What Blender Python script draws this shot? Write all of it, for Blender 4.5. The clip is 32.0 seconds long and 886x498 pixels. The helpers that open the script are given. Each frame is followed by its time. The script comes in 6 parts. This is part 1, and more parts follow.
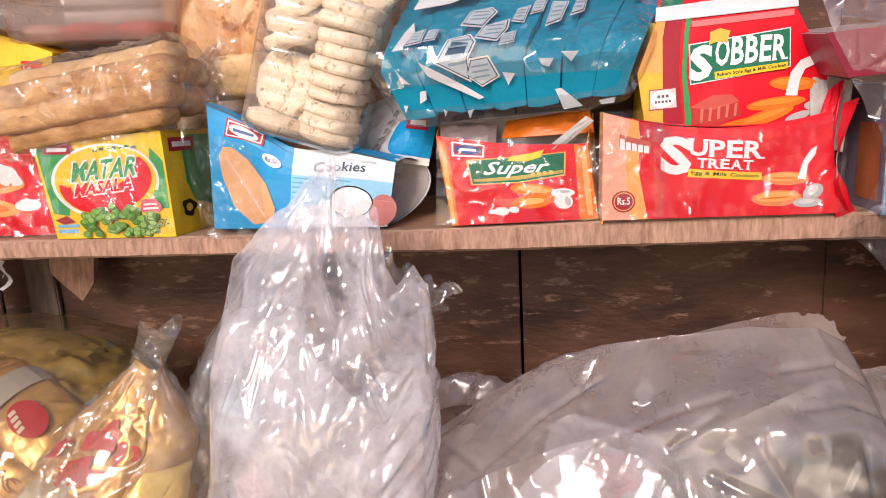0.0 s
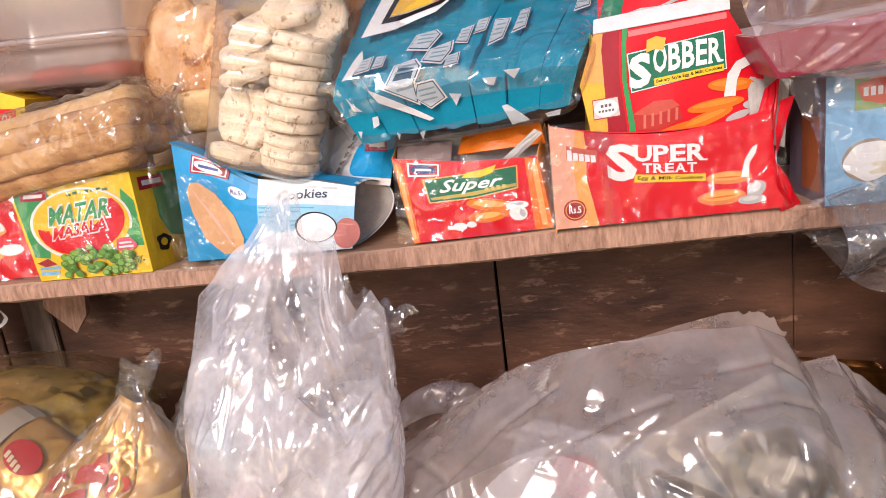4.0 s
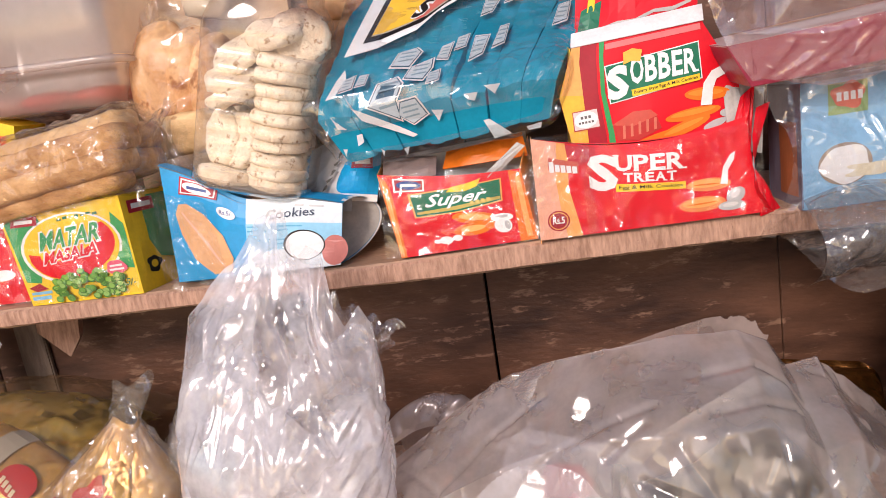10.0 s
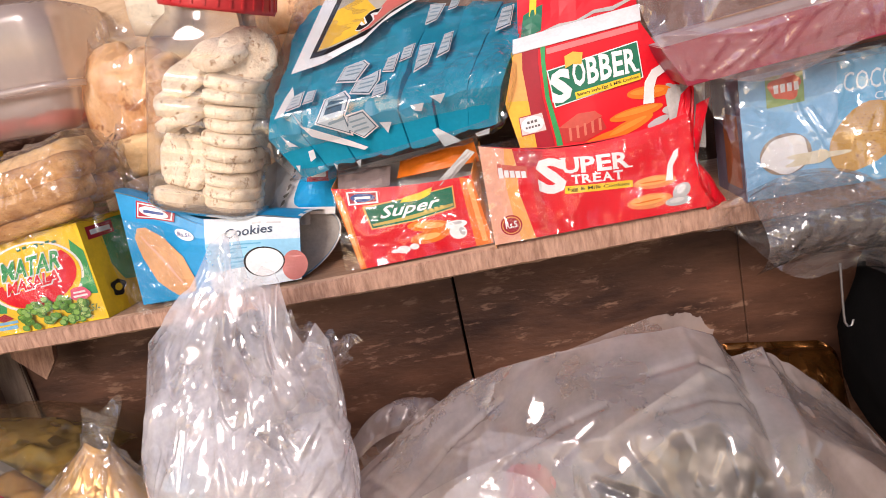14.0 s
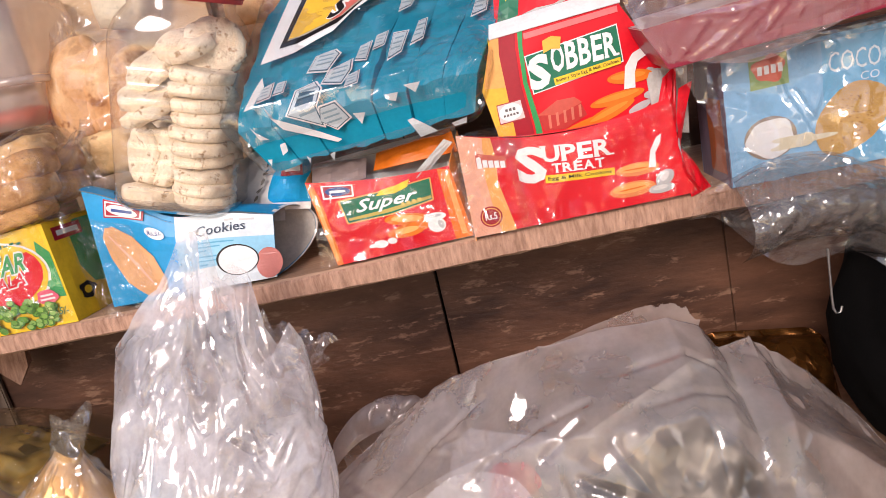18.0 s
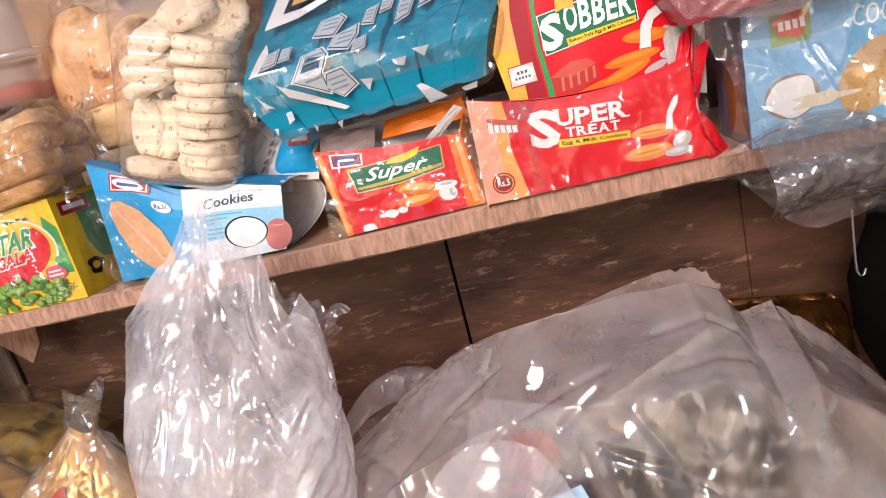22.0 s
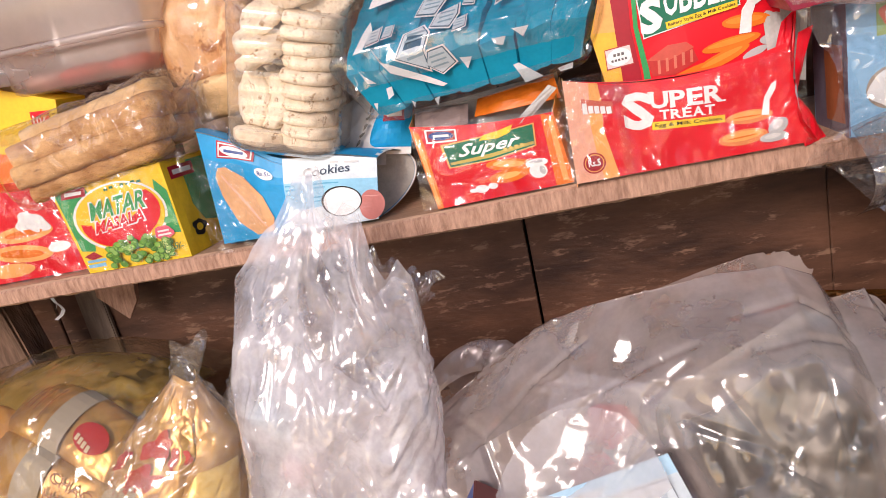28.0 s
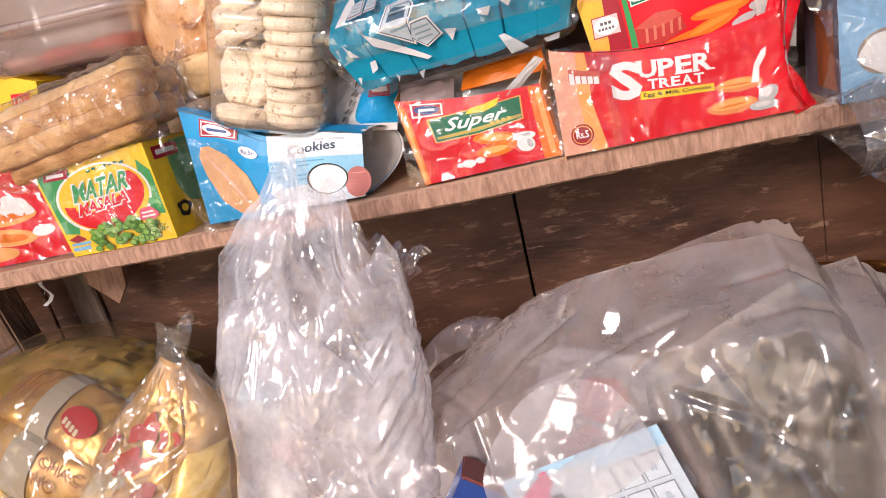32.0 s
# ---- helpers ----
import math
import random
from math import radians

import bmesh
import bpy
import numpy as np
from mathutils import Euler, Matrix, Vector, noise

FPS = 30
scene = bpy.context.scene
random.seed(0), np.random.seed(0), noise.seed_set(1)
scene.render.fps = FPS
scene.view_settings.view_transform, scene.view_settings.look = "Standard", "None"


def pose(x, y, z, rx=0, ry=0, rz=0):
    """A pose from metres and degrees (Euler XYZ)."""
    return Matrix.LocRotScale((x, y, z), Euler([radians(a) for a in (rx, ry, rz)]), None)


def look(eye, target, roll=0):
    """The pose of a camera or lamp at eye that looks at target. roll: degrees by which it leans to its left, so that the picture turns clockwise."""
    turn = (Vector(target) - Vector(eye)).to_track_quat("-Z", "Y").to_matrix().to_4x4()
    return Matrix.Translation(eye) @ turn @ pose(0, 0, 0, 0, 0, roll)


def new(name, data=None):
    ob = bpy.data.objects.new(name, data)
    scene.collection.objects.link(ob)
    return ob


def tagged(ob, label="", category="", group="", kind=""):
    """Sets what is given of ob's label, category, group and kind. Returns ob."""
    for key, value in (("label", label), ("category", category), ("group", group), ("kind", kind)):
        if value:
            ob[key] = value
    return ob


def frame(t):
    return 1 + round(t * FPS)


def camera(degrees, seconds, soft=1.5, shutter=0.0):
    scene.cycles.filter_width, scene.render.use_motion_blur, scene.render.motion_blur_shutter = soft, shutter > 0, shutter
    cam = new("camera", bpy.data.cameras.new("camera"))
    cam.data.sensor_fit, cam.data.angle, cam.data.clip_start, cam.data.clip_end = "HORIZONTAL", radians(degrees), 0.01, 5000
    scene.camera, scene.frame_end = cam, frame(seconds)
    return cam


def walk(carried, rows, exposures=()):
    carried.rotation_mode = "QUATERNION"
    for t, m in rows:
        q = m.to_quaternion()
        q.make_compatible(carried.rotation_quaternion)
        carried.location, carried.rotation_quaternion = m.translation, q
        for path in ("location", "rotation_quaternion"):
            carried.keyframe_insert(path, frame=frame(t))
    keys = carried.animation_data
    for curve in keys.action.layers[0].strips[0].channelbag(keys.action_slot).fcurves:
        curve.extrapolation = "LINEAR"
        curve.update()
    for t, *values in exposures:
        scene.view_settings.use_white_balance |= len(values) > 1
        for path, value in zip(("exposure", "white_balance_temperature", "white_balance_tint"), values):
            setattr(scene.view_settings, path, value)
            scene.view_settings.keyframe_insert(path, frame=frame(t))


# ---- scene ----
cam = camera(65.55, 32.0, soft=0.9)
EXPOSURES = ((0.0, 0.88, 6600, 20), (32.0, 0.88, 6600, 20))
PATH = [
    (0, 0.0853, -0.6939, 1.1254, 77.97, 2.97, 7.02),
    (0.5, 0.0877, -0.6922, 1.1312, 77.67, 3.23, 6.70),
    (1, 0.0900, -0.6948, 1.1293, 77.94, 3.39, 7.16),
    (1.5, 0.0974, -0.7013, 1.1332, 77.53, 4.38, 7.16),
    (2, 0.1236, -0.7222, 1.1489, 79.39, 5.81, 8.46),
    (2.5, 0.1341, -0.7111, 1.1511, 77.49, 6.62, 7.73),
    (3, 0.1405, -0.7088, 1.1557, 77.92, 7.15, 7.62),
    (3.5, 0.1409, -0.7074, 1.1560, 77.45, 7.23, 7.27),
    (5.5, 0.1369, -0.6997, 1.1452, 76.57, 7.13, 6.80),
    (6, 0.1417, -0.7012, 1.1414, 76.69, 7.66, 7.04),
    (6.5, 0.1436, -0.6979, 1.1414, 76.18, 7.71, 7.00),
    (7, 0.1478, -0.6968, 1.1487, 76.99, 7.42, 6.32),
    (7.5, 0.1452, -0.7002, 1.1547, 76.59, 7.64, 6.43),
    (8, 0.1506, -0.7106, 1.1640, 77.98, 8.33, 7.21),
    (8.5, 0.1501, -0.7102, 1.1670, 77.66, 8.52, 6.91),
    (9, 0.1490, -0.7141, 1.1618, 78.06, 8.57, 6.88),
    (9.5, 0.1522, -0.7114, 1.1643, 77.84, 8.77, 6.70),
    (10, 0.1519, -0.7119, 1.1569, 77.92, 8.73, 6.43),
    (10.5, 0.1585, -0.7093, 1.1636, 77.57, 9.44, 5.91),
    (11, 0.1643, -0.7116, 1.1626, 77.47, 9.64, 5.68),
    (11.5, 0.1709, -0.7139, 1.1650, 77.78, 9.87, 5.59),
    (12, 0.1672, -0.7078, 1.1711, 78.23, 9.66, 5.62),
    (12.5, 0.1581, -0.7109, 1.1727, 77.82, 9.50, 6.13),
    (13, 0.1672, -0.7092, 1.1728, 77.06, 10.09, 5.65),
    (13.5, 0.1826, -0.7115, 1.1741, 76.66, 11.20, 5.19),
    (14, 0.1907, -0.7133, 1.1769, 76.36, 11.79, 4.81),
    (14.5, 0.1899, -0.7058, 1.1717, 75.79, 11.82, 4.24),
    (16.5, 0.1849, -0.7017, 1.1757, 74.47, 12.58, 4.39),
    (17, 0.1950, -0.6941, 1.1695, 74.54, 12.70, 3.70),
    (17.5, 0.2019, -0.6906, 1.1744, 75.51, 12.93, 3.50),
    (18, 0.1994, -0.6917, 1.1707, 75.48, 12.78, 3.68),
    (18.5, 0.1997, -0.6888, 1.1744, 75.00, 12.88, 3.33),
    (19, 0.1964, -0.6934, 1.1714, 75.25, 12.94, 3.99),
    (19.5, 0.1946, -0.6913, 1.1682, 75.20, 12.99, 3.71),
    (20, 0.1967, -0.6906, 1.1678, 75.12, 13.26, 3.89),
    (20.5, 0.2011, -0.6908, 1.1731, 74.90, 13.66, 3.69),
    (21, 0.1964, -0.6888, 1.1676, 74.64, 13.18, 3.69),
    (21.5, 0.1958, -0.6782, 1.1648, 73.72, 13.48, 3.28),
    (22, 0.1918, -0.6814, 1.1614, 73.57, 13.84, 4.04),
    (22.5, 0.1942, -0.6859, 1.1688, 74.15, 13.88, 4.38),
    (23, 0.1903, -0.6893, 1.1657, 74.02, 13.76, 5.02),
    (23.5, 0.1864, -0.6849, 1.1623, 73.55, 13.48, 4.92),
    (24, 0.1802, -0.6873, 1.1637, 74.01, 13.04, 5.03),
    (24.5, 0.1814, -0.7010, 1.1726, 74.24, 13.43, 6.05),
    (25, 0.1732, -0.7187, 1.1744, 76.07, 12.46, 8.75),
    (25.5, 0.1656, -0.7234, 1.1705, 75.99, 12.19, 9.52),
    (27.5, 0.1625, -0.7166, 1.1613, 73.83, 12.54, 8.85),
    (28, 0.1592, -0.7130, 1.1632, 73.71, 12.54, 9.18),
    (28.5, 0.1626, -0.7097, 1.1573, 73.72, 12.71, 9.02),
    (29, 0.1612, -0.7089, 1.1619, 73.09, 12.83, 8.57),
    (29.5, 0.1615, -0.7096, 1.1575, 73.35, 12.72, 8.80),
    (30, 0.1606, -0.7061, 1.1508, 73.06, 12.63, 8.71),
    (30.5, 0.1608, -0.7064, 1.1561, 73.13, 12.83, 8.69),
    (31, 0.1634, -0.7086, 1.1576, 72.88, 13.09, 8.47),
    (31.5, 0.1628, -0.7031, 1.1524, 72.38, 13.15, 8.46),
    (32, 0.1657, -0.7061, 1.1487, 72.45, 13.35, 8.75),
]
walk(cam, [(t, pose(x, y, z, rx, ry, rz)) for t, x, y, z, rx, ry, rz in PATH], EXPOSURES)

# ---- world, sun ----
world = bpy.data.worlds.new("world")
scene.world = world
scene.cycles.transparent_max_bounces = 32
world.use_nodes = True
sky = world.node_tree.nodes.new("ShaderNodeTexSky")
sky.sky_type, sky.sun_disc = "NISHITA", False
sky.sun_elevation, sky.sun_rotation = radians(27), radians(197)
world.node_tree.links.new(sky.outputs[0], world.node_tree.nodes["Background"].inputs[0])
world.node_tree.nodes["Background"].inputs[1].default_value = 0.088
sun = new("sun", bpy.data.lights.new("sun", "SUN"))
sun.data.energy, sun.data.angle, sun.data.color = 1.5, radians(18), (1.0, 0.93, 0.84)
sun.matrix_world = look((-0.6, -1.9, 2.07), (0, 0.1, 1.0))


# ---- materials ----
def nodes_of(name):
    m = bpy.data.materials.new(name)
    m.use_nodes = True
    t = m.node_tree
    return m, t, t.nodes["Principled BSDF"], t.nodes["Material Output"]


def texture(t, kind, scale, detail=4.0, stretch=(1, 1, 1), rough=0.6):
    co = t.nodes.new("ShaderNodeTexCoord")
    mp = t.nodes.new("ShaderNodeMapping")
    mp.inputs["Scale"].default_value = stretch
    t.links.new(co.outputs["Object"], mp.inputs["Vector"])
    n = t.nodes.new(kind)
    n.inputs["Scale"].default_value = scale
    if kind == "ShaderNodeTexNoise":
        n.inputs["Detail"].default_value = detail
        n.inputs["Roughness"].default_value = rough
    t.links.new(mp.outputs[0], n.inputs["Vector"])
    return n


def ramp(t, source, lo, hi, a, b):
    r = t.nodes.new("ShaderNodeValToRGB")
    r.color_ramp.elements[0].position, r.color_ramp.elements[1].position = lo, hi
    r.color_ramp.elements[0].color, r.color_ramp.elements[1].color = (*a, 1), (*b, 1)
    t.links.new(source, r.inputs[0])
    return r


def surface(name, a, b, scale=40, stretch=(1, 1, 1), rough=0.5, metal=0.0, bump=0.1, fine=300, spots=None, coat=0.0, lo=0.35, hi=0.65, dist=0.002, shard=0.0, shard_scale=60):
    """Two colours mixed by a coarse and a fine grain, with fine relief; spots: colour, scale and amount of darker flecks."""
    m, t, p, _ = nodes_of(name)
    big = texture(t, "ShaderNodeTexNoise", scale, 5.0, stretch)
    col = ramp(t, big.outputs[0], lo, hi, a, b)
    small = texture(t, "ShaderNodeTexNoise", fine, 3.0, stretch)
    mix = t.nodes.new("ShaderNodeMix")
    mix.data_type, mix.blend_type = "RGBA", "MULTIPLY"
    mix.inputs[0].default_value = 0.35
    t.links.new(col.outputs[0], mix.inputs[6])
    grain = ramp(t, small.outputs[0], 0.3, 0.7, (0.72, 0.72, 0.72), (1, 1, 1))
    t.links.new(grain.outputs[0], mix.inputs[7])
    out = mix.outputs[2]
    if spots:
        sp = texture(t, "ShaderNodeTexNoise", spots[1], 6.0, stretch, 0.7)
        rs = ramp(t, sp.outputs[0], spots[2], spots[2] + 0.08, (0, 0, 0), (1, 1, 1))
        mx = t.nodes.new("ShaderNodeMix")
        mx.data_type = "RGBA"
        t.links.new(rs.outputs[0], mx.inputs[0])
        t.links.new(out, mx.inputs[6])
        mx.inputs[7].default_value = (*spots[0], 1)
        out = mx.outputs[2]
    t.links.new(out, p.inputs["Base Color"])
    p.inputs["Roughness"].default_value, p.inputs["Metallic"].default_value = rough, metal
    p.inputs["Coat Weight"].default_value = coat
    p.inputs["Coat Roughness"].default_value = 0.15
    bp = t.nodes.new("ShaderNodeBump")
    bp.inputs["Strength"].default_value, bp.inputs["Distance"].default_value = bump, dist
    t.links.new(small.outputs[0], bp.inputs["Height"])
    normal = creased_normal(t, bp.outputs[0], shard, shard_scale) if shard else bp.outputs[0]
    t.links.new(normal, p.inputs["Normal"])
    return m


PRINTS = {}


def ink(r, g, b, rough=0.38):
    """Printed card or film in one colour, slightly worn."""
    key = (r, g, b, rough)
    if key not in PRINTS:
        c = (r, g, b)
        PRINTS[key] = surface("print", tuple(v * 0.88 for v in c), c, 25, rough=rough, bump=0.05, fine=220, coat=0.04)
        PRINTS[key].node_tree.nodes["Principled BSDF"].inputs["Specular IOR Level"].default_value = 0.25
    return PRINTS[key]


def vector_math(t, kind, a, b):
    n = t.nodes.new("ShaderNodeVectorMath")
    n.operation = kind
    for k, v in enumerate((a, b)):
        if isinstance(v, (tuple, float)):
            n.inputs[k].default_value = v if isinstance(v, tuple) else (v, v, v)
        else:
            t.links.new(v, n.inputs[k])
    return n.outputs[0]


def creased_normal(t, normal, amount, scale):
    """Tilts the surface shard by shard; the shards are long, lie in a few directions and gather where the film is crushed."""
    place = t.nodes.new("ShaderNodeTexCoord").outputs["Object"]
    warp = t.nodes.new("ShaderNodeTexNoise")
    warp.inputs["Scale"].default_value, warp.inputs["Detail"].default_value = scale * 0.35, 2.0
    t.links.new(place, warp.inputs["Vector"])
    bent = vector_math(t, "ADD", place, vector_math(t, "MULTIPLY", vector_math(t, "SUBTRACT", warp.outputs["Color"], 0.5), 1.5 / scale))
    tilt = None
    for turn, size, long, share, patch in (((0.2, 0.95, 0.3), 0.75, 0.15, 1.0, 20), ((-0.3, -0.75, -0.4), 0.95, 0.14, 1.0, 27), ((1.1, 0.2, 0.1), 1.3, 0.3, 0.8, 16)):
        mp = t.nodes.new("ShaderNodeMapping")
        mp.inputs["Rotation"].default_value, mp.inputs["Scale"].default_value = turn, (1.0, 1.0, long)
        t.links.new(bent, mp.inputs["Vector"])
        cell = t.nodes.new("ShaderNodeTexVoronoi")
        cell.inputs["Scale"].default_value = scale * size
        t.links.new(mp.outputs[0], cell.inputs["Vector"])
        crush = t.nodes.new("ShaderNodeTexNoise")
        crush.inputs["Scale"].default_value, crush.inputs["Detail"].default_value = patch, 3.0
        t.links.new(place, crush.inputs["Vector"])
        mask = t.nodes.new("ShaderNodeMapRange")
        mask.inputs[1].default_value, mask.inputs[2].default_value = 0.555, 0.605
        mask.inputs[3].default_value, mask.inputs[4].default_value = 0.03, 1.0
        t.links.new(crush.outputs[0], mask.inputs[0])
        step = vector_math(t, "MULTIPLY", vector_math(t, "SUBTRACT", cell.outputs["Color"], 0.5), 2.0 * amount * share)
        step = vector_math(t, "MULTIPLY", step, mask.outputs[0])
        tilt = step if tilt is None else vector_math(t, "ADD", tilt, step)
    return vector_math(t, "NORMALIZE", vector_math(t, "ADD", normal, tilt), 0.0)


def film_material(name, milk=0.12, tint=(0.9, 0.88, 0.86), rough=0.12, crease=0.6, gloss=1.0, bump_scale=55, vary=0.5, shard=0.5, shard_scale=150):
    """Thin clear plastic: mostly see-through, a little milky, with gloss by Fresnel; shard: how far its small creased facets tilt."""
    m, t, p, out = nodes_of(name)
    t.nodes.remove(p)
    clear = t.nodes.new("ShaderNodeBsdfTransparent")
    clear.inputs[0].default_value = (*(0.5 + 0.5 * v for v in tint), 1)
    diff, back = t.nodes.new("ShaderNodeBsdfDiffuse"), t.nodes.new("ShaderNodeBsdfTranslucent")
    diff.inputs[0].default_value = back.inputs[0].default_value = (*tint, 1)
    body = t.nodes.new("ShaderNodeMixShader")
    body.inputs[0].default_value = 0.35
    t.links.new(diff.outputs[0], body.inputs[1])
    t.links.new(back.outputs[0], body.inputs[2])
    cloud = texture(t, "ShaderNodeTexNoise", 14, 5.0)
    span = t.nodes.new("ShaderNodeMapRange")
    span.inputs[1].default_value, span.inputs[2].default_value = 0.3, 0.7
    span.inputs[3].default_value, span.inputs[4].default_value = milk * (1 - vary), milk * (1 + vary)
    t.links.new(cloud.outputs[0], span.inputs[0])
    thin = t.nodes.new("ShaderNodeAttribute")
    thin.attribute_name = "thin"
    left = t.nodes.new("ShaderNodeMapRange")
    left.inputs[3].default_value, left.inputs[4].default_value = 1.0, 0.18
    t.links.new(thin.outputs["Fac"], left.inputs[0])
    layer = t.nodes.new("ShaderNodeMath")
    layer.operation = "MULTIPLY"
    t.links.new(span.outputs[0], layer.inputs[0])
    t.links.new(left.outputs[0], layer.inputs[1])
    haze = t.nodes.new("ShaderNodeMixShader")
    t.links.new(layer.outputs[0], haze.inputs[0])
    t.links.new(clear.outputs[0], haze.inputs[1])
    t.links.new(body.outputs[0], haze.inputs[2])
    vor = texture(t, "ShaderNodeTexVoronoi", bump_scale)
    vor.feature = "DISTANCE_TO_EDGE"
    wob = texture(t, "ShaderNodeTexNoise", bump_scale * 0.6, 3.0)
    add = t.nodes.new("ShaderNodeMath")
    add.operation = "MULTIPLY_ADD"
    t.links.new(vor.outputs["Distance"], add.inputs[0])
    add.inputs[1].default_value = 0.6
    t.links.new(wob.outputs[0], add.inputs[2])
    bp = t.nodes.new("ShaderNodeBump")
    bp.inputs["Strength"].default_value, bp.inputs["Distance"].default_value = crease, 0.006
    t.links.new(add.outputs[0], bp.inputs["Height"])
    normal = bp.outputs[0]
    if shard:
        normal = creased_normal(t, normal, shard, shard_scale)
    shine = t.nodes.new("ShaderNodeBsdfGlossy")
    shine.inputs["Roughness"].default_value = rough
    t.links.new(normal, shine.inputs["Normal"])
    edge = t.nodes.new("ShaderNodeLayerWeight")
    edge.inputs[0].default_value = 0.5
    t.links.new(bp.outputs[0], edge.inputs["Normal"])
    steep = t.nodes.new("ShaderNodeMath")
    steep.operation = "POWER"
    steep.inputs[1].default_value = 3.5
    t.links.new(edge.outputs["Facing"], steep.inputs[0])
    amount = t.nodes.new("ShaderNodeMath")
    amount.operation = "MULTIPLY_ADD"
    amount.use_clamp = True
    amount.inputs[1].default_value, amount.inputs[2].default_value = 0.7 * gloss, 0.1 * gloss
    t.links.new(steep.outputs[0], amount.inputs[0])
    top = t.nodes.new("ShaderNodeMixShader")
    t.links.new(amount.outputs[0], top.inputs[0])
    t.links.new(haze.outputs[0], top.inputs[1])
    t.links.new(shine.outputs[0], top.inputs[2])
    t.links.new(top.outputs[0], out.inputs[0])
    return m


SHELF_WOOD = surface("shelf_wood", (0.36, 0.21, 0.13), (0.5, 0.31, 0.2), 30, (0.5, 6, 2), 0.75, bump=0.5, fine=120, spots=((0.2, 0.11, 0.07), 60, 0.66))
EDGE_WOOD = surface("sawn_edge_wood", (0.3, 0.16, 0.105), (0.54, 0.32, 0.22), 60, (3, 1, 0.6), 0.8, bump=0.7, fine=160, spots=((0.16, 0.09, 0.06), 90, 0.64))
WALL_WOOD = surface("dark_plywood", (0.042, 0.016, 0.009), (0.18, 0.08, 0.044), 8, (0.5, 1, 1.6), 0.5, bump=0.35, fine=90, spots=((0.27, 0.15, 0.095), 42, 0.57), dist=0.003)
# post colours are darkened to include the shade under the shelf
SHADED_POST_WOOD = surface("shaded_post_wood", (0.11, 0.06, 0.035), (0.22, 0.13, 0.085), 40, (3, 3, 0.5), 0.85, bump=0.9, fine=160)
BATTEN = surface("grey_batten_wood", (0.16, 0.11, 0.08), (0.26, 0.19, 0.14), 30, (4, 4, 0.6), 0.7, bump=0.4)
CARD = surface("grey_card", (0.42, 0.4, 0.38), (0.52, 0.5, 0.47), 60, rough=0.8, bump=0.2)
TAN_CARD = surface("tan_cardboard", (0.5, 0.34, 0.2), (0.64, 0.46, 0.29), 30, (1, 1, 4), 0.75, bump=0.2, fine=150)
CARD_WHITE = surface("white_card", (0.72, 0.71, 0.7), (0.82, 0.81, 0.8), 40, rough=0.6, bump=0.1)
CRUST = surface("bread_crust", (0.44, 0.2, 0.06), (0.78, 0.44, 0.18), 30, (1, 2, 2), 0.65, bump=0.5, fine=260, spots=((0.22, 0.1, 0.04), 70, 0.6), dist=0.004)
CRUST_PALE = surface("pale_crust", (0.66, 0.32, 0.12), (0.86, 0.55, 0.3), 28, rough=0.6, bump=0.5, fine=260, spots=((0.36, 0.14, 0.05), 30, 0.55))
CRUST_TAN = surface("tan_crust", (0.62, 0.36, 0.14), (0.86, 0.58, 0.29), 24, (1, 2, 2), 0.65, bump=0.3, fine=240, spots=((0.4, 0.2, 0.08), 60, 0.62), dist=0.003)
COOKIE = surface("cream_biscuit", (0.86, 0.7, 0.51), (0.97, 0.88, 0.72), 90, rough=0.95, bump=0.6, fine=350, spots=((0.42, 0.26, 0.14), 110, 0.575), dist=0.003)
LID_RED = surface("red_plastic", (0.5, 0.025, 0.03), (0.62, 0.045, 0.045), 40, rough=0.35, bump=0.05)
FOIL_GOLD = surface("gold_foil", (0.4, 0.2, 0.055), (0.6, 0.36, 0.12), 20, rough=0.28, metal=0.35, bump=0.1, fine=70, dist=0.004, shard=0.12, shard_scale=60)
FOIL_AMBER = surface("amber_foil", (0.1, 0.035, 0.008), (0.3, 0.12, 0.03), 30, rough=0.22, metal=0.8, bump=0.3, fine=70, shard=0.6, shard_scale=80)
FOIL_SILVER = surface("silver_foil", (0.13, 0.135, 0.125), (0.21, 0.215, 0.2), 25, rough=0.46, metal=0.6, bump=0.05, fine=45, shard=0.2, shard_scale=50)
DEEP_BLACK = surface("deep_black", (0.0015, 0.0013, 0.0012), (0.003, 0.0025, 0.0025), 50, rough=0.95, bump=0.2)
DEEP_BLACK.node_tree.nodes["Principled BSDF"].inputs["Specular IOR Level"].default_value = 0.1
STEEL = surface("steel", (0.35, 0.33, 0.32), (0.5, 0.48, 0.46), 50, rough=0.35, metal=0.9)
PAPER = surface("white_paper", (0.76, 0.76, 0.77), (0.86, 0.86, 0.86), 30, rough=0.7, bump=0.05)
# unseen ground, kept pale and warm so it bounces light into the stall
EARTH = surface("bounce_earth", (0.34, 0.25, 0.17), (0.48, 0.37, 0.27), 3, rough=0.9, bump=0.4, fine=30)
CLEAR = film_material("clear_film", 0.008, gloss=0.75, rough=0.05, crease=0.06, bump_scale=45, shard=0.6, shard_scale=80)
CLEAR_TIGHT = film_material("tight_clear_wrap", 0.004, rough=0.05, crease=0.05, bump_scale=30, gloss=0.5, shard=0.3)
MILKY = film_material("milky_film", 0.4, (0.95, 0.91, 0.91), rough=0.05, crease=0.08, gloss=1.1, bump_scale=40, vary=0.75, shard=0.75, shard_scale=85)
HAZY = film_material("hazy_film", 0.36, (0.76, 0.64, 0.58), rough=0.06, crease=0.05, gloss=0.9, bump_scale=38, vary=0.4, shard=0.55, shard_scale=62)
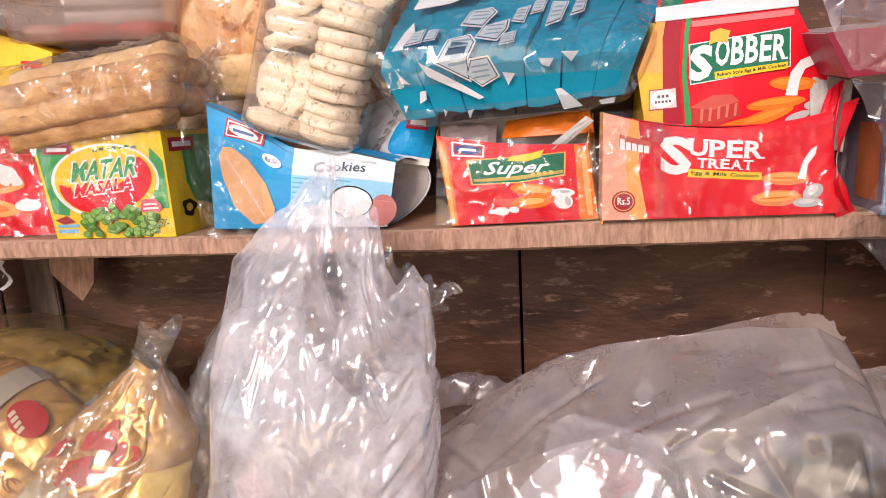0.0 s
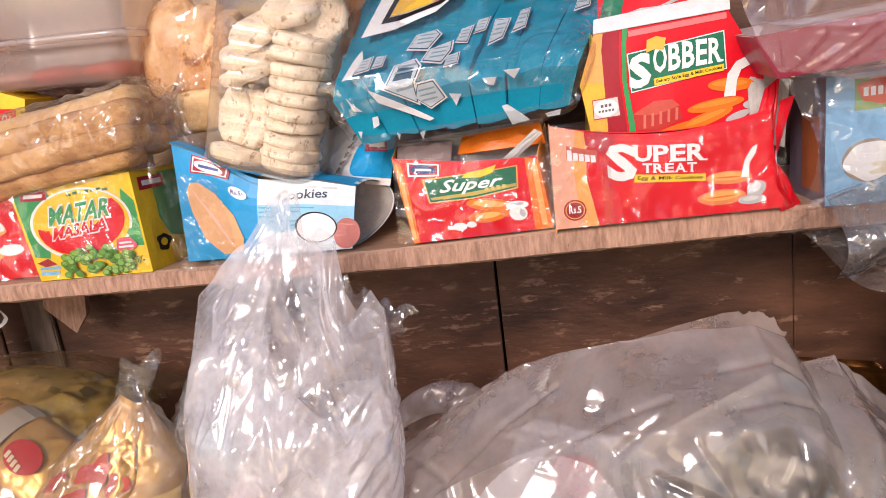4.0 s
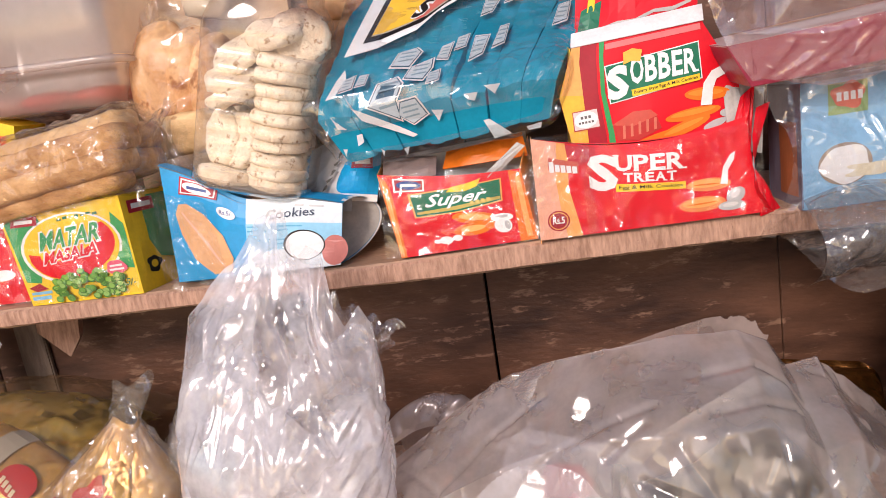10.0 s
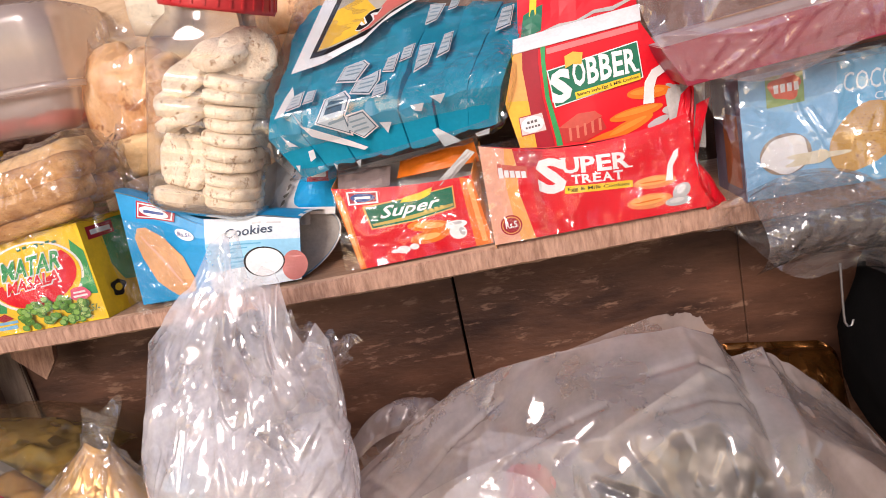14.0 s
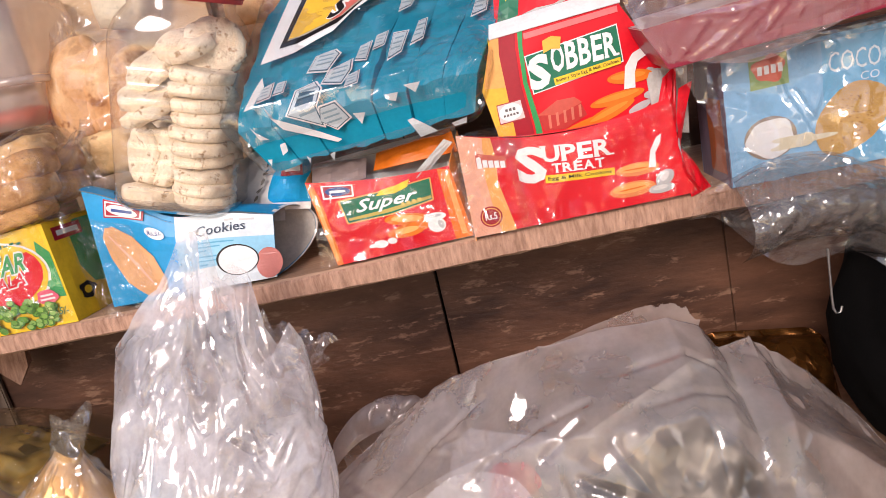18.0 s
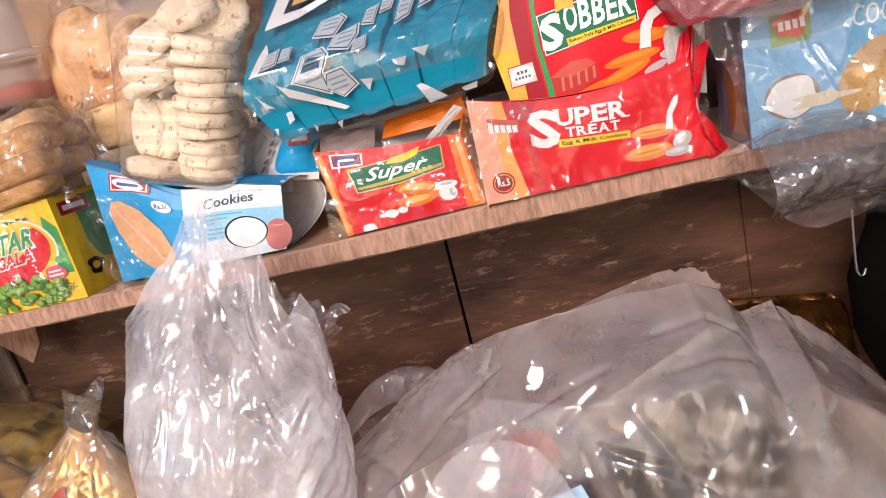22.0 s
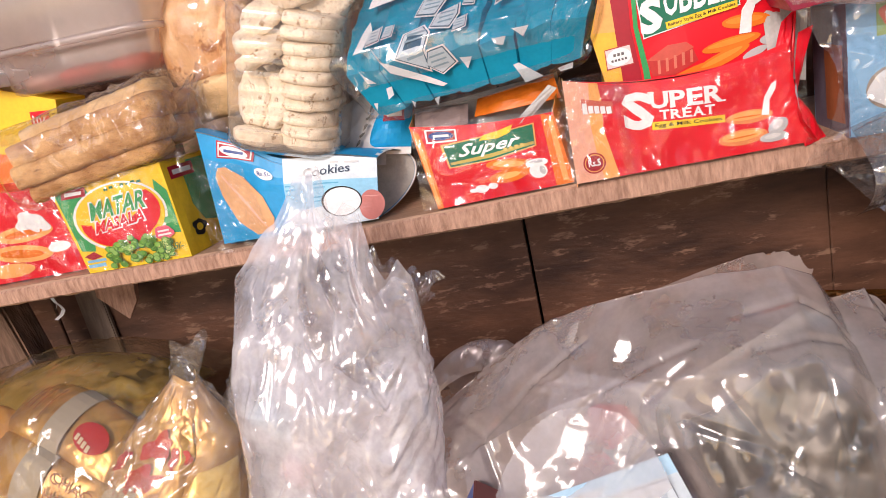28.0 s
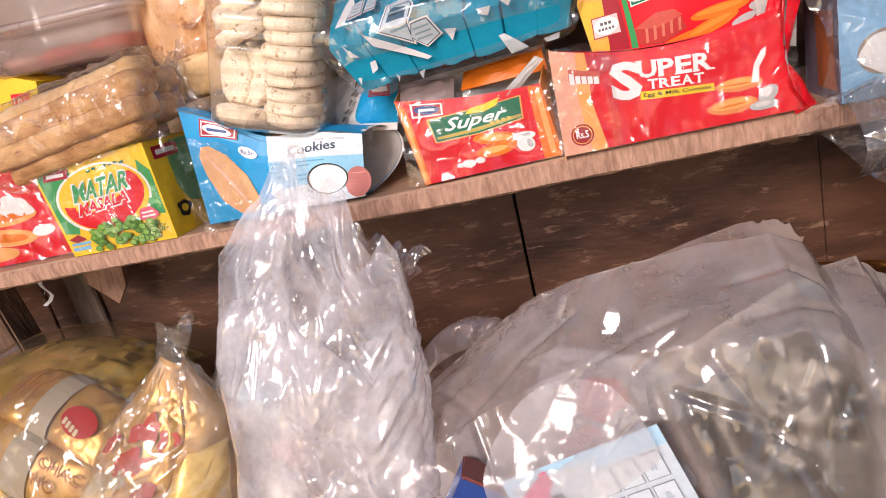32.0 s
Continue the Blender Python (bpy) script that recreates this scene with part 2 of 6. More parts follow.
AMBER_FILM = film_material("amber_clear_film", 0.05, (0.9, 0.8, 0.6), rough=0.06, crease=0.05, gloss=0.65, bump_scale=40, shard=0.4, shard_scale=60)
JAR_PLASTIC = film_material("jar_plastic", 0.09, (0.97, 0.9, 0.82), rough=0.05, crease=0.03, gloss=0.8, bump_scale=12, shard=0)
FROSTED = film_material("frosted_plastic", 0.32, (0.88, 0.77, 0.7), rough=0.2, crease=0.03, gloss=0.8, bump_scale=10, vary=0.1, shard=0)
RED_FILM = film_material("pinkish_film", 0.22, (0.88, 0.72, 0.71), rough=0.05, crease=0.1, gloss=1.5, bump_scale=40, shard=0.9, shard_scale=80)

RED, DEEP_RED, ORANGE, AMBER = ink(0.78, 0.008, 0.02), ink(0.4, 0.015, 0.03), ink(0.83, 0.19, 0.015), ink(0.9, 0.42, 0.12)
YELLOW, GREEN, DARK_GREEN, WHITE = ink(0.92, 0.6, 0.03), ink(0.03, 0.33, 0.1), ink(0.01, 0.17, 0.09), ink(0.85, 0.85, 0.84)
BLUE, SKY_BLUE, BLACK = ink(0.0, 0.32, 0.66), ink(0.2, 0.5, 0.75), ink(0.015, 0.012, 0.012)
TEAL, MAROON, ALMOND, PEA = ink(0.0, 0.3, 0.46, 0.25), ink(0.35, 0.03, 0.06), ink(0.78, 0.42, 0.2), ink(0.25, 0.5, 0.08)
GREY, NAVY, PINK, FLESH = ink(0.5, 0.5, 0.5), ink(0.02, 0.06, 0.25), ink(0.8, 0.12, 0.2), ink(0.86, 0.5, 0.36)


# ---- building helpers ----
def thing(name, loc, label, category, group=""):
    e = new(name)
    e.location = loc
    e["base"] = list(loc)
    return tagged(e, label, category, group)


def link_mesh(name, verts, faces, material, parent=None, label="", smooth=False):
    me = bpy.data.meshes.new(name)
    me.from_pydata([tuple(v) for v in verts], [], faces)
    me.materials.append(material)
    if smooth:
        me.polygons.foreach_set("use_smooth", [True] * len(me.polygons))
    ob = new(name, me)
    if parent:
        root = parent
        while root.parent:
            root = root.parent
        ob.parent = parent
        if parent is root and "base" in root:
            ob.matrix_parent_inverse = Matrix.Translation(root["base"]).inverted()
    return tagged(ob, label)


def part(name, bm, material, parent=None, label="", smooth=False):
    me = bpy.data.meshes.new(name)
    bm.to_mesh(me)
    bm.free()
    me.materials.append(material)
    if smooth:
        me.polygons.foreach_set("use_smooth", [True] * len(me.polygons))
    ob = new(name, me)
    if parent:
        ob.parent = parent
        if not parent.parent and "base" in parent:
            ob.matrix_parent_inverse = Matrix.Translation(parent["base"]).inverted()
    return tagged(ob, label)


def block(lo, hi, bevel=0.002, matrix=None):
    bm = bmesh.new()
    bmesh.ops.create_cube(bm, size=1)
    for v in bm.verts:
        v.co = Vector([(a + b) / 2 + c * (b - a) for a, b, c in zip(lo, hi, v.co)])
    if bevel:
        bmesh.ops.bevel(bm, geom=bm.edges[:], offset=bevel, segments=2, affect="EDGES")
    if matrix:
        bm.transform(matrix)
    return bm


class Face:
    """A card panel through four corners, a little bulged and dented; u runs along it, v up."""

    def __init__(self, bl, br, tr, tl, bulge=0.0, dent=0.0, seed=0, dip=0.0):
        self.c = [Vector(p) for p in (bl, br, tr, tl)]
        self.bulge, self.dent, self.seed, self.dip = bulge, dent, seed, dip
        self.n = (self.c[1] - self.c[0]).cross(self.c[3] - self.c[0]).normalized()

    def at(self, u, v, off=0.0):
        bl, br, tr, tl = self.c
        p = bl * (1 - u) * (1 - v) + br * u * (1 - v) + tr * u * v + tl * (1 - u) * v
        p = p - Vector((0, 0, 1)) * self.dip * 4 * u * (1 - u) * max(v, 0) ** 2
        w = 16 * u * (1 - u) * v * (1 - v) * self.bulge
        if self.dent:
            w += self.dent * noise.noise(Vector((u * 4, v * 3, self.seed))) * min(1, 6 * min(u, 1 - u, v, 1 - v) + 0.1)
        return p + self.n * (w + off)


def slab(face, thick=0.0008, nu=14, nv=10):
    """A card sheet with thickness along a face."""
    vs, fs, w = [], [], nu + 1
    for side in (0, 1):
        for j in range(nv + 1):
            for i in range(nu + 1):
                vs.append(face.at(i / nu, j / nv, -thick * side))
    n = w * (nv + 1)
    for j in range(nv):
        for i in range(nu):
            a = j * w + i
            fs.append((a, a + 1, a + w + 1, a + w))
            fs.append((n + a, n + a + w, n + a + w + 1, n + a + 1))
    rim = [i for i in range(nu + 1)] + [j * w + nu for j in range(1, nv + 1)] + [nv * w + i for i in range(nu - 1, -1, -1)] + [j * w for j in range(nv - 1, 0, -1)]
    for a, b in zip(rim, rim[1:] + rim[:1]):
        fs.append((a, a + n, b + n, b))
    return vs, fs


def panel(name, face, material, parent, label="", thick=0.0008, nu=14, nv=10):
    vs, fs = slab(face, thick, nu, nv)
    return link_mesh(name, vs, fs, material, parent, label)


def decal(name, face, polys, material, parent, label="", lift=0.0005, step=0.12, each=True):
    """Printed shapes, as closed outlines in the face's u and v, laid on the card, each a part of its own."""
    if each and 1 < len(polys) <= 70:
        return [decal(name, face, [poly], material, parent, label, lift, step) for poly in polys][0]
    bm = bmesh.new()
    for poly in polys:
        try:
            bm.faces.new([bm.verts.new((u, v, 0)) for u, v in poly])
        except ValueError:
            pass
    bmesh.ops.triangulate(bm, faces=bm.faces[:])
    for _ in range(3):
        far = [e for e in bm.edges if (e.verts[0].co - e.verts[1].co).length > step]
        if not far:
            break
        bmesh.ops.subdivide_edges(bm, edges=far, cuts=1)
        bmesh.ops.triangulate(bm, faces=bm.faces[:])
    for v in bm.verts:
        v.co = face.at(v.co.x, v.co.y, lift)
    return part(name, bm, material, parent, label)


def rect(u0, v0, u1, v1, lean=0.0):
    return [(u0, v0), (u1, v0), (u1 + lean, v1), (u0 + lean, v1)]


def oval(u, v, a, b, turn=0.0, n=28, wob=0.0):
    c, s = math.cos(radians(turn)), math.sin(radians(turn))
    out = []
    for k in range(n):
        q = 2 * math.pi * k / n
        r = 1 + wob * math.sin(3 * q + u * 40) + wob * math.sin(5 * q + v * 30)
        x, y = a * r * math.cos(q), b * r * math.sin(q)
        out.append((u + x * c - y * s, v + x * s + y * c))
    return out


def letters(text, bold=0.0, shear=0.0):
    """The outlines of a text as triangles, in a unit box."""
    cu = bpy.data.curves.new("lettering", "FONT")
    cu.body, cu.offset, cu.shear, cu.resolution_u = text, bold, shear, 2
    ob = new("lettering", cu)
    deps = bpy.context.evaluated_depsgraph_get()
    deps.update()
    me = ob.evaluated_get(deps).to_mesh()
    pts = [(v.co.x, v.co.y) for v in me.vertices]
    tris = [[pts[i] for i in p.vertices] for p in me.polygons]
    ob.evaluated_get(deps).to_mesh_clear()
    bpy.data.objects.remove(ob)
    xs, ys = [p[0] for p in pts], [p[1] for p in pts]
    x0, x1, y0, y1 = min(xs), max(xs), min(ys), max(ys)
    return [[((x - x0) / (x1 - x0), (y - y0) / (y1 - y0)) for x, y in tri] for tri in tris]


def on_quad(quad, x, y):
    (a, b), (c, d), (e, f), (g, h) = quad
    return (a * (1 - x) * (1 - y) + c * x * (1 - y) + e * x * y + g * (1 - x) * y, b * (1 - x) * (1 - y) + d * x * (1 - y) + f * x * y + h * (1 - x) * y)


def lettering(face, text, quad, material, parent, bold=0.012, shear=0.0, lift=0.0009, name="lettering", label=""):
    """A line of text fitted into a quad of the face."""
    tris = [[on_quad(quad, x, y) for x, y in tri] for tri in letters(text, bold, shear)]
    return decal(name, face, tris, material, parent, label, lift, step=1.0, each=False)


WIDTHS = {"O": 1.1, "B": 0.98, "S": 0.8, "U": 1.05, "P": 0.9, "E": 0.88, "R": 1.02, "T": 0.95, "A": 1.05}
FEET = {"O": (), "B": ((0.14, 0), (0.14, 1)), "U": ((0.1, 1), (0.9, 1)), "P": ((0.14, 0), (0.14, 1)), "E": ((0.14, 0), (0.14, 1)), "R": ((0.14, 0), (0.14, 1), (0.95, 0)), "T": ((0.5, 0),), "A": ((0.06, 0), (0.94, 0)), "S": ()}


def serif_word(face, word, quad, material, parent, lift=0.0012, bold=0.03):
    """A word of bold capitals with feet on their stems, letter by letter."""
    total, x0 = sum(WIDTHS[c] for c in word), 0.0
    for c in word:
        x1 = x0 + WIDTHS[c] / total
        cell = [on_quad(quad, x, y) for x, y in ((x0 + 0.008, 0), (x1 - 0.012, 0), (x1 - 0.012, 1), (x0 + 0.008, 1))]
        tris = [[on_quad(cell, x, y) for x, y in tri] for tri in letters(c, bold)]
        for x, y in FEET[c]:
            y0, y1 = (0.0, 0.09) if y == 0 else (0.91, 1.0)
            tris.append([on_quad(cell, *q) for q in ((x - 0.17, y0), (x + 0.19, y0), (x + 0.19, y1), (x - 0.17, y1))])
        decal("letter", face, tris, material, parent, "", lift, step=1.0, each=False)
        x0 = x1


def facets(a, b, seed):
    """Flat triangles with random corner heights over the plane, like creased film; about one unit wide."""
    rng = np.random.RandomState(seed)
    table = rng.uniform(-1, 1, (64, 64))
    s = (a + b) * 0.36602540378
    i, j = np.floor(a + s), np.floor(b + s)
    k = (i + j) * 0.2113248654
    x, y = a - (i - k), b - (j - k)
    first = x > y
    i1, j1 = np.where(first, 1, 0), np.where(first, 0, 1)
    i, j = i.astype(int), j.astype(int)
    # weights of the triangle's three corners
    g = 0.2113248654
    e1 = np.stack([i1 - g, j1 - g], -1)
    e2 = np.stack([np.full_like(a, 1 - 2 * g), np.full_like(a, 1 - 2 * g)], -1)
    det = e1[..., 0] * e2[..., 1] - e1[..., 1] * e2[..., 0]
    w1 = (x * e2[..., 1] - y * e2[..., 0]) / det
    w2 = (e1[..., 0] * y - e1[..., 1] * x) / det
    h0, h1, h2 = table[i % 64, j % 64], table[(i + i1) % 64, (j + j1) % 64], table[(i + 1) % 64, (j + 1) % 64]
    return h0 * (1 - w1 - w2) + h1 * w1 + h2 * w2


def arr_crumple(a, b, seed, size=0.05, stretch=1.0):
    """Creased film in metres: broad facets, and finer ones where it is crushed."""
    rng = np.random.RandomState(seed + 500)
    p = rng.uniform(0, 6, 8)
    a, b = a + rng.uniform(0, 1), b + rng.uniform(0, 1)
    wa = a + 0.35 * size * np.sin(b / size * 1.3 + p[0]) + 0.2 * size * np.sin(a / size * 2.1 + p[1])
    wb = (b + 0.35 * size * np.sin(a / size * 1.1 + p[2]) + 0.2 * size * np.sin(b / size * 1.9 + p[3])) / stretch
    crush = np.clip(0.15 + 0.75 * np.sin(a / size * 0.8 + p[4]) * np.sin(b / size * 0.6 + p[5]) + 0.55 * np.sin(a / size * 0.31 + b / size * 0.23 + p[6]), 0, 1)
    h = 0.13 * size * facets(wa / size, wb / size, seed)
    h += 0.12 * size * facets(wa / size * 2.7 + wb / size * 0.6, wb / size * 2.7, seed + 1) * (0.15 + 0.85 * crush)
    h += 0.06 * size * facets(wa / size * 7.1, wb / size * 7.1 - wa / size, seed + 2) * crush
    return h


def ridges(a, b, seed, count, wide, high):
    """Short sharp folds, in clusters, as narrow raised lines over the film."""
    rng = np.random.RandomState(seed + 900)
    h = np.zeros_like(a)
    hubs = np.stack([rng.uniform(a.min(), a.max(), count // 7 + 2), rng.uniform(b.min(), b.max(), count // 7 + 2)], 1)
    for _ in range(count):
        hub = hubs[rng.randint(len(hubs))]
        ca, cb = hub[0] + rng.normal(0, 0.016), hub[1] + rng.normal(0, 0.016)
        ang, half = rng.normal(0.9, 0.7), rng.uniform(0.006, 0.022) * (1.8 if rng.uniform() < 0.2 else 1)
        c, s = math.cos(ang), math.sin(ang)
        near = (np.abs(a - ca) < half + 4 * wide) & (np.abs(b - cb) < half + 4 * wide)
        if not near.any():
            continue
        p, q = a[near] - ca, b[near] - cb
        t, d = p * c + q * s, -p * s + q * c
        d = d + rng.normal(0, 0.06) * (t * t) / half
        fade = np.clip(1.15 - np.abs(t) / half, 0, 1) ** 0.6
        h[near] += rng.choice([-1, 1]) * high * rng.uniform(0.6, 1.2) * fade * np.clip(1 - np.abs(d) / wide, 0, 1)
    return h


def film(name, shape, nu, nv, material, amp=1.0, seed=1, size=0.05, parent=None, label="", category="", group="", pin=0.0, smooth=True, stretch=1.0, fold=1.0, second=None, where=None, cut=None, lines=(), thin=None):
    """A crumpled film over shape(u, v), which gives x, y, z as arrays; fold: how densely it is creased; second: a material where where(u, v, x, y, z) holds; cut: what is torn away; lines: long creases in u and v; thin: where the film is a single clear layer, 0 to 1."""
    u, v = np.meshgrid(np.linspace(0, 1, nu + 1), np.linspace(0, 1, nv + 1))
    P = np.stack(shape(u, v), -1)
    du, dv = np.gradient(P, axis=1), np.gradient(P, axis=0)
    nrm = np.cross(du, dv)
    nrm /= np.linalg.norm(nrm, axis=-1, keepdims=True) + 1e-9
    su, sv = np.linalg.norm(du, axis=-1), np.linalg.norm(dv, axis=-1)
    a, b = np.cumsum(np.broadcast_to(su.mean(0), su.shape), 1), np.cumsum(np.broadcast_to(sv.mean(1)[:, None], sv.shape), 0)
    h = arr_crumple(a, b, seed, size, stretch) * amp
    if fold:
        cell = max(float(np.median(su)), float(np.median(sv)))
        wide = max(0.0022, 2.3 * cell)
        h = h + ridges(a, b, seed, min(int(fold * float(np.sum(su * sv)) / 0.0012), 160), wide, 0.38 * wide)
    for row in lines:
        for (u0, v0), (u1, v1) in zip(row, row[1:]):
            k0, k1 = (int(round(v0 * nv)), int(round(u0 * nu))), (int(round(v1 * nv)), int(round(u1 * nu)))
            pa, pb, qa, qb = a[k0], b[k0], a[k1], b[k1]
            ln = math.hypot(qa - pa, qb - pb) + 1e-6
            c, s = (qa - pa) / ln, (qb - pb) / ln
            tt, dd = (a - pa) * c + (b - pb) * s, -(a - pa) * s + (b - pb) * c
            h = h + 0.0024 * np.clip(1 - np.abs(dd) / 0.0048, 0, 1) * ((tt > -0.001) & (tt < ln + 0.001))
    if pin:
        h *= np.clip(np.minimum(np.minimum(u, 1 - u), np.minimum(v, 1 - v)) / pin, 0, 1)
    P = P + nrm * h[..., None]
    w = nu + 1
    fs = [(j * w + i, j * w + i + 1, (j + 1) * w + i + 1, (j + 1) * w + i) for j in range(nv) for i in range(nu)]
    uc, vc = (np.arange(nu) + 0.5) / nu, (np.arange(nv) + 0.5) / nv
    uu, vv = np.meshgrid(uc, vc)
    mid = P[:-1, :-1]
    if cut is not None:
        gone = cut(uu, vv, mid[..., 0], mid[..., 1], mid[..., 2]).ravel()
        fs = [f for f, g in zip(fs, gone) if not g]
    ob = link_mesh(name, P.reshape(-1, 3).tolist(), fs, material, parent, label, smooth)
    if thin is not None:
        ob.data.attributes.new("thin", "FLOAT", "POINT").data.foreach_set("value", thin(u, v, P[..., 0], P[..., 1], P[..., 2]).ravel().astype(np.float32))
    if second is not None:
        ob.data.materials.append(second)
        ob.data.polygons.foreach_set("material_index", where(uu, vv, mid[..., 0], mid[..., 1], mid[..., 2]).ravel().astype(np.int32))
    return tagged(ob, label, category, group)


def bag_thing(label, shape, nu, nv, mat, amp, seed, size, fold, lines=()):
    """A clear bag of its own: the body and its open, frayed edge."""
    u, v = np.meshgrid(np.linspace(0, 1, 9), np.linspace(0, 1, 9))
    x, y, z = shape(u, v)
    e = thing("clear_bag", (float(x.mean()), float(y.mean()), float(z.min())), label, "bag")
    film("bag_body", lambda u, v: shape(u, 0.965 * v), nu, nv, mat, amp, seed, size, e, fold=fold, lines=lines)
    film("open_edge", lambda u, v: shape(u, 0.962 + 0.038 * v), nu, 8, mat, amp * 0.5, seed + 1, size * 0.5, e, "frayed open edge", fold=fold)
    return e


def pouch(name, mat, at, w, h, d, turn, label, category, seed=1, parent=None, amp=0.5, size=0.04):
    """A filled pouch with flat crimped ends: w wide, h high, d thick, placed by a matrix; returns the thing and its front as a function."""
    m = Matrix.Translation(at) @ Euler([radians(q) for q in turn]).to_matrix().to_4x4()
    M3 = np.array(m.to_3x3())
    t0 = np.array(at)

    def side(sign):
        def shape(u, v):
            x = (u - 0.5) * w * (1 - 0.06 * np.sin(math.pi * v)) * (1 - 0.3 * np.abs(2 * v - 1) ** 7)
            z = (v - 0.5) * h
            prof = np.clip(np.sin(math.pi * np.clip((v - 0.07) / 0.86, 0, 1)), 0, 1) ** 0.45 * np.clip(np.sin(math.pi * u), 0, 1) ** 0.55
            y = -sign * d / 2 * prof
            q = np.stack([x, y, z], -1) @ M3.T + t0
            return q[..., 0], q[..., 1], q[..., 2]
        return shape
    e = thing(name, at, label, category)
    film("pouch_front", side(1), 44, 44, mat, amp, seed, size, e, pin=0.12)
    film("pouch_back", side(-1), 14, 16, mat, amp * 0.3, seed + 3, 0.03, e, pin=0.12)
    return e, m


class Front:
    """The front of a pouch, for prints."""

    def __init__(self, m, w, h, d):
        self.m, self.w, self.h, self.d = m, w, h, d

    def at(self, u, v, off=0.0):
        vv = min(max((v - 0.07) / 0.86, 0), 1)
        prof = max(math.sin(math.pi * vv), 0) ** 0.45 * max(math.sin(math.pi * min(max(u, 0), 1)), 0) ** 0.55
        return self.m @ Vector(((u - 0.5) * self.w * (1 - 0.06 * math.sin(math.pi * v)), -self.d / 2 * prof - off - 0.0016, (v - 0.5) * self.h))


# ---- structure ----
def structure(ob, label, category):
    return tagged(ob, label, category, kind="structure")


structure(part("ground", block((-30, -30, -0.1), (30, 30, 0.0), 0), EARTH), "unseen ground under the stall, pale and warm to bounce light", "ground")
back = structure(new("wall_north"), "dark brown plywood back wall of the stall", "wall")
for x0, x1 in ((-1.14, -0.738), (-0.738, -0.336), (-0.336, 0.066), (0.066, 0.468), (0.468, 0.87)):
    for z0, z1 in ((0.0, 1.62),):
        part("panel", block((x0 + (0.0021 if x0 < 0.3 else 0.0006), 0.246, z0), (x1 - (0.0021 if x1 < 0.3 else 0.0006), 0.262, z1), 0.0012), WALL_WOOD, back)
part("backing", block((-1.14, 0.264, 0.0), (0.87, 0.29, 1.62), 0), DEEP_BLACK, back)
structure(part("wall_west", block((-1.17, -0.42, 0.0), (-1.145, 0.29, 1.62), 0.002), WALL_WOOD), "dark plywood side wall of the shelf", "wall")
structure(part("wall_east", block((0.875, -0.42, 0.0), (0.9, 0.29, 1.62), 0.002), WALL_WOOD), "dark plywood side wall of the shelf", "wall")
structure(part("ceiling", block((-1.17, 0.1, 1.625), (0.9, 0.29, 1.645), 0.002), WALL_WOOD), "plywood top board of the shelf unit", "ceiling")

shelf = thing("shelf_board", (-0.13, 0.12, 0.975), "light brown wooden shelf plank with a rough sawn front edge", "shelf")
bm = bmesh.new()
NX = 220
grid = {}
for i in range(NX + 1):
    x = -1.14 + 2.01 * i / NX
    sag = -0.0025 * math.exp(-((x - 0.0) / 0.25) ** 2) + 0.0015 * noise.noise(Vector((x * 6, 0, 1)))
    lift = 0.0045 * min(1, max(0, (x + 0.15) / 0.3))
    ring = [(0.243, 1.0 + lift), (-0.009, 1.0 + lift + 0.0006 * noise.noise(Vector((x * 60, 3, 0)))), (-0.012 + 0.0012 * noise.noise(Vector((x * 40, 0, 0))), 0.9965 + lift), (-0.012 + 0.0012 * noise.noise(Vector((x * 55, 5, 0))), 0.9815), (-0.008, 0.978 + 0.0012 * noise.noise(Vector((x * 50, 9, 0)))), (0.243, 0.978)]
    for k, (y, z) in enumerate(ring):
        grid[i, k] = bm.verts.new((x, y, z + sag * (1 if k else 1)))
for i in range(NX):
    for k in range(6):
        bm.faces.new((grid[i, k], grid[i + 1, k], grid[i + 1, (k + 1) % 6], grid[i, (k + 1) % 6]))
bm.faces.new([grid[0, k] for k in range(6)])
bm.faces.new([grid[NX, k] for k in range(5, -1, -1)])
bmesh.ops.recalc_face_normals(bm, faces=bm.faces[:])
part("plank", bm, SHELF_WOOD, shelf)
bm = bmesh.new()
rows = []
for i in range(NX + 1):
    x = -1.14 + 2.01 * i / NX
    sag = -0.0025 * math.exp(-((x - 0.0) / 0.25) ** 2) + 0.0015 * noise.noise(Vector((x * 6, 0, 1)))
    lift = 0.0045 * min(1, max(0, (x + 0.15) / 0.3))
    row = []
    for y, z in ((-0.0128, 0.9805), (-0.0152, 0.9815), (-0.0155, 0.99), (-0.0152, 0.9965 + lift), (-0.0128, 0.9985 + lift)):
        row.append(bm.verts.new((x, y + 0.0008 * noise.noise(Vector((x * 170, z * 30, 0))), z + sag + 0.0008 * noise.noise(Vector((x * 90, z * 9, 4))))))
    rows.append(row)
for p, q in zip(rows, rows[1:]):
    for k in range(4):
        bm.faces.new((p[k], q[k], q[k + 1], p[k + 1]))
part("front_edge", bm, EDGE_WOOD, shelf, "sawn grainy front edge")
lower = thing("lower_shelf_board", (-0.13, 0, 0.63), "dark wooden lower shelf board under piled bags", "shelf")
part("plank", block((-1.14, -0.4, 0.63), (0.87, 0.243, 0.655), 0.003), SHELF_WOOD, lower)

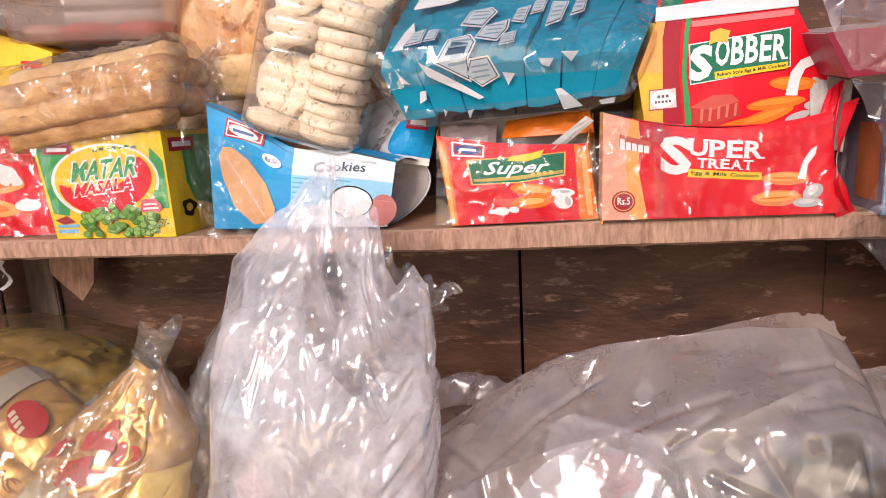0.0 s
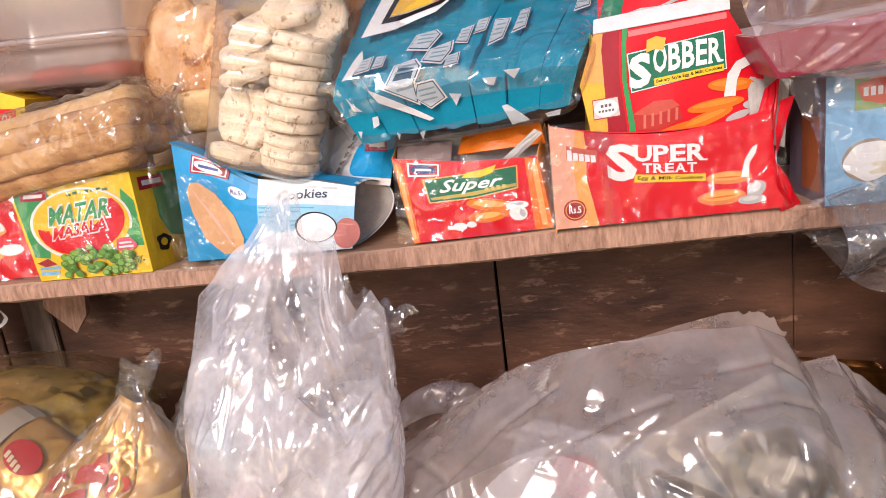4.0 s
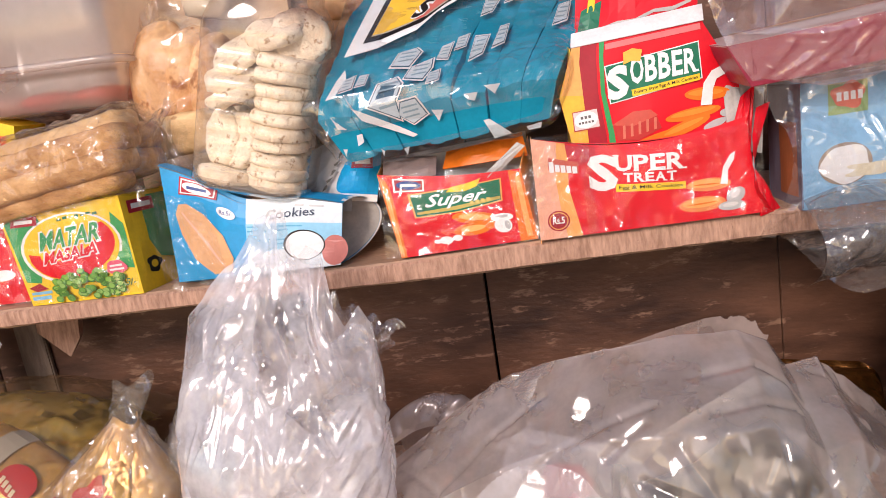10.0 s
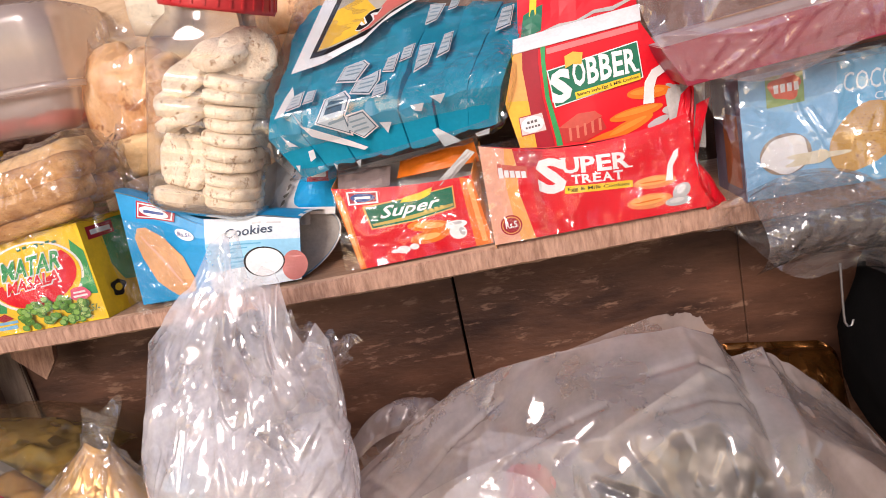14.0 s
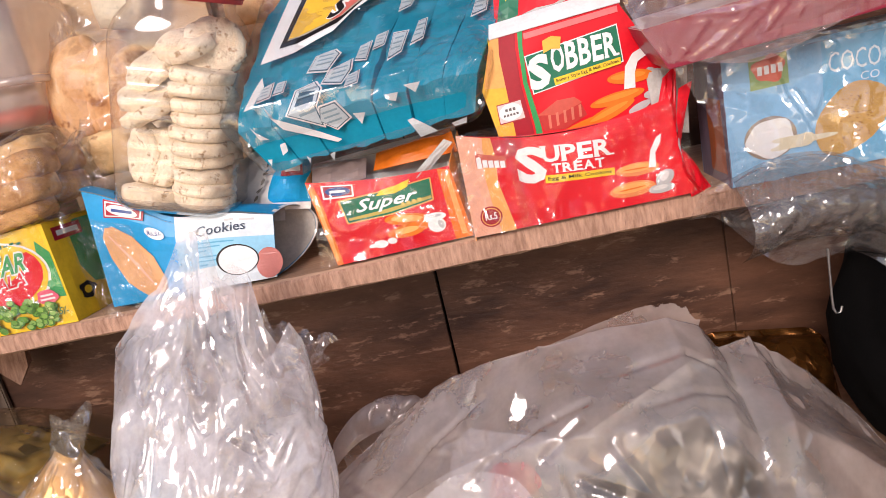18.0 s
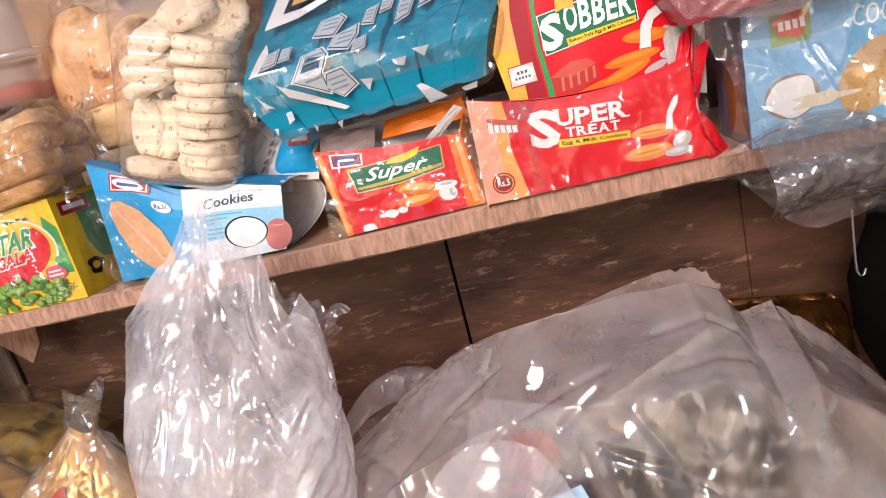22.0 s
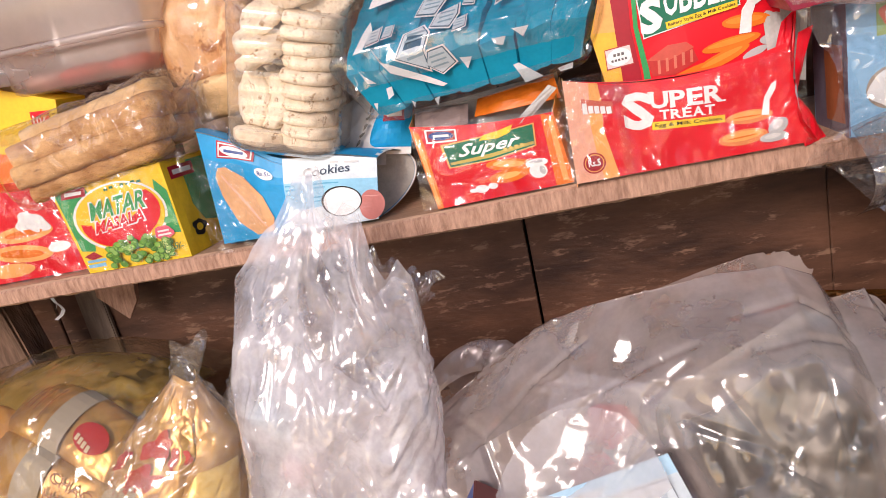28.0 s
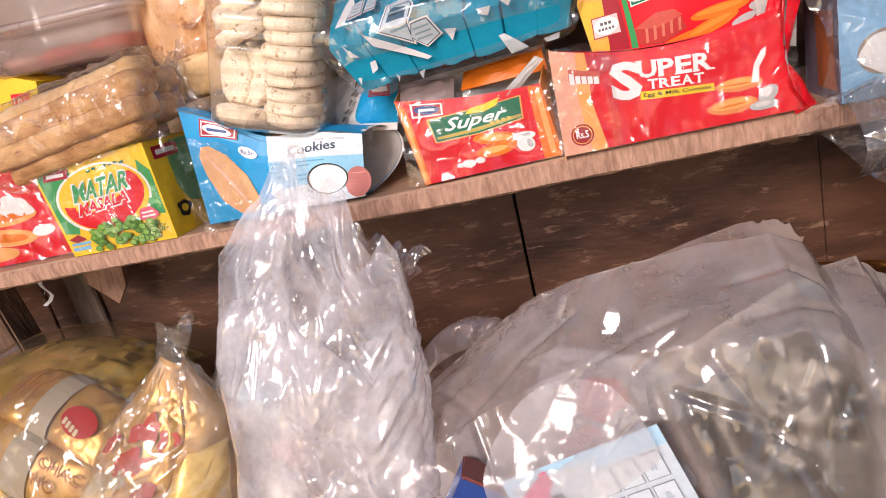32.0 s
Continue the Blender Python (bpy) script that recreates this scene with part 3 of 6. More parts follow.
# upright strut and batten on the back wall, splinter under the shelf
strut = thing("wooden_post", (-0.74, 0.16, 0.655), "rough wooden post against the back wall, coloured dark for shade", "post")
bm = block((-0.03, -0.025, 0.0), (0.035, 0.025, 0.345), 0.004)
bmesh.ops.subdivide_edges(bm, edges=bm.edges[:], cuts=4, use_grid_fill=True)
for v in bm.verts:
    v.co += Vector((noise.noise(v.co * 40), noise.noise(v.co * 40 + Vector((5, 5, 5))), 0)) * 0.005
    v.co.x += -0.16 * (v.co.z - 0.2)
bm.transform(Matrix.Translation((-0.715, 0.13, 0.655)))
part("post", bm, SHADED_POST_WOOD, strut)
bat = thing("wall_batten", (-0.66, 0.24, 0.655), "narrow grey wooden batten nailed to the back wall", "batten")
part("strip", block((-0.685, 0.236, 0.655), (-0.636, 0.2455, 0.974), 0.002), BATTEN, bat)
chip = thing("wood_splinter", (-0.56, 0.2, 0.9), "pale broken wood splinter hanging under the shelf", "splinter")
link_mesh("splinter", [(-0.606, 0.2, 0.972), (-0.532, 0.195, 0.972), (-0.536, 0.185, 0.9), (-0.556, 0.182, 0.874), (-0.604, 0.188, 0.915),
                       (-0.606, 0.212, 0.972), (-0.532, 0.21, 0.972), (-0.54, 0.2, 0.902), (-0.556, 0.192, 0.878), (-0.6, 0.2, 0.918)],
          [(0, 1, 2, 3, 4), (9, 8, 7, 6, 5), (0, 5, 6, 1), (1, 6, 7, 2), (2, 7, 8, 3), (3, 8, 9, 4), (4, 9, 5, 0)], EDGE_WOOD, chip)
scrap = thing("paper_scrap", (-0.675, 0.14, 0.9), "curled white torn paper scrap hanging under the shelf", "scrap")
link_mesh("strip", [(-0.648 + 0.012 * math.sin(k * 0.9) + s * 0.006, 0.14 + 0.004 * k, 0.905 + 0.012 * k * 0.5 - s * 0.002) for k in range(7) for s in (0, 1)],
          [(2 * k, 2 * k + 1, 2 * k + 3, 2 * k + 2) for k in range(6)], PAPER, scrap)
thread = thing("hanging_thread", (-0.645, 0.16, 0.975), "thin white thread hanging from the shelf underside", "thread")
link_mesh("thread", [(-0.646 + 0.006 * math.sin(k * 1.3) + s * 0.0012, 0.16 - 0.002 * k, 0.976 - 0.008 * k) for k in range(8) for s in (0, 1)],
          [(2 * k, 2 * k + 1, 2 * k + 3, 2 * k + 2) for k in range(7)], PAPER, thread)


# ---- things on the upper shelf ----
def carton(name, fbl, fbr, ftr, ftl, back, label, category, mats, bulge=0.002, dent=0.003, seed=1, dip=0.0, top=True):
    """A card box from its front's corners and the way to its back; mats: front, side, top."""
    f = [Vector(p) for p in (fbl, fbr, ftr, ftl)]
    b = [p + Vector(back) for p in f]
    base = (f[0] + f[1] + b[0] + b[1]) / 4
    e = thing(name, base, label, category)
    front = Face(f[0], f[1], f[2], f[3], bulge, dent, seed, dip)
    panel("front_panel", front, mats[0], e)
    right = Face(f[1], b[1], b[2], f[2], bulge * 0.5, dent * 0.5, seed + 1)
    left = Face(b[0], f[0], f[3], b[3], bulge * 0.5, dent * 0.5, seed + 2)
    rear = Face(b[1], b[0], b[3], b[2], 0, 0, seed, dip)
    panel("side_panel", right, mats[1], e)
    panel("side_panel", left, mats[1], e)
    panel("back_panel", rear, mats[0], e, nu=6, nv=5)
    panel("bottom_panel", Face(b[0], b[1], f[1], f[0]), mats[1], e, nu=2, nv=2)
    lid = Face(f[3], f[2], b[2], b[3], 0, dent * 0.5, seed + 4)
    if dip:
        lid.at = lambda u, v, off=0.0, q=lid: Face.at(q, u, v, off) - Vector((0, 0, 1)) * dip * 4 * u * (1 - u)
    if top:
        panel("top_panel", lid, mats[2], e)
    return e, front, right, left, lid


# yellow and green peas carton
e, fr, rt, lf, tp = carton("snack_carton", (-0.431, -0.012, 1.001), (-0.293, -0.012, 1.0), (-0.3, -0.004, 1.112), (-0.449, -0.004, 1.104), (0.012, 0.085, -0.002),
                           "yellow and green printed snack carton with green peas", "carton", (YELLOW, YELLOW, YELLOW), 0.002, 0.003, 3)
decal("green_patch", fr, [[(0.03, 0.27), (0.16, 0.24), (0.1, 0.5), (0.16, 0.74), (0.34, 0.86), (0.3, 0.97), (0.02, 0.95)], [(0.8, 0.3), (0.985, 0.27), (0.985, 0.72), (0.9, 0.86), (0.86, 0.5)]], GREEN, e)
decal("green_light", fr, [oval(0.93, 0.55, 0.03, 0.05, 40, n=10), oval(0.9, 0.42, 0.035, 0.04, 0, n=9), oval(0.95, 0.4, 0.02, 0.03, 20, n=8)], ink(0.12, 0.45, 0.18), e, lift=0.0008)
decal("white_ring", fr, [oval(0.51, 0.56, 0.43, 0.375, 8)], WHITE, e, lift=0.0008)
decal("yellow_ring", fr, [oval(0.515, 0.565, 0.405, 0.35, 8)], YELLOW, e, lift=0.0012)
arc = [radians(q) for q in range(170, 396, 15)]
decal("red_field", fr, [[(0.515 + 0.375 * math.cos(q), 0.56 + 0.31 * math.sin(q) + 0.05 * math.cos(q)) for q in arc] + [(0.5 + 0.27 * math.cos(q), 0.6 + 0.12 * math.sin(q) + 0.09 * math.cos(q)) for q in arc[::-1]]], RED, e, lift=0.0016, step=0.08)
for word, quad in (("MATAR", ((0.25, 0.58), (0.77, 0.6), (0.83, 0.79), (0.31, 0.775))), ("MASALA", ((0.245, 0.43), (0.725, 0.475), (0.755, 0.6), (0.29, 0.56)))):
    wide = [(u + du, v + dv) for (u, v), (du, dv) in zip(quad, ((-0.014, -0.016), (0.014, -0.016), (0.014, 0.016), (-0.014, 0.016)))]
    lettering(fr, word, wide, WHITE, e, 0.07, 0, 0.002, "letter_outline")
    lettering(fr, word, quad, GREEN if word == "MATAR" else RED, e, 0.025, 0, 0.0025)
decal("brand_badge", fr, [[(0.07, 0.88), (0.3, 0.86), (0.32, 0.955), (0.1, 0.985)]], DEEP_RED, e, lift=0.0016)
decal("badge_bar", fr, [[(0.11, 0.905), (0.27, 0.89), (0.28, 0.925), (0.12, 0.945)]], WHITE, e, lift=0.002)
decal("script_bar", fr, [rect(0.47 + 0.05 * k, 0.86 + 0.008 * (k % 3), 0.505 + 0.05 * k, 0.885 + 0.012 * (k % 2)) for k in range(7)], DARK_GREEN, e, lift=0.0018)
rnd = random.Random(5)
for k in range(84):
    u = 0.27 + 0.6 * rnd.random()
    v = 0.035 + (0.28 - 1.1 * (u - 0.56) ** 2) * rnd.random()
    pea = decal("printed_pea", fr, [oval(u, v, 0.034, 0.036, rnd.uniform(0, 90), n=12)], (ink(0.1, 0.26, 0.04), ink(0.07, 0.2, 0.035))[k % 2], e, lift=0.002 + 0.00003 * k, step=1.0)
    decal("pea_light", fr, [oval(u - 0.004, v + 0.006, 0.026, 0.026, 0, n=10)], (PEA, ink(0.16, 0.38, 0.06), ink(0.3, 0.52, 0.14))[k % 3], e, lift=0.002 + 0.00003 * k + 0.000015, step=1.0)
decal("flavour_badge", fr, [oval(0.84, 0.3, 0.085, 0.075, n=16, wob=0.06)], PINK, e, lift=0.002)
decal("flavour_bar", fr, [rect(0.79, 0.31, 0.89, 0.33), rect(0.78, 0.27, 0.9, 0.29)], WHITE, e, lift=0.0024)
lettering(fr, "Rs.5/-", ((0.8, 0.11), (0.97, 0.105), (0.985, 0.175), (0.815, 0.18)), DARK_GREEN, e, lift=0.0036)
decal("weight_bar", fr, [rect(0.03, 0.06, 0.2, 0.1), rect(0.04, 0.12, 0.22, 0.15)], SKY_BLUE, e, lift=0.0009)
decal("red_corner", fr, [[(0.03, 0.2), (0.14, 0.24), (0.2, 0.17), (0.1, 0.15)]], DEEP_RED, e, lift=0.0009)
decal("green_field", rt, [[(0.35, 0.5), (0.5, 0.3), (0.95, 0.22), (0.97, 0.95), (0.5, 0.95), (0.35, 0.8)]], GREEN, e)
decal("brand_badge", rt, [rect(0.1, 0.8, 0.6, 0.93)], DEEP_RED, e, lift=0.0009)
decal("badge_bar", rt, [rect(0.16, 0.84, 0.54, 0.89)], WHITE, e, lift=0.0012)
decal("star_mark", rt, [oval(0.33, 0.25, 0.14, 0.085, n=18, wob=0.12)], BLACK, e, lift=0.0009)
decal("star_core", rt, [oval(0.33, 0.25, 0.07, 0.04, n=10)], YELLOW, e, lift=0.0012)

film("wrap", lambda u, v: (-0.434 + 0.144 * u - 0.014 * v + 0.004 * u * v, -0.0185 + 0.008 * v, 1.004 + 0.102 * v + 0.006 * u * v), 130, 90, CLEAR, 0.35, 17, 0.025, e, "tight crinkled clear wrap", fold=2)

# red biscuit carton in clear wrap beside it
e, fr, rt, lf, tp = carton("biscuit_carton", (-0.63, 0.012, 1.002), (-0.45, 0.012, 1.002), (-0.463, 0.02, 1.107), (-0.63, 0.02, 1.122), (0, 0.08, 0),
                           "red biscuit carton in clear wrap printed with biscuits and milk", "carton", (RED, RED, RED), 0.003, 0.003, 5)
decal("printed_biscuits", fr, [oval(0.55, 0.3, 0.25, 0.1, -8), oval(0.62, 0.52, 0.24, 0.09, 6), oval(0.4, 0.13, 0.2, 0.08, 0)], AMBER, e)
decal("printed_milk", fr, [oval(0.72, 0.62, 0.12, 0.13, 20, wob=0.1), oval(0.86, 0.32, 0.09, 0.06, 10)], WHITE, e, lift=0.0009)
decal("biscuit_shade", fr, [oval(0.55, 0.3, 0.18, 0.05, -8), oval(0.62, 0.52, 0.16, 0.04, 6)], ORANGE, e, lift=0.0009)
film("wrap", lambda u, v: (-0.64 + 0.2 * u - 0.012 * v, 0.006 + 0.008 * v - 0.006 * np.sin(math.pi * u), 1.0025 + 0.122 * v - 0.012 * u * v), 110, 80, CLEAR, 0.8, 12, 0.02, e, "crinkled clear wrap", fold=4)


# toast sticks in a clear packet, lying on the cartons
def log(name, a, b, w, h, mat, label, seed, group=""):
    a, b = Vector(a), Vector(b)
    ax = (b - a).normalized()
    side = ax.cross(Vector((0, 0, 1))).normalized()
    up = side.cross(ax)
    vs, fs, n, m = [], [], 40, 22
    for i in range(n + 1):
        s = i / n
        end = min(1, (min(s, 1 - s) / 0.05) + 0.03) ** 0.4
        for k in range(m):
            q = 2 * math.pi * k / m
            c, sn = math.cos(q), math.sin(q)
            x, z = math.copysign(abs(c) ** 0.4, c) * w / 2 * end, math.copysign(abs(sn) ** 0.4, sn) * h / 2 * end
            p = a.lerp(b, s) + side * x + up * z
            p += (side * c + up * sn) * (0.0022 * noise.noise(p * 45 + Vector((seed, 0, 0))) + 0.0012 * noise.noise(p * 220))
            vs.append(p)
    for i in range(n):
        for k in range(m):
            fs.append((i * m + k, i * m + (k + 1) % m, (i + 1) * m + (k + 1) % m, (i + 1) * m + k))
    fs += [tuple(range(m))[::-1], tuple(n * m + k for k in range(m))]
    ob = link_mesh(name, vs, fs, mat, None, "", True)
    return tagged(ob, label, "toast", group)


for k, (z, y, w, h, ins) in enumerate(((1.116, 0.005, 0.04, 0.022, 0.012), (1.138, 0.002, 0.05, 0.028, 0.002), (1.162, 0.01, 0.052, 0.03, 0.0), (1.178, 0.03, 0.05, 0.026, 0.008), (1.13, 0.055, 0.05, 0.03, 0.0), (1.16, 0.06, 0.05, 0.03, 0.0))):
    log("toast_stick", (-0.486 + ins, y, z - 0.012), (-0.272 - ins, y, z + 0.014), w, h, CRUST_TAN if z > 1.17 else CRUST, "long brown baked toast stick in a clear packet", k, "toast sticks in the packet")
log("toast_stick", (-0.42, 0.105, 1.16), (-0.212, 0.1, 1.168), 0.055, 0.05, CRUST_TAN, "long brown bread stick behind the packet", 9, "toast sticks in the packet")


def rusk_wrap(u, v):
    s = -0.51 + 0.265 * u
    pinch = np.clip((u - 0.84) / 0.16, 0, 1)
    pl = np.clip((0.1 - u) / 0.1, 0, 1)
    q = 2 * math.pi * v
    ry, rz = 0.062 * (1 - 0.75 * pinch) * (1 - 0.5 * pl), 0.05 * (1 - 0.7 * pinch + 0.55 * np.clip((u - 0.95) / 0.05, 0, 1)) * (1 - 0.35 * pl)
    c, sn = np.cos(q), np.sin(q)
    x = s + 0 * q
    y = 0.03 + ry * np.sign(c) * np.abs(c) ** 0.7
    z = 1.149 + (s + 0.38) * 0.12 - 0.01 * pinch + rz * np.sign(sn) * np.abs(sn) ** 0.7
    return x, y, z


rp = thing("clear_packet", (-0.38, 0.03, 1.112), "clear crinkled packet around brown toast sticks", "packet")
film("packet_film", rusk_wrap, 200, 150, film_material("packet_film", 0.03, gloss=0.9, rough=0.05, crease=0.05, shard=0.4, shard_scale=55), 0.6, 4, 0.03, rp, fold=1.5)


def packet_tail(u, v):
    q = 2 * math.pi * u
    r = 0.012 + 0.034 * v ** 0.8 + 0.004 * np.sin(q * 5) * v
    return -0.262 + 0.03 * v + 0.004 * np.sin(q * 7) * v, 0.028 + r * 0.35 * np.cos(q), 1.152 + 0.006 * v + r * np.sin(q)


film("gathered_end", packet_tail, 90, 30, CLEAR, 0.8, 6, 0.015, rp, "gathered flared packet end", fold=4)

# plastic tub, frosted, with red and white sweets inside
tub = thing("plastic_tub", (-0.43, 0.16, 1.2), "frosted clear plastic food tub with a lid, stacked behind the packet", "tub")


def rounded_loop(w, d, r, n=8):
    pts = []
    for cx, cy, a0 in ((w / 2 - r, d / 2 - r, 0), (-w / 2 + r, d / 2 - r, 90), (-w / 2 + r, -d / 2 + r, 180), (w / 2 - r, -d / 2 + r, 270)):
        for k in range(n):
            q = radians(a0 + 90 * k / (n - 1))
            pts.append((cx + r * math.cos(q), cy + r * math.sin(q)))
    return pts


def loft(name, rings, material, parent, label="", m=None, cap=(True, True), smooth=True):
    """A hull through rounded rectangles: rows of height, width, depth and corner radius."""
    vs, fs = [], []
    for z, w, d, r in rings:
        vs += [Vector((x, y, z)) for x, y in rounded_loop(w, d, r)]
    n = 32
    for j in range(len(rings) - 1):
        for k in range(n):
            fs.append((j * n + k, j * n + (k + 1) % n, (j + 1) * n + (k + 1) % n, (j + 1) * n + k))
    if cap[0]:
        fs.append(tuple(range(n))[::-1])
    if cap[1]:
        fs.append(tuple((len(rings) - 1) * n + k for k in range(n)))
    if m:
        vs = [m @ v for v in vs]
    return link_mesh(name, vs, fs, material, parent, label, smooth)


TUB = pose(-0.452, 0.165, 1.219, 0, 2, 1)
loft("body", [(0.0, 0.2, 0.1, 0.025), (0.004, 0.21, 0.11, 0.03), (0.05, 0.236, 0.13, 0.03)], FROSTED, tub, m=TUB, cap=(True, False))
loft("rim", [(0.05, 0.24, 0.134, 0.03), (0.05, 0.262, 0.156, 0.035), (0.054, 0.264, 0.158, 0.035), (0.058, 0.262, 0.156, 0.035), (0.058, 0.24, 0.134, 0.03)], FROSTED, tub, "thick translucent rim", TUB, (False, False))
loft("lid", [(0.06, 0.25, 0.146, 0.03), (0.066, 0.258, 0.15, 0.032), (0.13, 0.266, 0.16, 0.04), (0.15, 0.262, 0.156, 0.05), (0.155, 0.24, 0.13, 0.05)], FROSTED, tub, "domed frosted lid", TUB, (False, True))
PALE_RED, PALE_ROSE = ink(0.6, 0.05, 0.03), ink(0.62, 0.36, 0.3)
for x, mat in ((-0.07, PALE_ROSE), (-0.01, PALE_RED), (0.06, PALE_RED)):
    bm = bmesh.new()
    bmesh.ops.create_icosphere(bm, subdivisions=3, radius=1)
    for v in bm.verts:
        v.co = Vector((v.co.x * 0.04, v.co.y * 0.042, v.co.z * 0.013 + 0.016)) + Vector((x, 0, 0)) + Vector((1, 1, 1)) * 0.003 * noise.noise(v.co * 4)
    bm.transform(TUB)
    o = part("sweet_pack", bm, mat, None, smooth=True)
    tagged(o, "red sweet pack inside the frosted tub" if mat is PALE_RED else "pale rose sweet pack inside the frosted tub", "sweets", "sweets in the tub")

# yellow carton with a price badge
e, fr, rt, lf, tp = carton("yellow_carton", (-0.66, 0.105, 1.002), (-0.535, 0.105, 1.002), (-0.492, 0.115, 1.21), (-0.63, 0.115, 1.262), (0, 0.06, 0),
                           "yellow printed carton with a red price badge", "carton", (YELLOW, YELLOW, YELLOW), 0.002, 0.002, 8)
decal("price_badge", fr, [[(0.72, 0.9), (0.92, 0.93), (0.9, 0.78), (0.82, 0.73), (0.73, 0.78)]], RED, e)
lettering(fr, "10/-", rect(0.745, 0.82, 0.9, 0.885), WHITE, e)
decal("printed_snack", fr, [oval(0.35, 0.55, 0.25, 0.1, 10, wob=0.08)], ORANGE, e)
lid_box = thing("white_carton_scrap", (-0.56, 0.1, 1.25), "small white card scrap lying on the yellow carton", "card")
part("card", block((-0.04, -0.03, 0), (0.035, 0.03, 0.018), 0.002, pose(-0.575, 0.115, 1.247, 0, 14, -8)), CARD_WHITE, lid_box)

# swirled buns in a clear bag
bun_at = Vector((-0.288, 0.172, 1.243))
for k, (dx, dz, r, t) in enumerate(((-0.014, -0.004, 0.074, 0.05), (0.032, -0.014, 0.07, 0.034), (0.06, -0.022, 0.064, 0.024))):
    bm = bmesh.new()
    bmesh.ops.create_uvsphere(bm, u_segments=36, v_segments=24, radius=1)
    for v in bm.verts:
        q = v.co.copy()
        swirl = 0.0012 * math.sin(9 * math.atan2(q.z, q.y) + 14 * q.yz.length)
        v.co = Vector((q.x * t + swirl * (1 if q.x > 0 else -1), q.y * r * 0.62, q.z * r)) + Vector((1, 0, 1)) * 0.003 * noise.noise(q * 3 + Vector((k, 0, 0)))
    bm.transform(Matrix.Translation(bun_at + Vector((dx, -0.01 * k, dz))) @ pose(0, 0, 0, 0, 14, -28))
    o = part("bun_slice", bm, CRUST_PALE, None, smooth=True)
    tagged(o, "thick pale baked bun slice with brown swirls", "bread", "bun slices in the bag")
bread = thing("bread_bag", (-0.27, 0.172, 1.162), "clear plastic bag around swirled buns", "bag")


def bread_skin(u, v):
    q = 2 * math.pi * u
    return -0.27 + 0.088 * np.cos(q) * (0.45 + 0.55 * np.sin(math.pi * np.clip(v * 1.1, 0, 1)) ** 0.5), 0.172 + 0.058 * np.sin(q), 1.162 + 0.165 * v + 0.02 * np.cos(q)


film("bag_body", lambda u, v: bread_skin(u, 0.86 * v), 90, 60, CLEAR, 0.5, 7, 0.03, bread, fold=2)
film("gathered_top", lambda u, v: bread_skin(u, 0.86 + 0.14 * v), 70, 14, CLEAR, 0.8, 8, 0.02, bread, "gathered bag top", fold=3)
# pale bottle and brown bread bag behind the jar
btl = thing("plastic_bottle", (-0.235, 0.21, 1.3), "pale translucent plastic container behind the jar", "container")
loft("body", [(0, 0.06, 0.05, 0.012), (0.02, 0.072, 0.055, 0.014), (0.07, 0.085, 0.06, 0.016), (0.11, 0.08, 0.055, 0.016)], ink(0.78, 0.68, 0.52, 0.3), btl, m=pose(-0.238, 0.205, 1.31, 0, 12, 0))
for k in range(5):
    log("bread_piece", (-0.125 + 0.01 * k, 0.17, 1.17 + 0.042 * k), (0.02 + 0.01 * k, 0.17, 1.16 + 0.042 * k), 0.06, 0.045, CRUST_PALE, "pale brown bread piece behind the jar", 20 + k, "bread behind the jar")

# tan card box against the wall
carton("card_box", (-0.4, 0.222, 1.003), (-0.14, 0.222, 1.003), (-0.14, 0.226, 1.4), (-0.4, 0.226, 1.4), (0.0, 0.016, 0.0), "flat tan cardboard sheet standing against the back wall", "cardboard", (TAN_CARD, TAN_CARD, TAN_CARD), 0.002, 0.003, 61)

# biscuit jar, leaning
JAR = pose(-0.155, 0.04, 1.1, 4, 18, 4)
jar = thing("biscuit_jar", (-0.155, 0.04, 1.1), "clear plastic jar of cream biscuits with a red lid", "jar")
rings = [(0.0, 0.1, 0.094, 0.02), (0.003, 0.118, 0.108, 0.028)]
for k in range(9):
    z = 0.012 + 0.0148 * k
    rings += [(z, 0.127, 0.116, 0.03), (z + 0.0115, 0.127, 0.116, 0.03), (z + 0.013, 0.1255, 0.1145, 0.029)]
rings += [(0.15, 0.129, 0.118, 0.032), (0.17, 0.129, 0.118, 0.036), (0.186, 0.122, 0.114, 0.044), (0.196, 0.112, 0.108, 0.05), (0.2, 0.105, 0.105, 0.0524), (0.222, 0.105, 0.105, 0.0524)]
loft("body", rings, JAR_PLASTIC, jar, "ribbed clear plastic", JAR, (True, False))
loft("base", [(-0.002, 0.098, 0.092, 0.02), (-0.003, 0.114, 0.106, 0.026), (0.004, 0.1285, 0.1175, 0.03), (0.01, 0.1285, 0.1175, 0.03)], film_material("thick_plastic", 0.16, (0.95, 0.88, 0.8), rough=0.08, crease=0.03, gloss=2.0, bump_scale=12, shard=0), jar, "thick moulded base", JAR, (True, False))
lid = loft("lid", [(0.199, 0.109, 0.109, 0.0544), (0.199, 0.117, 0.117, 0.0584), (0.202, 0.119, 0.119, 0.0594), (0.224, 0.118, 0.118, 0.0589), (0.228, 0.11, 0.11, 0.0549), (0.228, 0.02, 0.02, 0.0099)], LID_RED, jar, "red screw lid", JAR @ pose(0, 0, 0.009), (False, True))
for k in range(30):
    q = 2 * math.pi * k / 30
    part("grip_rib", block((-0.0016, -0.001, -0.009), (0.0016, 0.001, 0.009), 0.0006, JAR @ pose(0.0597 * math.cos(q), 0.0597 * math.sin(q), 0.221, 0, 0, math.degrees(q) + 90)), LID_RED, lid)


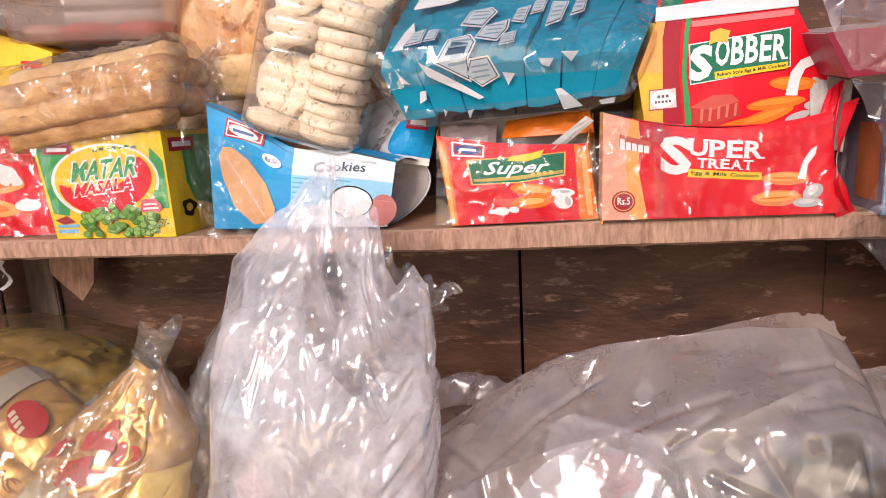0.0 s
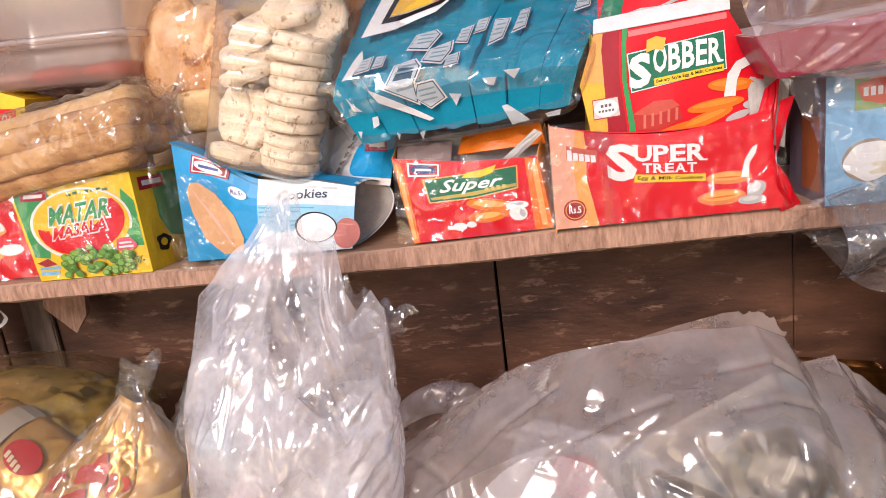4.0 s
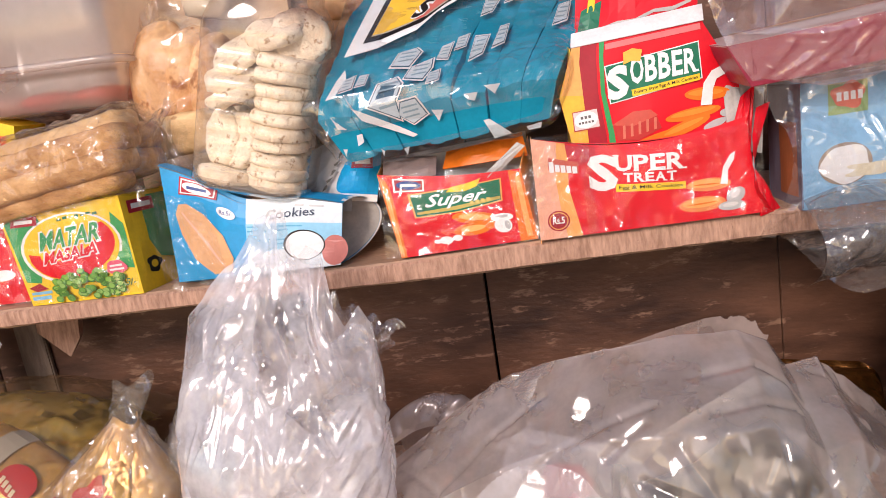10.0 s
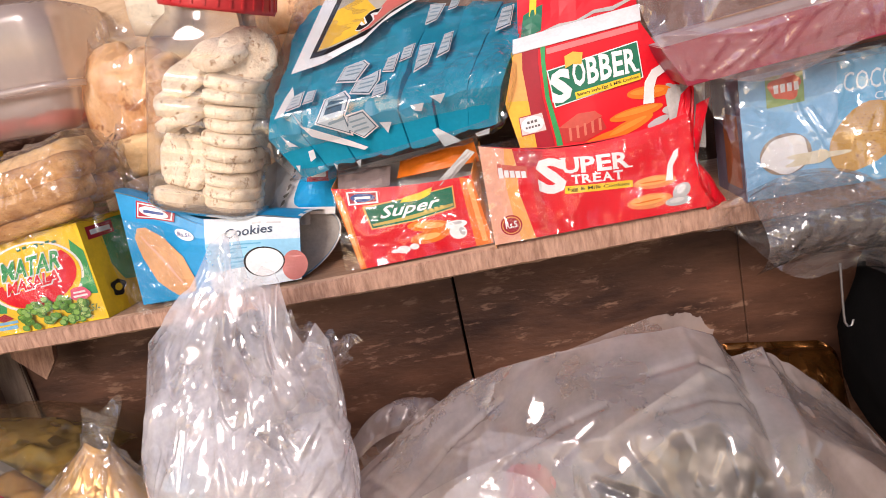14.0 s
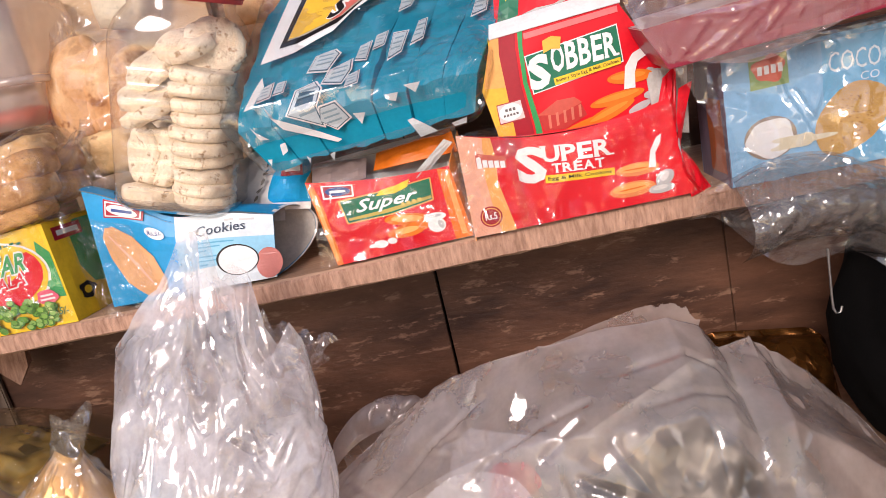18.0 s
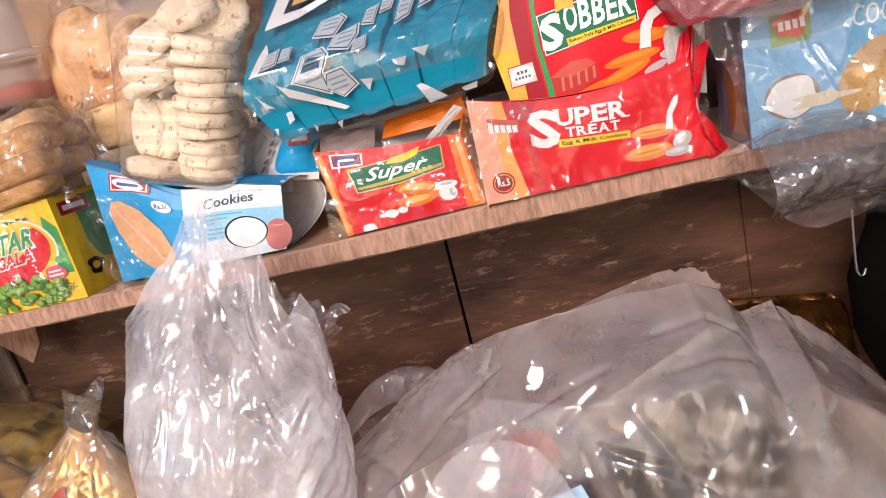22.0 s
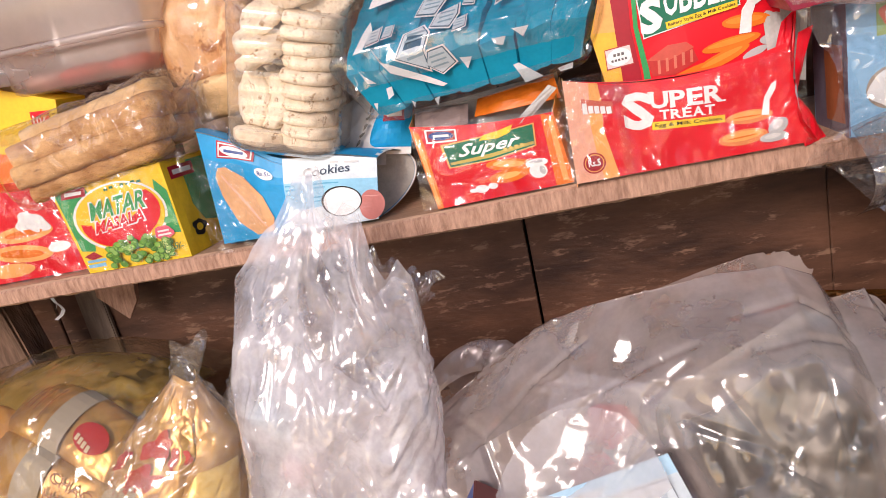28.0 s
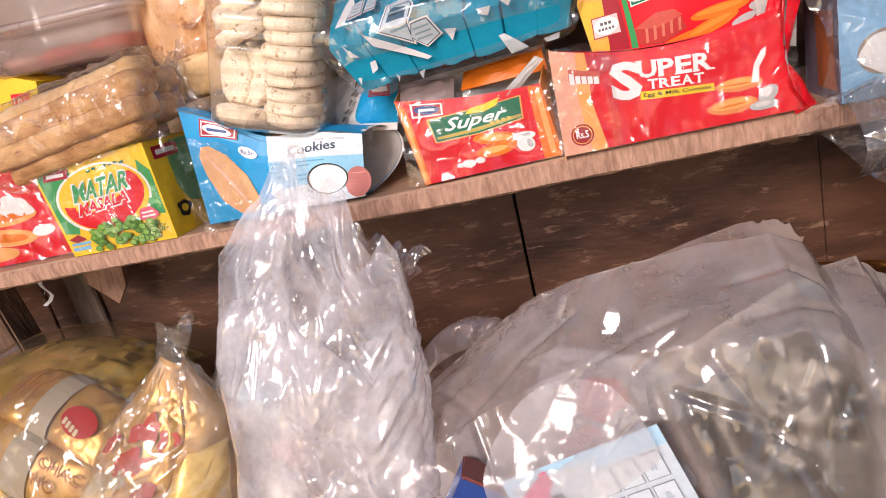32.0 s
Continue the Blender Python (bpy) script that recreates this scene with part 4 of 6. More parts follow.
def biscuit_mesh(r=0.032, t=0.0147, seed=0):
    bm = bmesh.new()
    prof = [(0.0, t * 0.5), (r * 0.4, t * 0.5), (r * 0.7, t * 0.5), (r * 0.88, t * 0.46), (r * 0.98, t * 0.36), (r, t * 0.12), (r, -t * 0.12), (r * 0.97, -t * 0.38), (r * 0.88, -t * 0.46), (r * 0.6, -t * 0.5), (0.0, -t * 0.5)]
    n, rows = 44, []
    for rr, z in prof:
        row = []
        for k in range(n):
            q = 2 * math.pi * k / n
            p = Vector((rr * math.cos(q), rr * math.sin(q), z))
            d = Vector((math.cos(q), math.sin(q), 0)) if rr > r * 0.8 else Vector((0, 0, 1 if z > 0 else -1))
            w = 0.0035 * noise.noise(p * 60 + Vector((seed * 3.1, 0, 0))) + 0.0026 * noise.noise(p * 190 + Vector((0, seed * 5.3, 0))) + 0.0008 * noise.noise(p * 480)
            row.append(bm.verts.new(p + d * w * (1 if rr else 0)))
        rows.append(row)
    for a, b in zip(rows, rows[1:]):
        for k in range(n):
            bm.faces.new((a[k], a[(k + 1) % n], b[(k + 1) % n], b[k]))
    bmesh.ops.remove_doubles(bm, verts=bm.verts[:], dist=1e-5)
    bmesh.ops.recalc_face_normals(bm, faces=bm.faces[:])
    me = bpy.data.meshes.new("biscuit")
    bm.to_mesh(me)
    bm.free()
    me.materials.append(COOKIE)
    me.polygons.foreach_set("use_smooth", [True] * len(me.polygons))
    return me


KINDS = [biscuit_mesh(seed=k) for k in range(4)]
rnd = random.Random(11)
stack = []
for k in range(10):
    stack.append(pose(0.03 + rnd.uniform(-0.003, 0.003), -0.022 + rnd.uniform(-0.003, 0.003), 0.0085 + 0.0143 * k, rnd.uniform(-3, 3), rnd.uniform(-3, 3), rnd.uniform(0, 360)))
for k in range(8):
    stack.append(pose(0.02 + rnd.uniform(-0.003, 0.003), 0.029, 0.0085 + 0.0148 * k, rnd.uniform(-4, 4), rnd.uniform(-4, 4), rnd.uniform(0, 360)))
# two lying under two that stand on edge, then three that lean on the stack
stack += [pose(-0.032, -0.02, 0.0085, 0, 2, 40), pose(-0.034, 0.026, 0.0085, 2, -3, 110),
          pose(-0.044, -0.01, 0.048, 84, 0, -42), pose(-0.02, -0.022, 0.049, 84, 0, -38), pose(-0.04, 0.024, 0.048, 80, 0, -20),
          pose(-0.03, -0.022, 0.096, 4, -27, 0), pose(-0.031, -0.02, 0.1135, 6, -22, 50), pose(-0.034, -0.006, 0.138, 30, -34, 0),
          pose(-0.026, 0.03, 0.1, -6, -20, 0), pose(-0.02, 0.03, 0.135, 60, -20, 0), pose(0.036, 0.0, 0.165, 62, 20, 0), pose(0.004, -0.004, 0.165, 24, -14, 0)]
for k, m in enumerate(stack):
    m.translation.x *= 0.9
    o = new("biscuit", KINDS[k % 4])
    o.matrix_world = JAR @ m
    tagged(o, "round cream biscuit with a rough floury surface", "biscuit", "biscuits in the jar")

# blue biscuit carton, crushed and open at one end
blue = thing("open_biscuit_carton", (-0.15, 0.03, 1.002), "crushed blue almond and coconut biscuit carton, open at its end", "carton")
BX = Face((-0.252, -0.006, 1.006), (-0.064, -0.006, 1.003), (-0.052, 0.002, 1.068), (-0.25, 0.006, 1.137), 0.004, 0.003, 2, 0.006)
BX.at = lambda u, v, off=0.0: Face.at(BX, u, v, off) - Vector((0, 0, 0.012)) * math.exp(-((u - 0.45) / 0.18) ** 2) * max(v, 0) ** 2
panel("front_panel", BX, BLUE, blue, nu=24)
decal("pale_panel", BX, [[(0.455, 0.0), (1.0, 0.0), (1.0, 1.0), (0.462, 1.0)]], ink(0.7, 0.78, 0.82), blue)
decal("sea_band", BX, [[(0.456, 0.24), (1.0, 0.36), (1.0, 0.68), (0.458, 0.62)]], ink(0.3, 0.62, 0.82), blue, lift=0.0008)
decal("sea_stripe", BX, [[(0.465, 0.27 + 0.06 * k), (0.62 + 0.08 * (k % 3), 0.3 + 0.06 * k), (0.62 + 0.08 * (k % 3), 0.318 + 0.06 * k), (0.465, 0.29 + 0.06 * k)] for k in range(6)], ink(0.12, 0.42, 0.62), blue, lift=0.0012)
decal("printed_almond", BX, [[(0.055, 0.6), (0.08, 0.69), (0.13, 0.71), (0.22, 0.64), (0.32, 0.44), (0.37, 0.2), (0.35, 0.06), (0.24, 0.04), (0.13, 0.2), (0.075, 0.42)]], ALMOND, blue, lift=0.0012)
decal("almond_grain", BX, [[(0.09 + 0.03 * k, 0.62 - 0.06 * k), (0.1 + 0.03 * k, 0.625 - 0.06 * k), (0.27 + 0.012 * k, 0.22 - 0.03 * k), (0.265 + 0.012 * k, 0.215 - 0.03 * k)] for k in range(5)], FLESH, blue, lift=0.0016)
decal("coconut_outline", BX, [oval(0.79, 0.34, 0.118, 0.215)], BLACK, blue, lift=0.0016)
decal("printed_coconut", BX, [oval(0.793, 0.335, 0.108, 0.2)], WHITE, blue, lift=0.002)
decal("coconut_husk", BX, [oval(0.965, 0.25, 0.075, 0.24)], ink(0.6, 0.2, 0.17), blue, lift=0.0014)
lettering(BX, "Cookies", ((0.574, 0.675), (0.85, 0.775), (0.855, 0.91), (0.58, 0.815)), ink(0.03, 0.05, 0.09), blue, 0.008, lift=0.0014)
decal("script_bar", BX, [[(0.74, 0.885), (0.79, 0.9), (0.79, 0.93), (0.74, 0.915)], [(0.82, 0.9), (0.9, 0.92), (0.9, 0.95), (0.82, 0.93)]], GREY, blue, lift=0.0014)
decal("brand_badge", BX, [[(0.09, 0.785), (0.305, 0.84), (0.315, 0.985), (0.11, 0.96)]], DEEP_RED, blue, lift=0.0012)
decal("badge_edge", BX, [[(0.1, 0.8), (0.295, 0.852), (0.304, 0.972), (0.118, 0.945)]], WHITE, blue, lift=0.0015)
decal("badge_field", BX, [[(0.108, 0.812), (0.287, 0.862), (0.296, 0.96), (0.124, 0.934)]], DEEP_RED, blue, lift=0.0018)
decal("badge_bar", BX, [oval(0.2, 0.885, 0.08, 0.05, 8)], WHITE, blue, lift=0.0022)
decal("badge_mark", BX, [[(0.145, 0.86), (0.255, 0.885), (0.257, 0.915), (0.147, 0.89)]], NAVY, blue, lift=0.0026)
decal("price_badge", BX, [oval(0.352, 0.715, 0.05, 0.07, 10)], WHITE, blue, lift=0.0016)
lettering(BX, "Rs.5/-", ((0.315, 0.685), (0.39, 0.7), (0.392, 0.755), (0.317, 0.74)), NAVY, blue, 0.01, lift=0.002)


def tube_wall(r_off):
    def shape(u, v):
        # v runs from the front's top edge over the back and down to the front's bottom edge
        x_front = -0.25 + (0.198 - 0.012 * v) * u
        curl = 0.03 * np.sin(math.pi * v) ** 1.5 * u ** 4
        zt = 1.137 - 0.069 * u - 0.024 * np.exp(-((u - 0.45) / 0.22) ** 2)
        ang = math.pi * v
        y = 0.002 + (0.062 + r_off) * np.sin(ang) ** 0.8
        z = 1.003 - r_off * 0 + (zt - 1.003) * (0.5 + 0.5 * np.cos(ang)) + 0.012 * np.sin(ang) * (1 - v) + r_off * np.cos(ang)
        return x_front + curl, y, z
    return shape


film("back_wall", tube_wall(0.0), 40, 30, BLUE, 0.1, 3, 0.05, blue, fold=0)
film("inner_lining", tube_wall(-0.0012), 40, 30, CARD, 0.1, 3, 0.05, blue, "bare grey card inside", fold=0)
EDGE = tube_wall(0.0006)
film("cut_edge", lambda u, v: EDGE(0.982 + 0.024 * u, 0.02 + 0.94 * v), 3, 40, CARD_WHITE, 0.0, 3, 0.05, blue, "pale cut edge of the card", fold=0)
FL = Face((-0.082, 0.05, 1.068), (-0.026, 0.052, 1.058), (-0.014, 0.066, 1.112), (-0.058, 0.064, 1.116), 0.012, 0.002, 4)
panel("flap", FL, BLUE, blue)
decal("flap_edge", FL, [rect(0.0, 0.0, 1.0, 0.14)], CARD_WHITE, blue)
decal("brand_badge", FL, [rect(0.35, 0.66, 0.85, 0.95, -0.06)], DEEP_RED, blue, lift=0.0008)
decal("badge_bar", FL, [rect(0.42, 0.75, 0.78, 0.86, -0.03)], WHITE, blue, lift=0.0012)
inner = thing("crumpled_packet", (-0.1, 0.05, 1.05), "crumpled pale grey packet with black lettering beside the jar", "packet")
film("packet", lambda u, v: (-0.13 + 0.075 * u + 0.01 * v, 0.045 + 0.02 * v, 1.062 + 0.055 * v + 0.035 * u * v - 0.01 * u), 40, 30, ink(0.5, 0.49, 0.5), 0.8, 6, 0.02, inner, fold=1)
IN = Face((-0.13, 0.041, 1.064), (-0.05, 0.041, 1.056), (-0.05, 0.06, 1.125), (-0.125, 0.06, 1.11))
decal("script_mark", IN, [oval(0.6 + 0.07 * k, 0.36 + 0.13 * k, 0.06, 0.022, 55 - 20 * (k % 2), n=12, wob=0.2) for k in range(5)], BLACK, inner, lift=0.004)
film("wrap", lambda u, v: (-0.262 + 0.075 * u - 0.012 * v, -0.012 - 0.004 * np.sin(3 * u), 0.996 + 0.125 * v - 0.03 * u * v), 80, 110, CLEAR, 1.0, 19, 0.02, blue, "crinkled clear wrap on the corner", fold=5)

# red carton with a green label, torn open on top
sup = thing("torn_biscuit_carton", (0.07, 0.03, 1.002), "red and orange biscuit carton with a green label, torn open", "carton")
SF = Face((0.004, -0.008, 1.002), (0.15, -0.008, 1.005), (0.14, -0.001, 1.079), (-0.009, -0.001, 1.093), 0.003, 0.002, 6, 0.004)
panel("front_panel", SF, RED, sup)
decal("orange_edge", SF, [[(0, 0), (0.045, 0), (0.065, 0.8), (0.05, 0.92), (0, 1)], [(0.875, 0), (1, 0), (1, 0.95), (0.915, 1)]], ORANGE, sup)
decal("orange_light", SF, [[(0.005, 0.05), (0.03, 0.05), (0.045, 0.75), (0.015, 0.95)], [(0.93, 0.05), (0.97, 0.05), (0.985, 0.9), (0.95, 0.9)]], AMBER, sup, lift=0.0009)
decal("label_edge", SF, [[(0.185, 0.46), (0.5, 0.49), (0.825, 0.585), (0.855, 0.905), (0.175, 0.76)]], AMBER, sup, lift=0.0008)
decal("green_field", SF, [[(0.197, 0.475), (0.5, 0.505), (0.815, 0.6), (0.843, 0.888), (0.19, 0.745)]], DARK_GREEN, sup, lift=0.0012)
decal("gold_band", SF, [[(0.21, 0.5), (0.5, 0.53), (0.815, 0.62), (0.815, 0.66), (0.5, 0.58), (0.205, 0.53)]], ink(0.5, 0.4, 0.1), sup, lift=0.0015)
lettering(SF, "Super", ((0.27, 0.535), (0.715, 0.59), (0.745, 0.8), (0.3, 0.745)), WHITE, sup, 0.02, 0.35, 0.0019)
decal("gold_word", SF, [rect(0.6 + 0.04 * k, 0.585 + 0.008 * k, 0.625 + 0.04 * k, 0.63 + 0.008 * k) for k in range(4)], ink(0.65, 0.5, 0.15), sup, lift=0.0019)
decal("yellow_flash", SF, [[(0.454, 0.77), (0.5, 0.84), (0.6, 0.87), (0.714, 0.93), (0.68, 0.83), (0.586, 0.77)]], YELLOW, sup, lift=0.0021)
decal("brand_badge", SF, [[(0.085, 0.79), (0.305, 0.8), (0.322, 0.955), (0.1, 0.96)]], WHITE, sup, lift=0.0012)
decal("badge_field", SF, [[(0.1, 0.81), (0.295, 0.82), (0.31, 0.94), (0.113, 0.945)]], DEEP_RED, sup, lift=0.0015)
decal("badge_core", SF, [oval(0.205, 0.88, 0.088, 0.055, 3)], NAVY, sup, lift=0.0019)
decal("badge_mark", SF, [rect(0.15, 0.865, 0.26, 0.895)], WHITE, sup, lift=0.0023)
decal("printed_biscuit", SF, [oval(0.6, 0.4, 0.16, 0.08, -14), oval(0.57, 0.25, 0.14, 0.08, 8), oval(0.68, 0.3, 0.1, 0.07, 0)], ORANGE, sup, lift=0.0009)
decal("biscuit_light", SF, [oval(0.6, 0.41, 0.11, 0.045, -14), oval(0.57, 0.26, 0.09, 0.04, 8)], AMBER, sup, lift=0.0013)
decal("printed_cup", SF, [oval(0.79, 0.36, 0.078, 0.055), oval(0.785, 0.25, 0.062, 0.1)], WHITE, sup, lift=0.0016)
decal("cup_shade", SF, [oval(0.815, 0.25, 0.02, 0.06), oval(0.79, 0.375, 0.05, 0.02)], GREY, sup, lift=0.002)
decal("printed_egg", SF, [oval(0.36, 0.145, 0.05, 0.05), oval(0.445, 0.16, 0.035, 0.04), oval(0.3, 0.14, 0.03, 0.025)], WHITE, sup, lift=0.0014)
film("wrap", lambda u, v: (-0.012 + 0.166 * u + 0.004 * v, -0.0125 + 0.008 * v, 1.004 + 0.088 * v - 0.01 * u * v), 140, 80, CLEAR, 0.5, 301, 0.022, sup, "crinkled clear wrap", fold=3)
panel("side_panel", Face((0.15, -0.008, 1.005), (0.156, 0.06, 1.005), (0.152, 0.066, 1.106), (0.14, -0.001, 1.079)), AMBER, sup)
panel("side_panel", Face((-0.004, 0.06, 1.004), (0.004, -0.008, 1.002), (-0.009, -0.001, 1.093), (-0.014, 0.06, 1.1)), AMBER, sup)
panel("back_panel", Face((-0.004, 0.062, 1.004), (0.152, 0.062, 1.004), (0.15, 0.068, 1.112), (-0.012, 0.064, 1.104)), CARD, sup)
panel("bottom_panel", Face((-0.004, 0.062, 1.0035), (0.152, 0.062, 1.0035), (0.15, -0.004, 1.0035), (0.004, -0.004, 1.0035)), CARD, sup)
panel("orange_flap", Face((0.055, 0.045, 1.085), (0.15, 0.03, 1.088), (0.146, 0.05, 1.112), (0.06, 0.062, 1.102), 0.004, 0.003, 7), ORANGE, sup, "torn orange inner flap")
panel("grey_flap", Face((-0.006, 0.006, 1.083), (0.05, 0.02, 1.082), (0.05, 0.05, 1.1), (-0.01, 0.05, 1.106), 0.003, 0.003, 9), ink(0.34, 0.25, 0.23), sup, "crumpled brownish inner flap")
panel("torn_strip", Face((0.098, -0.002, 1.074), (0.108, -0.002, 1.07), (0.148, 0.012, 1.1), (0.14, 0.012, 1.105), 0.002, 0.002, 3), CARD, sup, "torn diagonal card strip")

# red treat carton, long, torn at one end
tr = thing("long_biscuit_carton", (0.26, 0.0, 1.002), "long red and orange biscuit carton with a torn end", "carton")
TF = Face((0.152, -0.022, 1.0055), (0.366, -0.022, 1.006), (0.358, -0.016, 1.1), (0.154, -0.016, 1.108), 0.003, 0.0025, 12, 0.015)
panel("front_panel", TF, RED, tr, nu=24, nv=12)
decal("orange_end", TF, [[(0, 0), (0.2, 0), (0.18, 0.24), (0.156, 0.52), (0.168, 0.78), (0.16, 1.0), (0, 1)]], AMBER, tr)
decal("pink_end", TF, [[(0, 0), (0.13, 0), (0.11, 0.3), (0.1, 0.6), (0.12, 1.0), (0, 1)]], ink(0.86, 0.42, 0.28), tr, lift=0.0008)
decal("dark_band", TF, [[(0.16, 0.98), (0.3, 0.98), (0.3, 0.86), (0.2, 0.72), (0.168, 0.76)]], ink(0.58, 0.03, 0.05), tr, lift=0.0008)
decal("brand_field", TF, [[(0.07, 0.7), (0.21, 0.66), (0.215, 0.79), (0.075, 0.83)]], ink(0.62, 0.12, 0.08), tr, lift=0.0012)
decal("brand_mark", TF, [rect(0.075 + 0.027 * k, 0.675 - 0.006 * k + 0.012 * (k > 0), 0.097 + 0.027 * k, 0.785 - 0.006 * k - 0.02 * (k > 0)) for k in range(5)], WHITE, tr, lift=0.0016)
serif_word(TF, "S", ((0.25, 0.45), (0.39, 0.43), (0.393, 0.87), (0.255, 0.885)), WHITE, tr, 0.0014, 0.045)
serif_word(TF, "UPER", ((0.375, 0.655), (0.698, 0.595), (0.708, 0.805), (0.38, 0.865)), WHITE, tr, 0.0014, 0.03)
serif_word(TF, "TREAT", ((0.41, 0.52), (0.655, 0.475), (0.66, 0.585), (0.414, 0.63)), WHITE, tr, 0.0014, 0.03)
decal("yellow_bar", TF, [[(0.371, 0.418), (0.688, 0.362), (0.692, 0.442), (0.376, 0.506)]], YELLOW, tr, lift=0.0012)
lettering(TF, "Egg & Milk Cookies", ((0.385, 0.432), (0.675, 0.38), (0.678, 0.428), (0.388, 0.486)), BLACK, tr, 0.012, lift=0.0016)
decal("price_ring", TF, [oval(0.094, 0.175, 0.052, 0.105)], DEEP_RED, tr, lift=0.0012)
decal("price_gap", TF, [oval(0.094, 0.175, 0.045, 0.09)], AMBER, tr, lift=0.0015)
decal("price_disc", TF, [oval(0.094, 0.175, 0.04, 0.08)], DEEP_RED, tr, lift=0.0018)
lettering(TF, "Rs.5", rect(0.066, 0.145, 0.122, 0.215), WHITE, tr, 0.02, lift=0.0022)
decal("printed_biscuit", TF, [oval(0.79, 0.37, 0.1, 0.07, -6), oval(0.75, 0.17, 0.105, 0.08, 6)], ink(0.84, 0.27, 0.09), tr, lift=0.0009)
decal("biscuit_light", TF, [oval(0.782, 0.385, 0.08, 0.045, -6), oval(0.745, 0.185, 0.085, 0.05, 6)], AMBER, tr, lift=0.0013)
decal("biscuit_line", TF, [oval(0.782, 0.375, 0.06, 0.008, -6), oval(0.745, 0.175, 0.065, 0.008, 6)], ORANGE, tr, lift=0.0016)
decal("printed_chocolate", TF, [oval(0.9, 0.22, 0.04, 0.085, -14), oval(0.875, 0.12, 0.06, 0.05, 10)], GREY, tr, lift=0.0018)
decal("chocolate_light", TF, [oval(0.9, 0.24, 0.02, 0.05, -14), oval(0.87, 0.13, 0.035, 0.025, 10)], ink(0.7, 0.68, 0.66), tr, lift=0.0022)
decal("printed_milk", TF, [[(0.84, 0.36), (0.872, 0.35), (0.885, 0.5), (0.918, 0.6), (0.928, 0.68), (0.905, 0.66), (0.866, 0.54)]], WHITE, tr, lift=0.002)
film("wrap", lambda u, v: (0.149 + 0.06 * u, -0.029 + 0.006 * v - 0.002 * np.sin(3 * u), 1.007 + 0.102 * v), 80, 110, CLEAR, 0.8, 311, 0.016, tr, "crinkled clear wrap on the end", fold=6)
film("wrap", lambda u, v: (0.2 + 0.17 * u, -0.0275 + 0.006 * v, 1.007 + 0.092 * v - 0.012 * np.sin(math.pi * u) * v), 150, 80, CLEAR_TIGHT, 0.2, 313, 0.03, tr, "tight clear wrap", fold=1.5)
panel("side_panel", Face((0.152, 0.018, 1.002), (0.152, -0.022, 1.002), (0.154, -0.016, 1.108), (0.154, 0.016, 1.108)), AMBER, tr)
panel("back_panel", Face((0.362, 0.018, 1.002), (0.154, 0.018, 1.002), (0.154, 0.016, 1.1), (0.35, 0.016, 1.085), 0, 0, 0, 0.012), RED, tr)
TT = Face((0.154, -0.016, 1.108), (0.358, -0.016, 1.098), (0.35, 0.016, 1.086), (0.154, 0.016, 1.1), 0, 0.002, 3)
TT.at = lambda u, v, off=0.0: Face.at(TT, u, v, off) - Vector((0, 0, 1)) * 0.012 * 4 * u * (1 - u)
panel("top_panel", TT, RED, tr, nu=24)
panel("end_flap", Face((0.366, -0.021, 1.002), (0.39, -0.004, 1.004), (0.372, 0.0, 1.04), (0.358, -0.018, 1.06), 0.006, 0.003, 4), RED, tr, "bent red end flap")
panel("torn_tip", Face((0.345, -0.015, 1.085), (0.362, -0.014, 1.068), (0.372, -0.004, 1.128), (0.358, -0.006, 1.118), 0.003, 0.003, 5), RED, tr, "torn upright tip")
panel("inner_card", Face((0.345, -0.006, 1.07), (0.378, 0.004, 1.06), (0.385, 0.008, 1.125), (0.345, 0.004, 1.135), 0.003, 0.004, 6), CARD, tr, "bare grey torn card")

SX, SY, SZ = [0.376, 0.366, 0.36, 0.361, 0.372], [-0.012, -0.022, -0.029, -0.03, -0.022], [1.106, 1.08, 1.055, 1.03, 1.006]
film("twisted_strip", lambda u, v: (np.interp(v, [0, 0.25, 0.5, 0.75, 1], SX) + 0.013 * (u - 0.5) * np.cos(2.2 * v), np.interp(v, [0, 0.25, 0.5, 0.75, 1], SY) + 0.013 * (u - 0.5) * np.sin(2.2 * v), np.interp(v, [0, 0.25, 0.5, 0.75, 1], SZ) + 0.004 * u), 10, 40, RED, 0.15, 77, 0.03, tr, "twisted torn red strip", fold=0,
     second=CARD_WHITE, where=lambda u, v, x, y, z: (np.abs(v - 0.52 - 0.1 * u) < 0.1) & (u < 0.55))

# red carton with white rim and green label
so = thing("red_display_carton", (0.275, 0.06, 1.002), "red biscuit display carton with white rim, torn open on top", "carton")
SB = Face((0.190, 0.004, 1.006), (0.358, 0.004, 1.006), (0.358, 0.004, 1.196), (0.190, 0.004, 1.188), 0.005, 0.002, 15)


def sob_at(u, v, off=0.0):
    """The front narrows towards its top corners."""
    left = float(np.interp(v, [0, 0.5, 0.75, 1.0], [0.0, 0.03, -0.012, 0.09]))
    right = float(np.interp(v, [0, 0.55, 0.7, 0.8, 1.0], [1.0, 1.01, 1.015, 0.945, 0.83]))
    uu = u if left <= u <= right else (left if u < left else right)
    return Face.at(SB, uu, v, off)


class Outlined:
    def at(self, u, v, off=0.0):
        return sob_at(u, v, off)


SO = Outlined()


class Spread:
    """The same front with its u stretched from edge to edge."""

    def at(self, u, v, off=0.0):
        left = float(np.interp(v, [0, 0.5, 0.75, 1.0], [0.0, 0.03, -0.012, 0.09]))
        right = float(np.interp(v, [0, 0.55, 0.7, 0.8, 1.0], [1.0, 1.01, 1.015, 0.945, 0.83]))
        return Face.at(SB, left + (right - left) * u, v, off)


panel("front_panel", Spread(), RED, so, nu=18, nv=20)
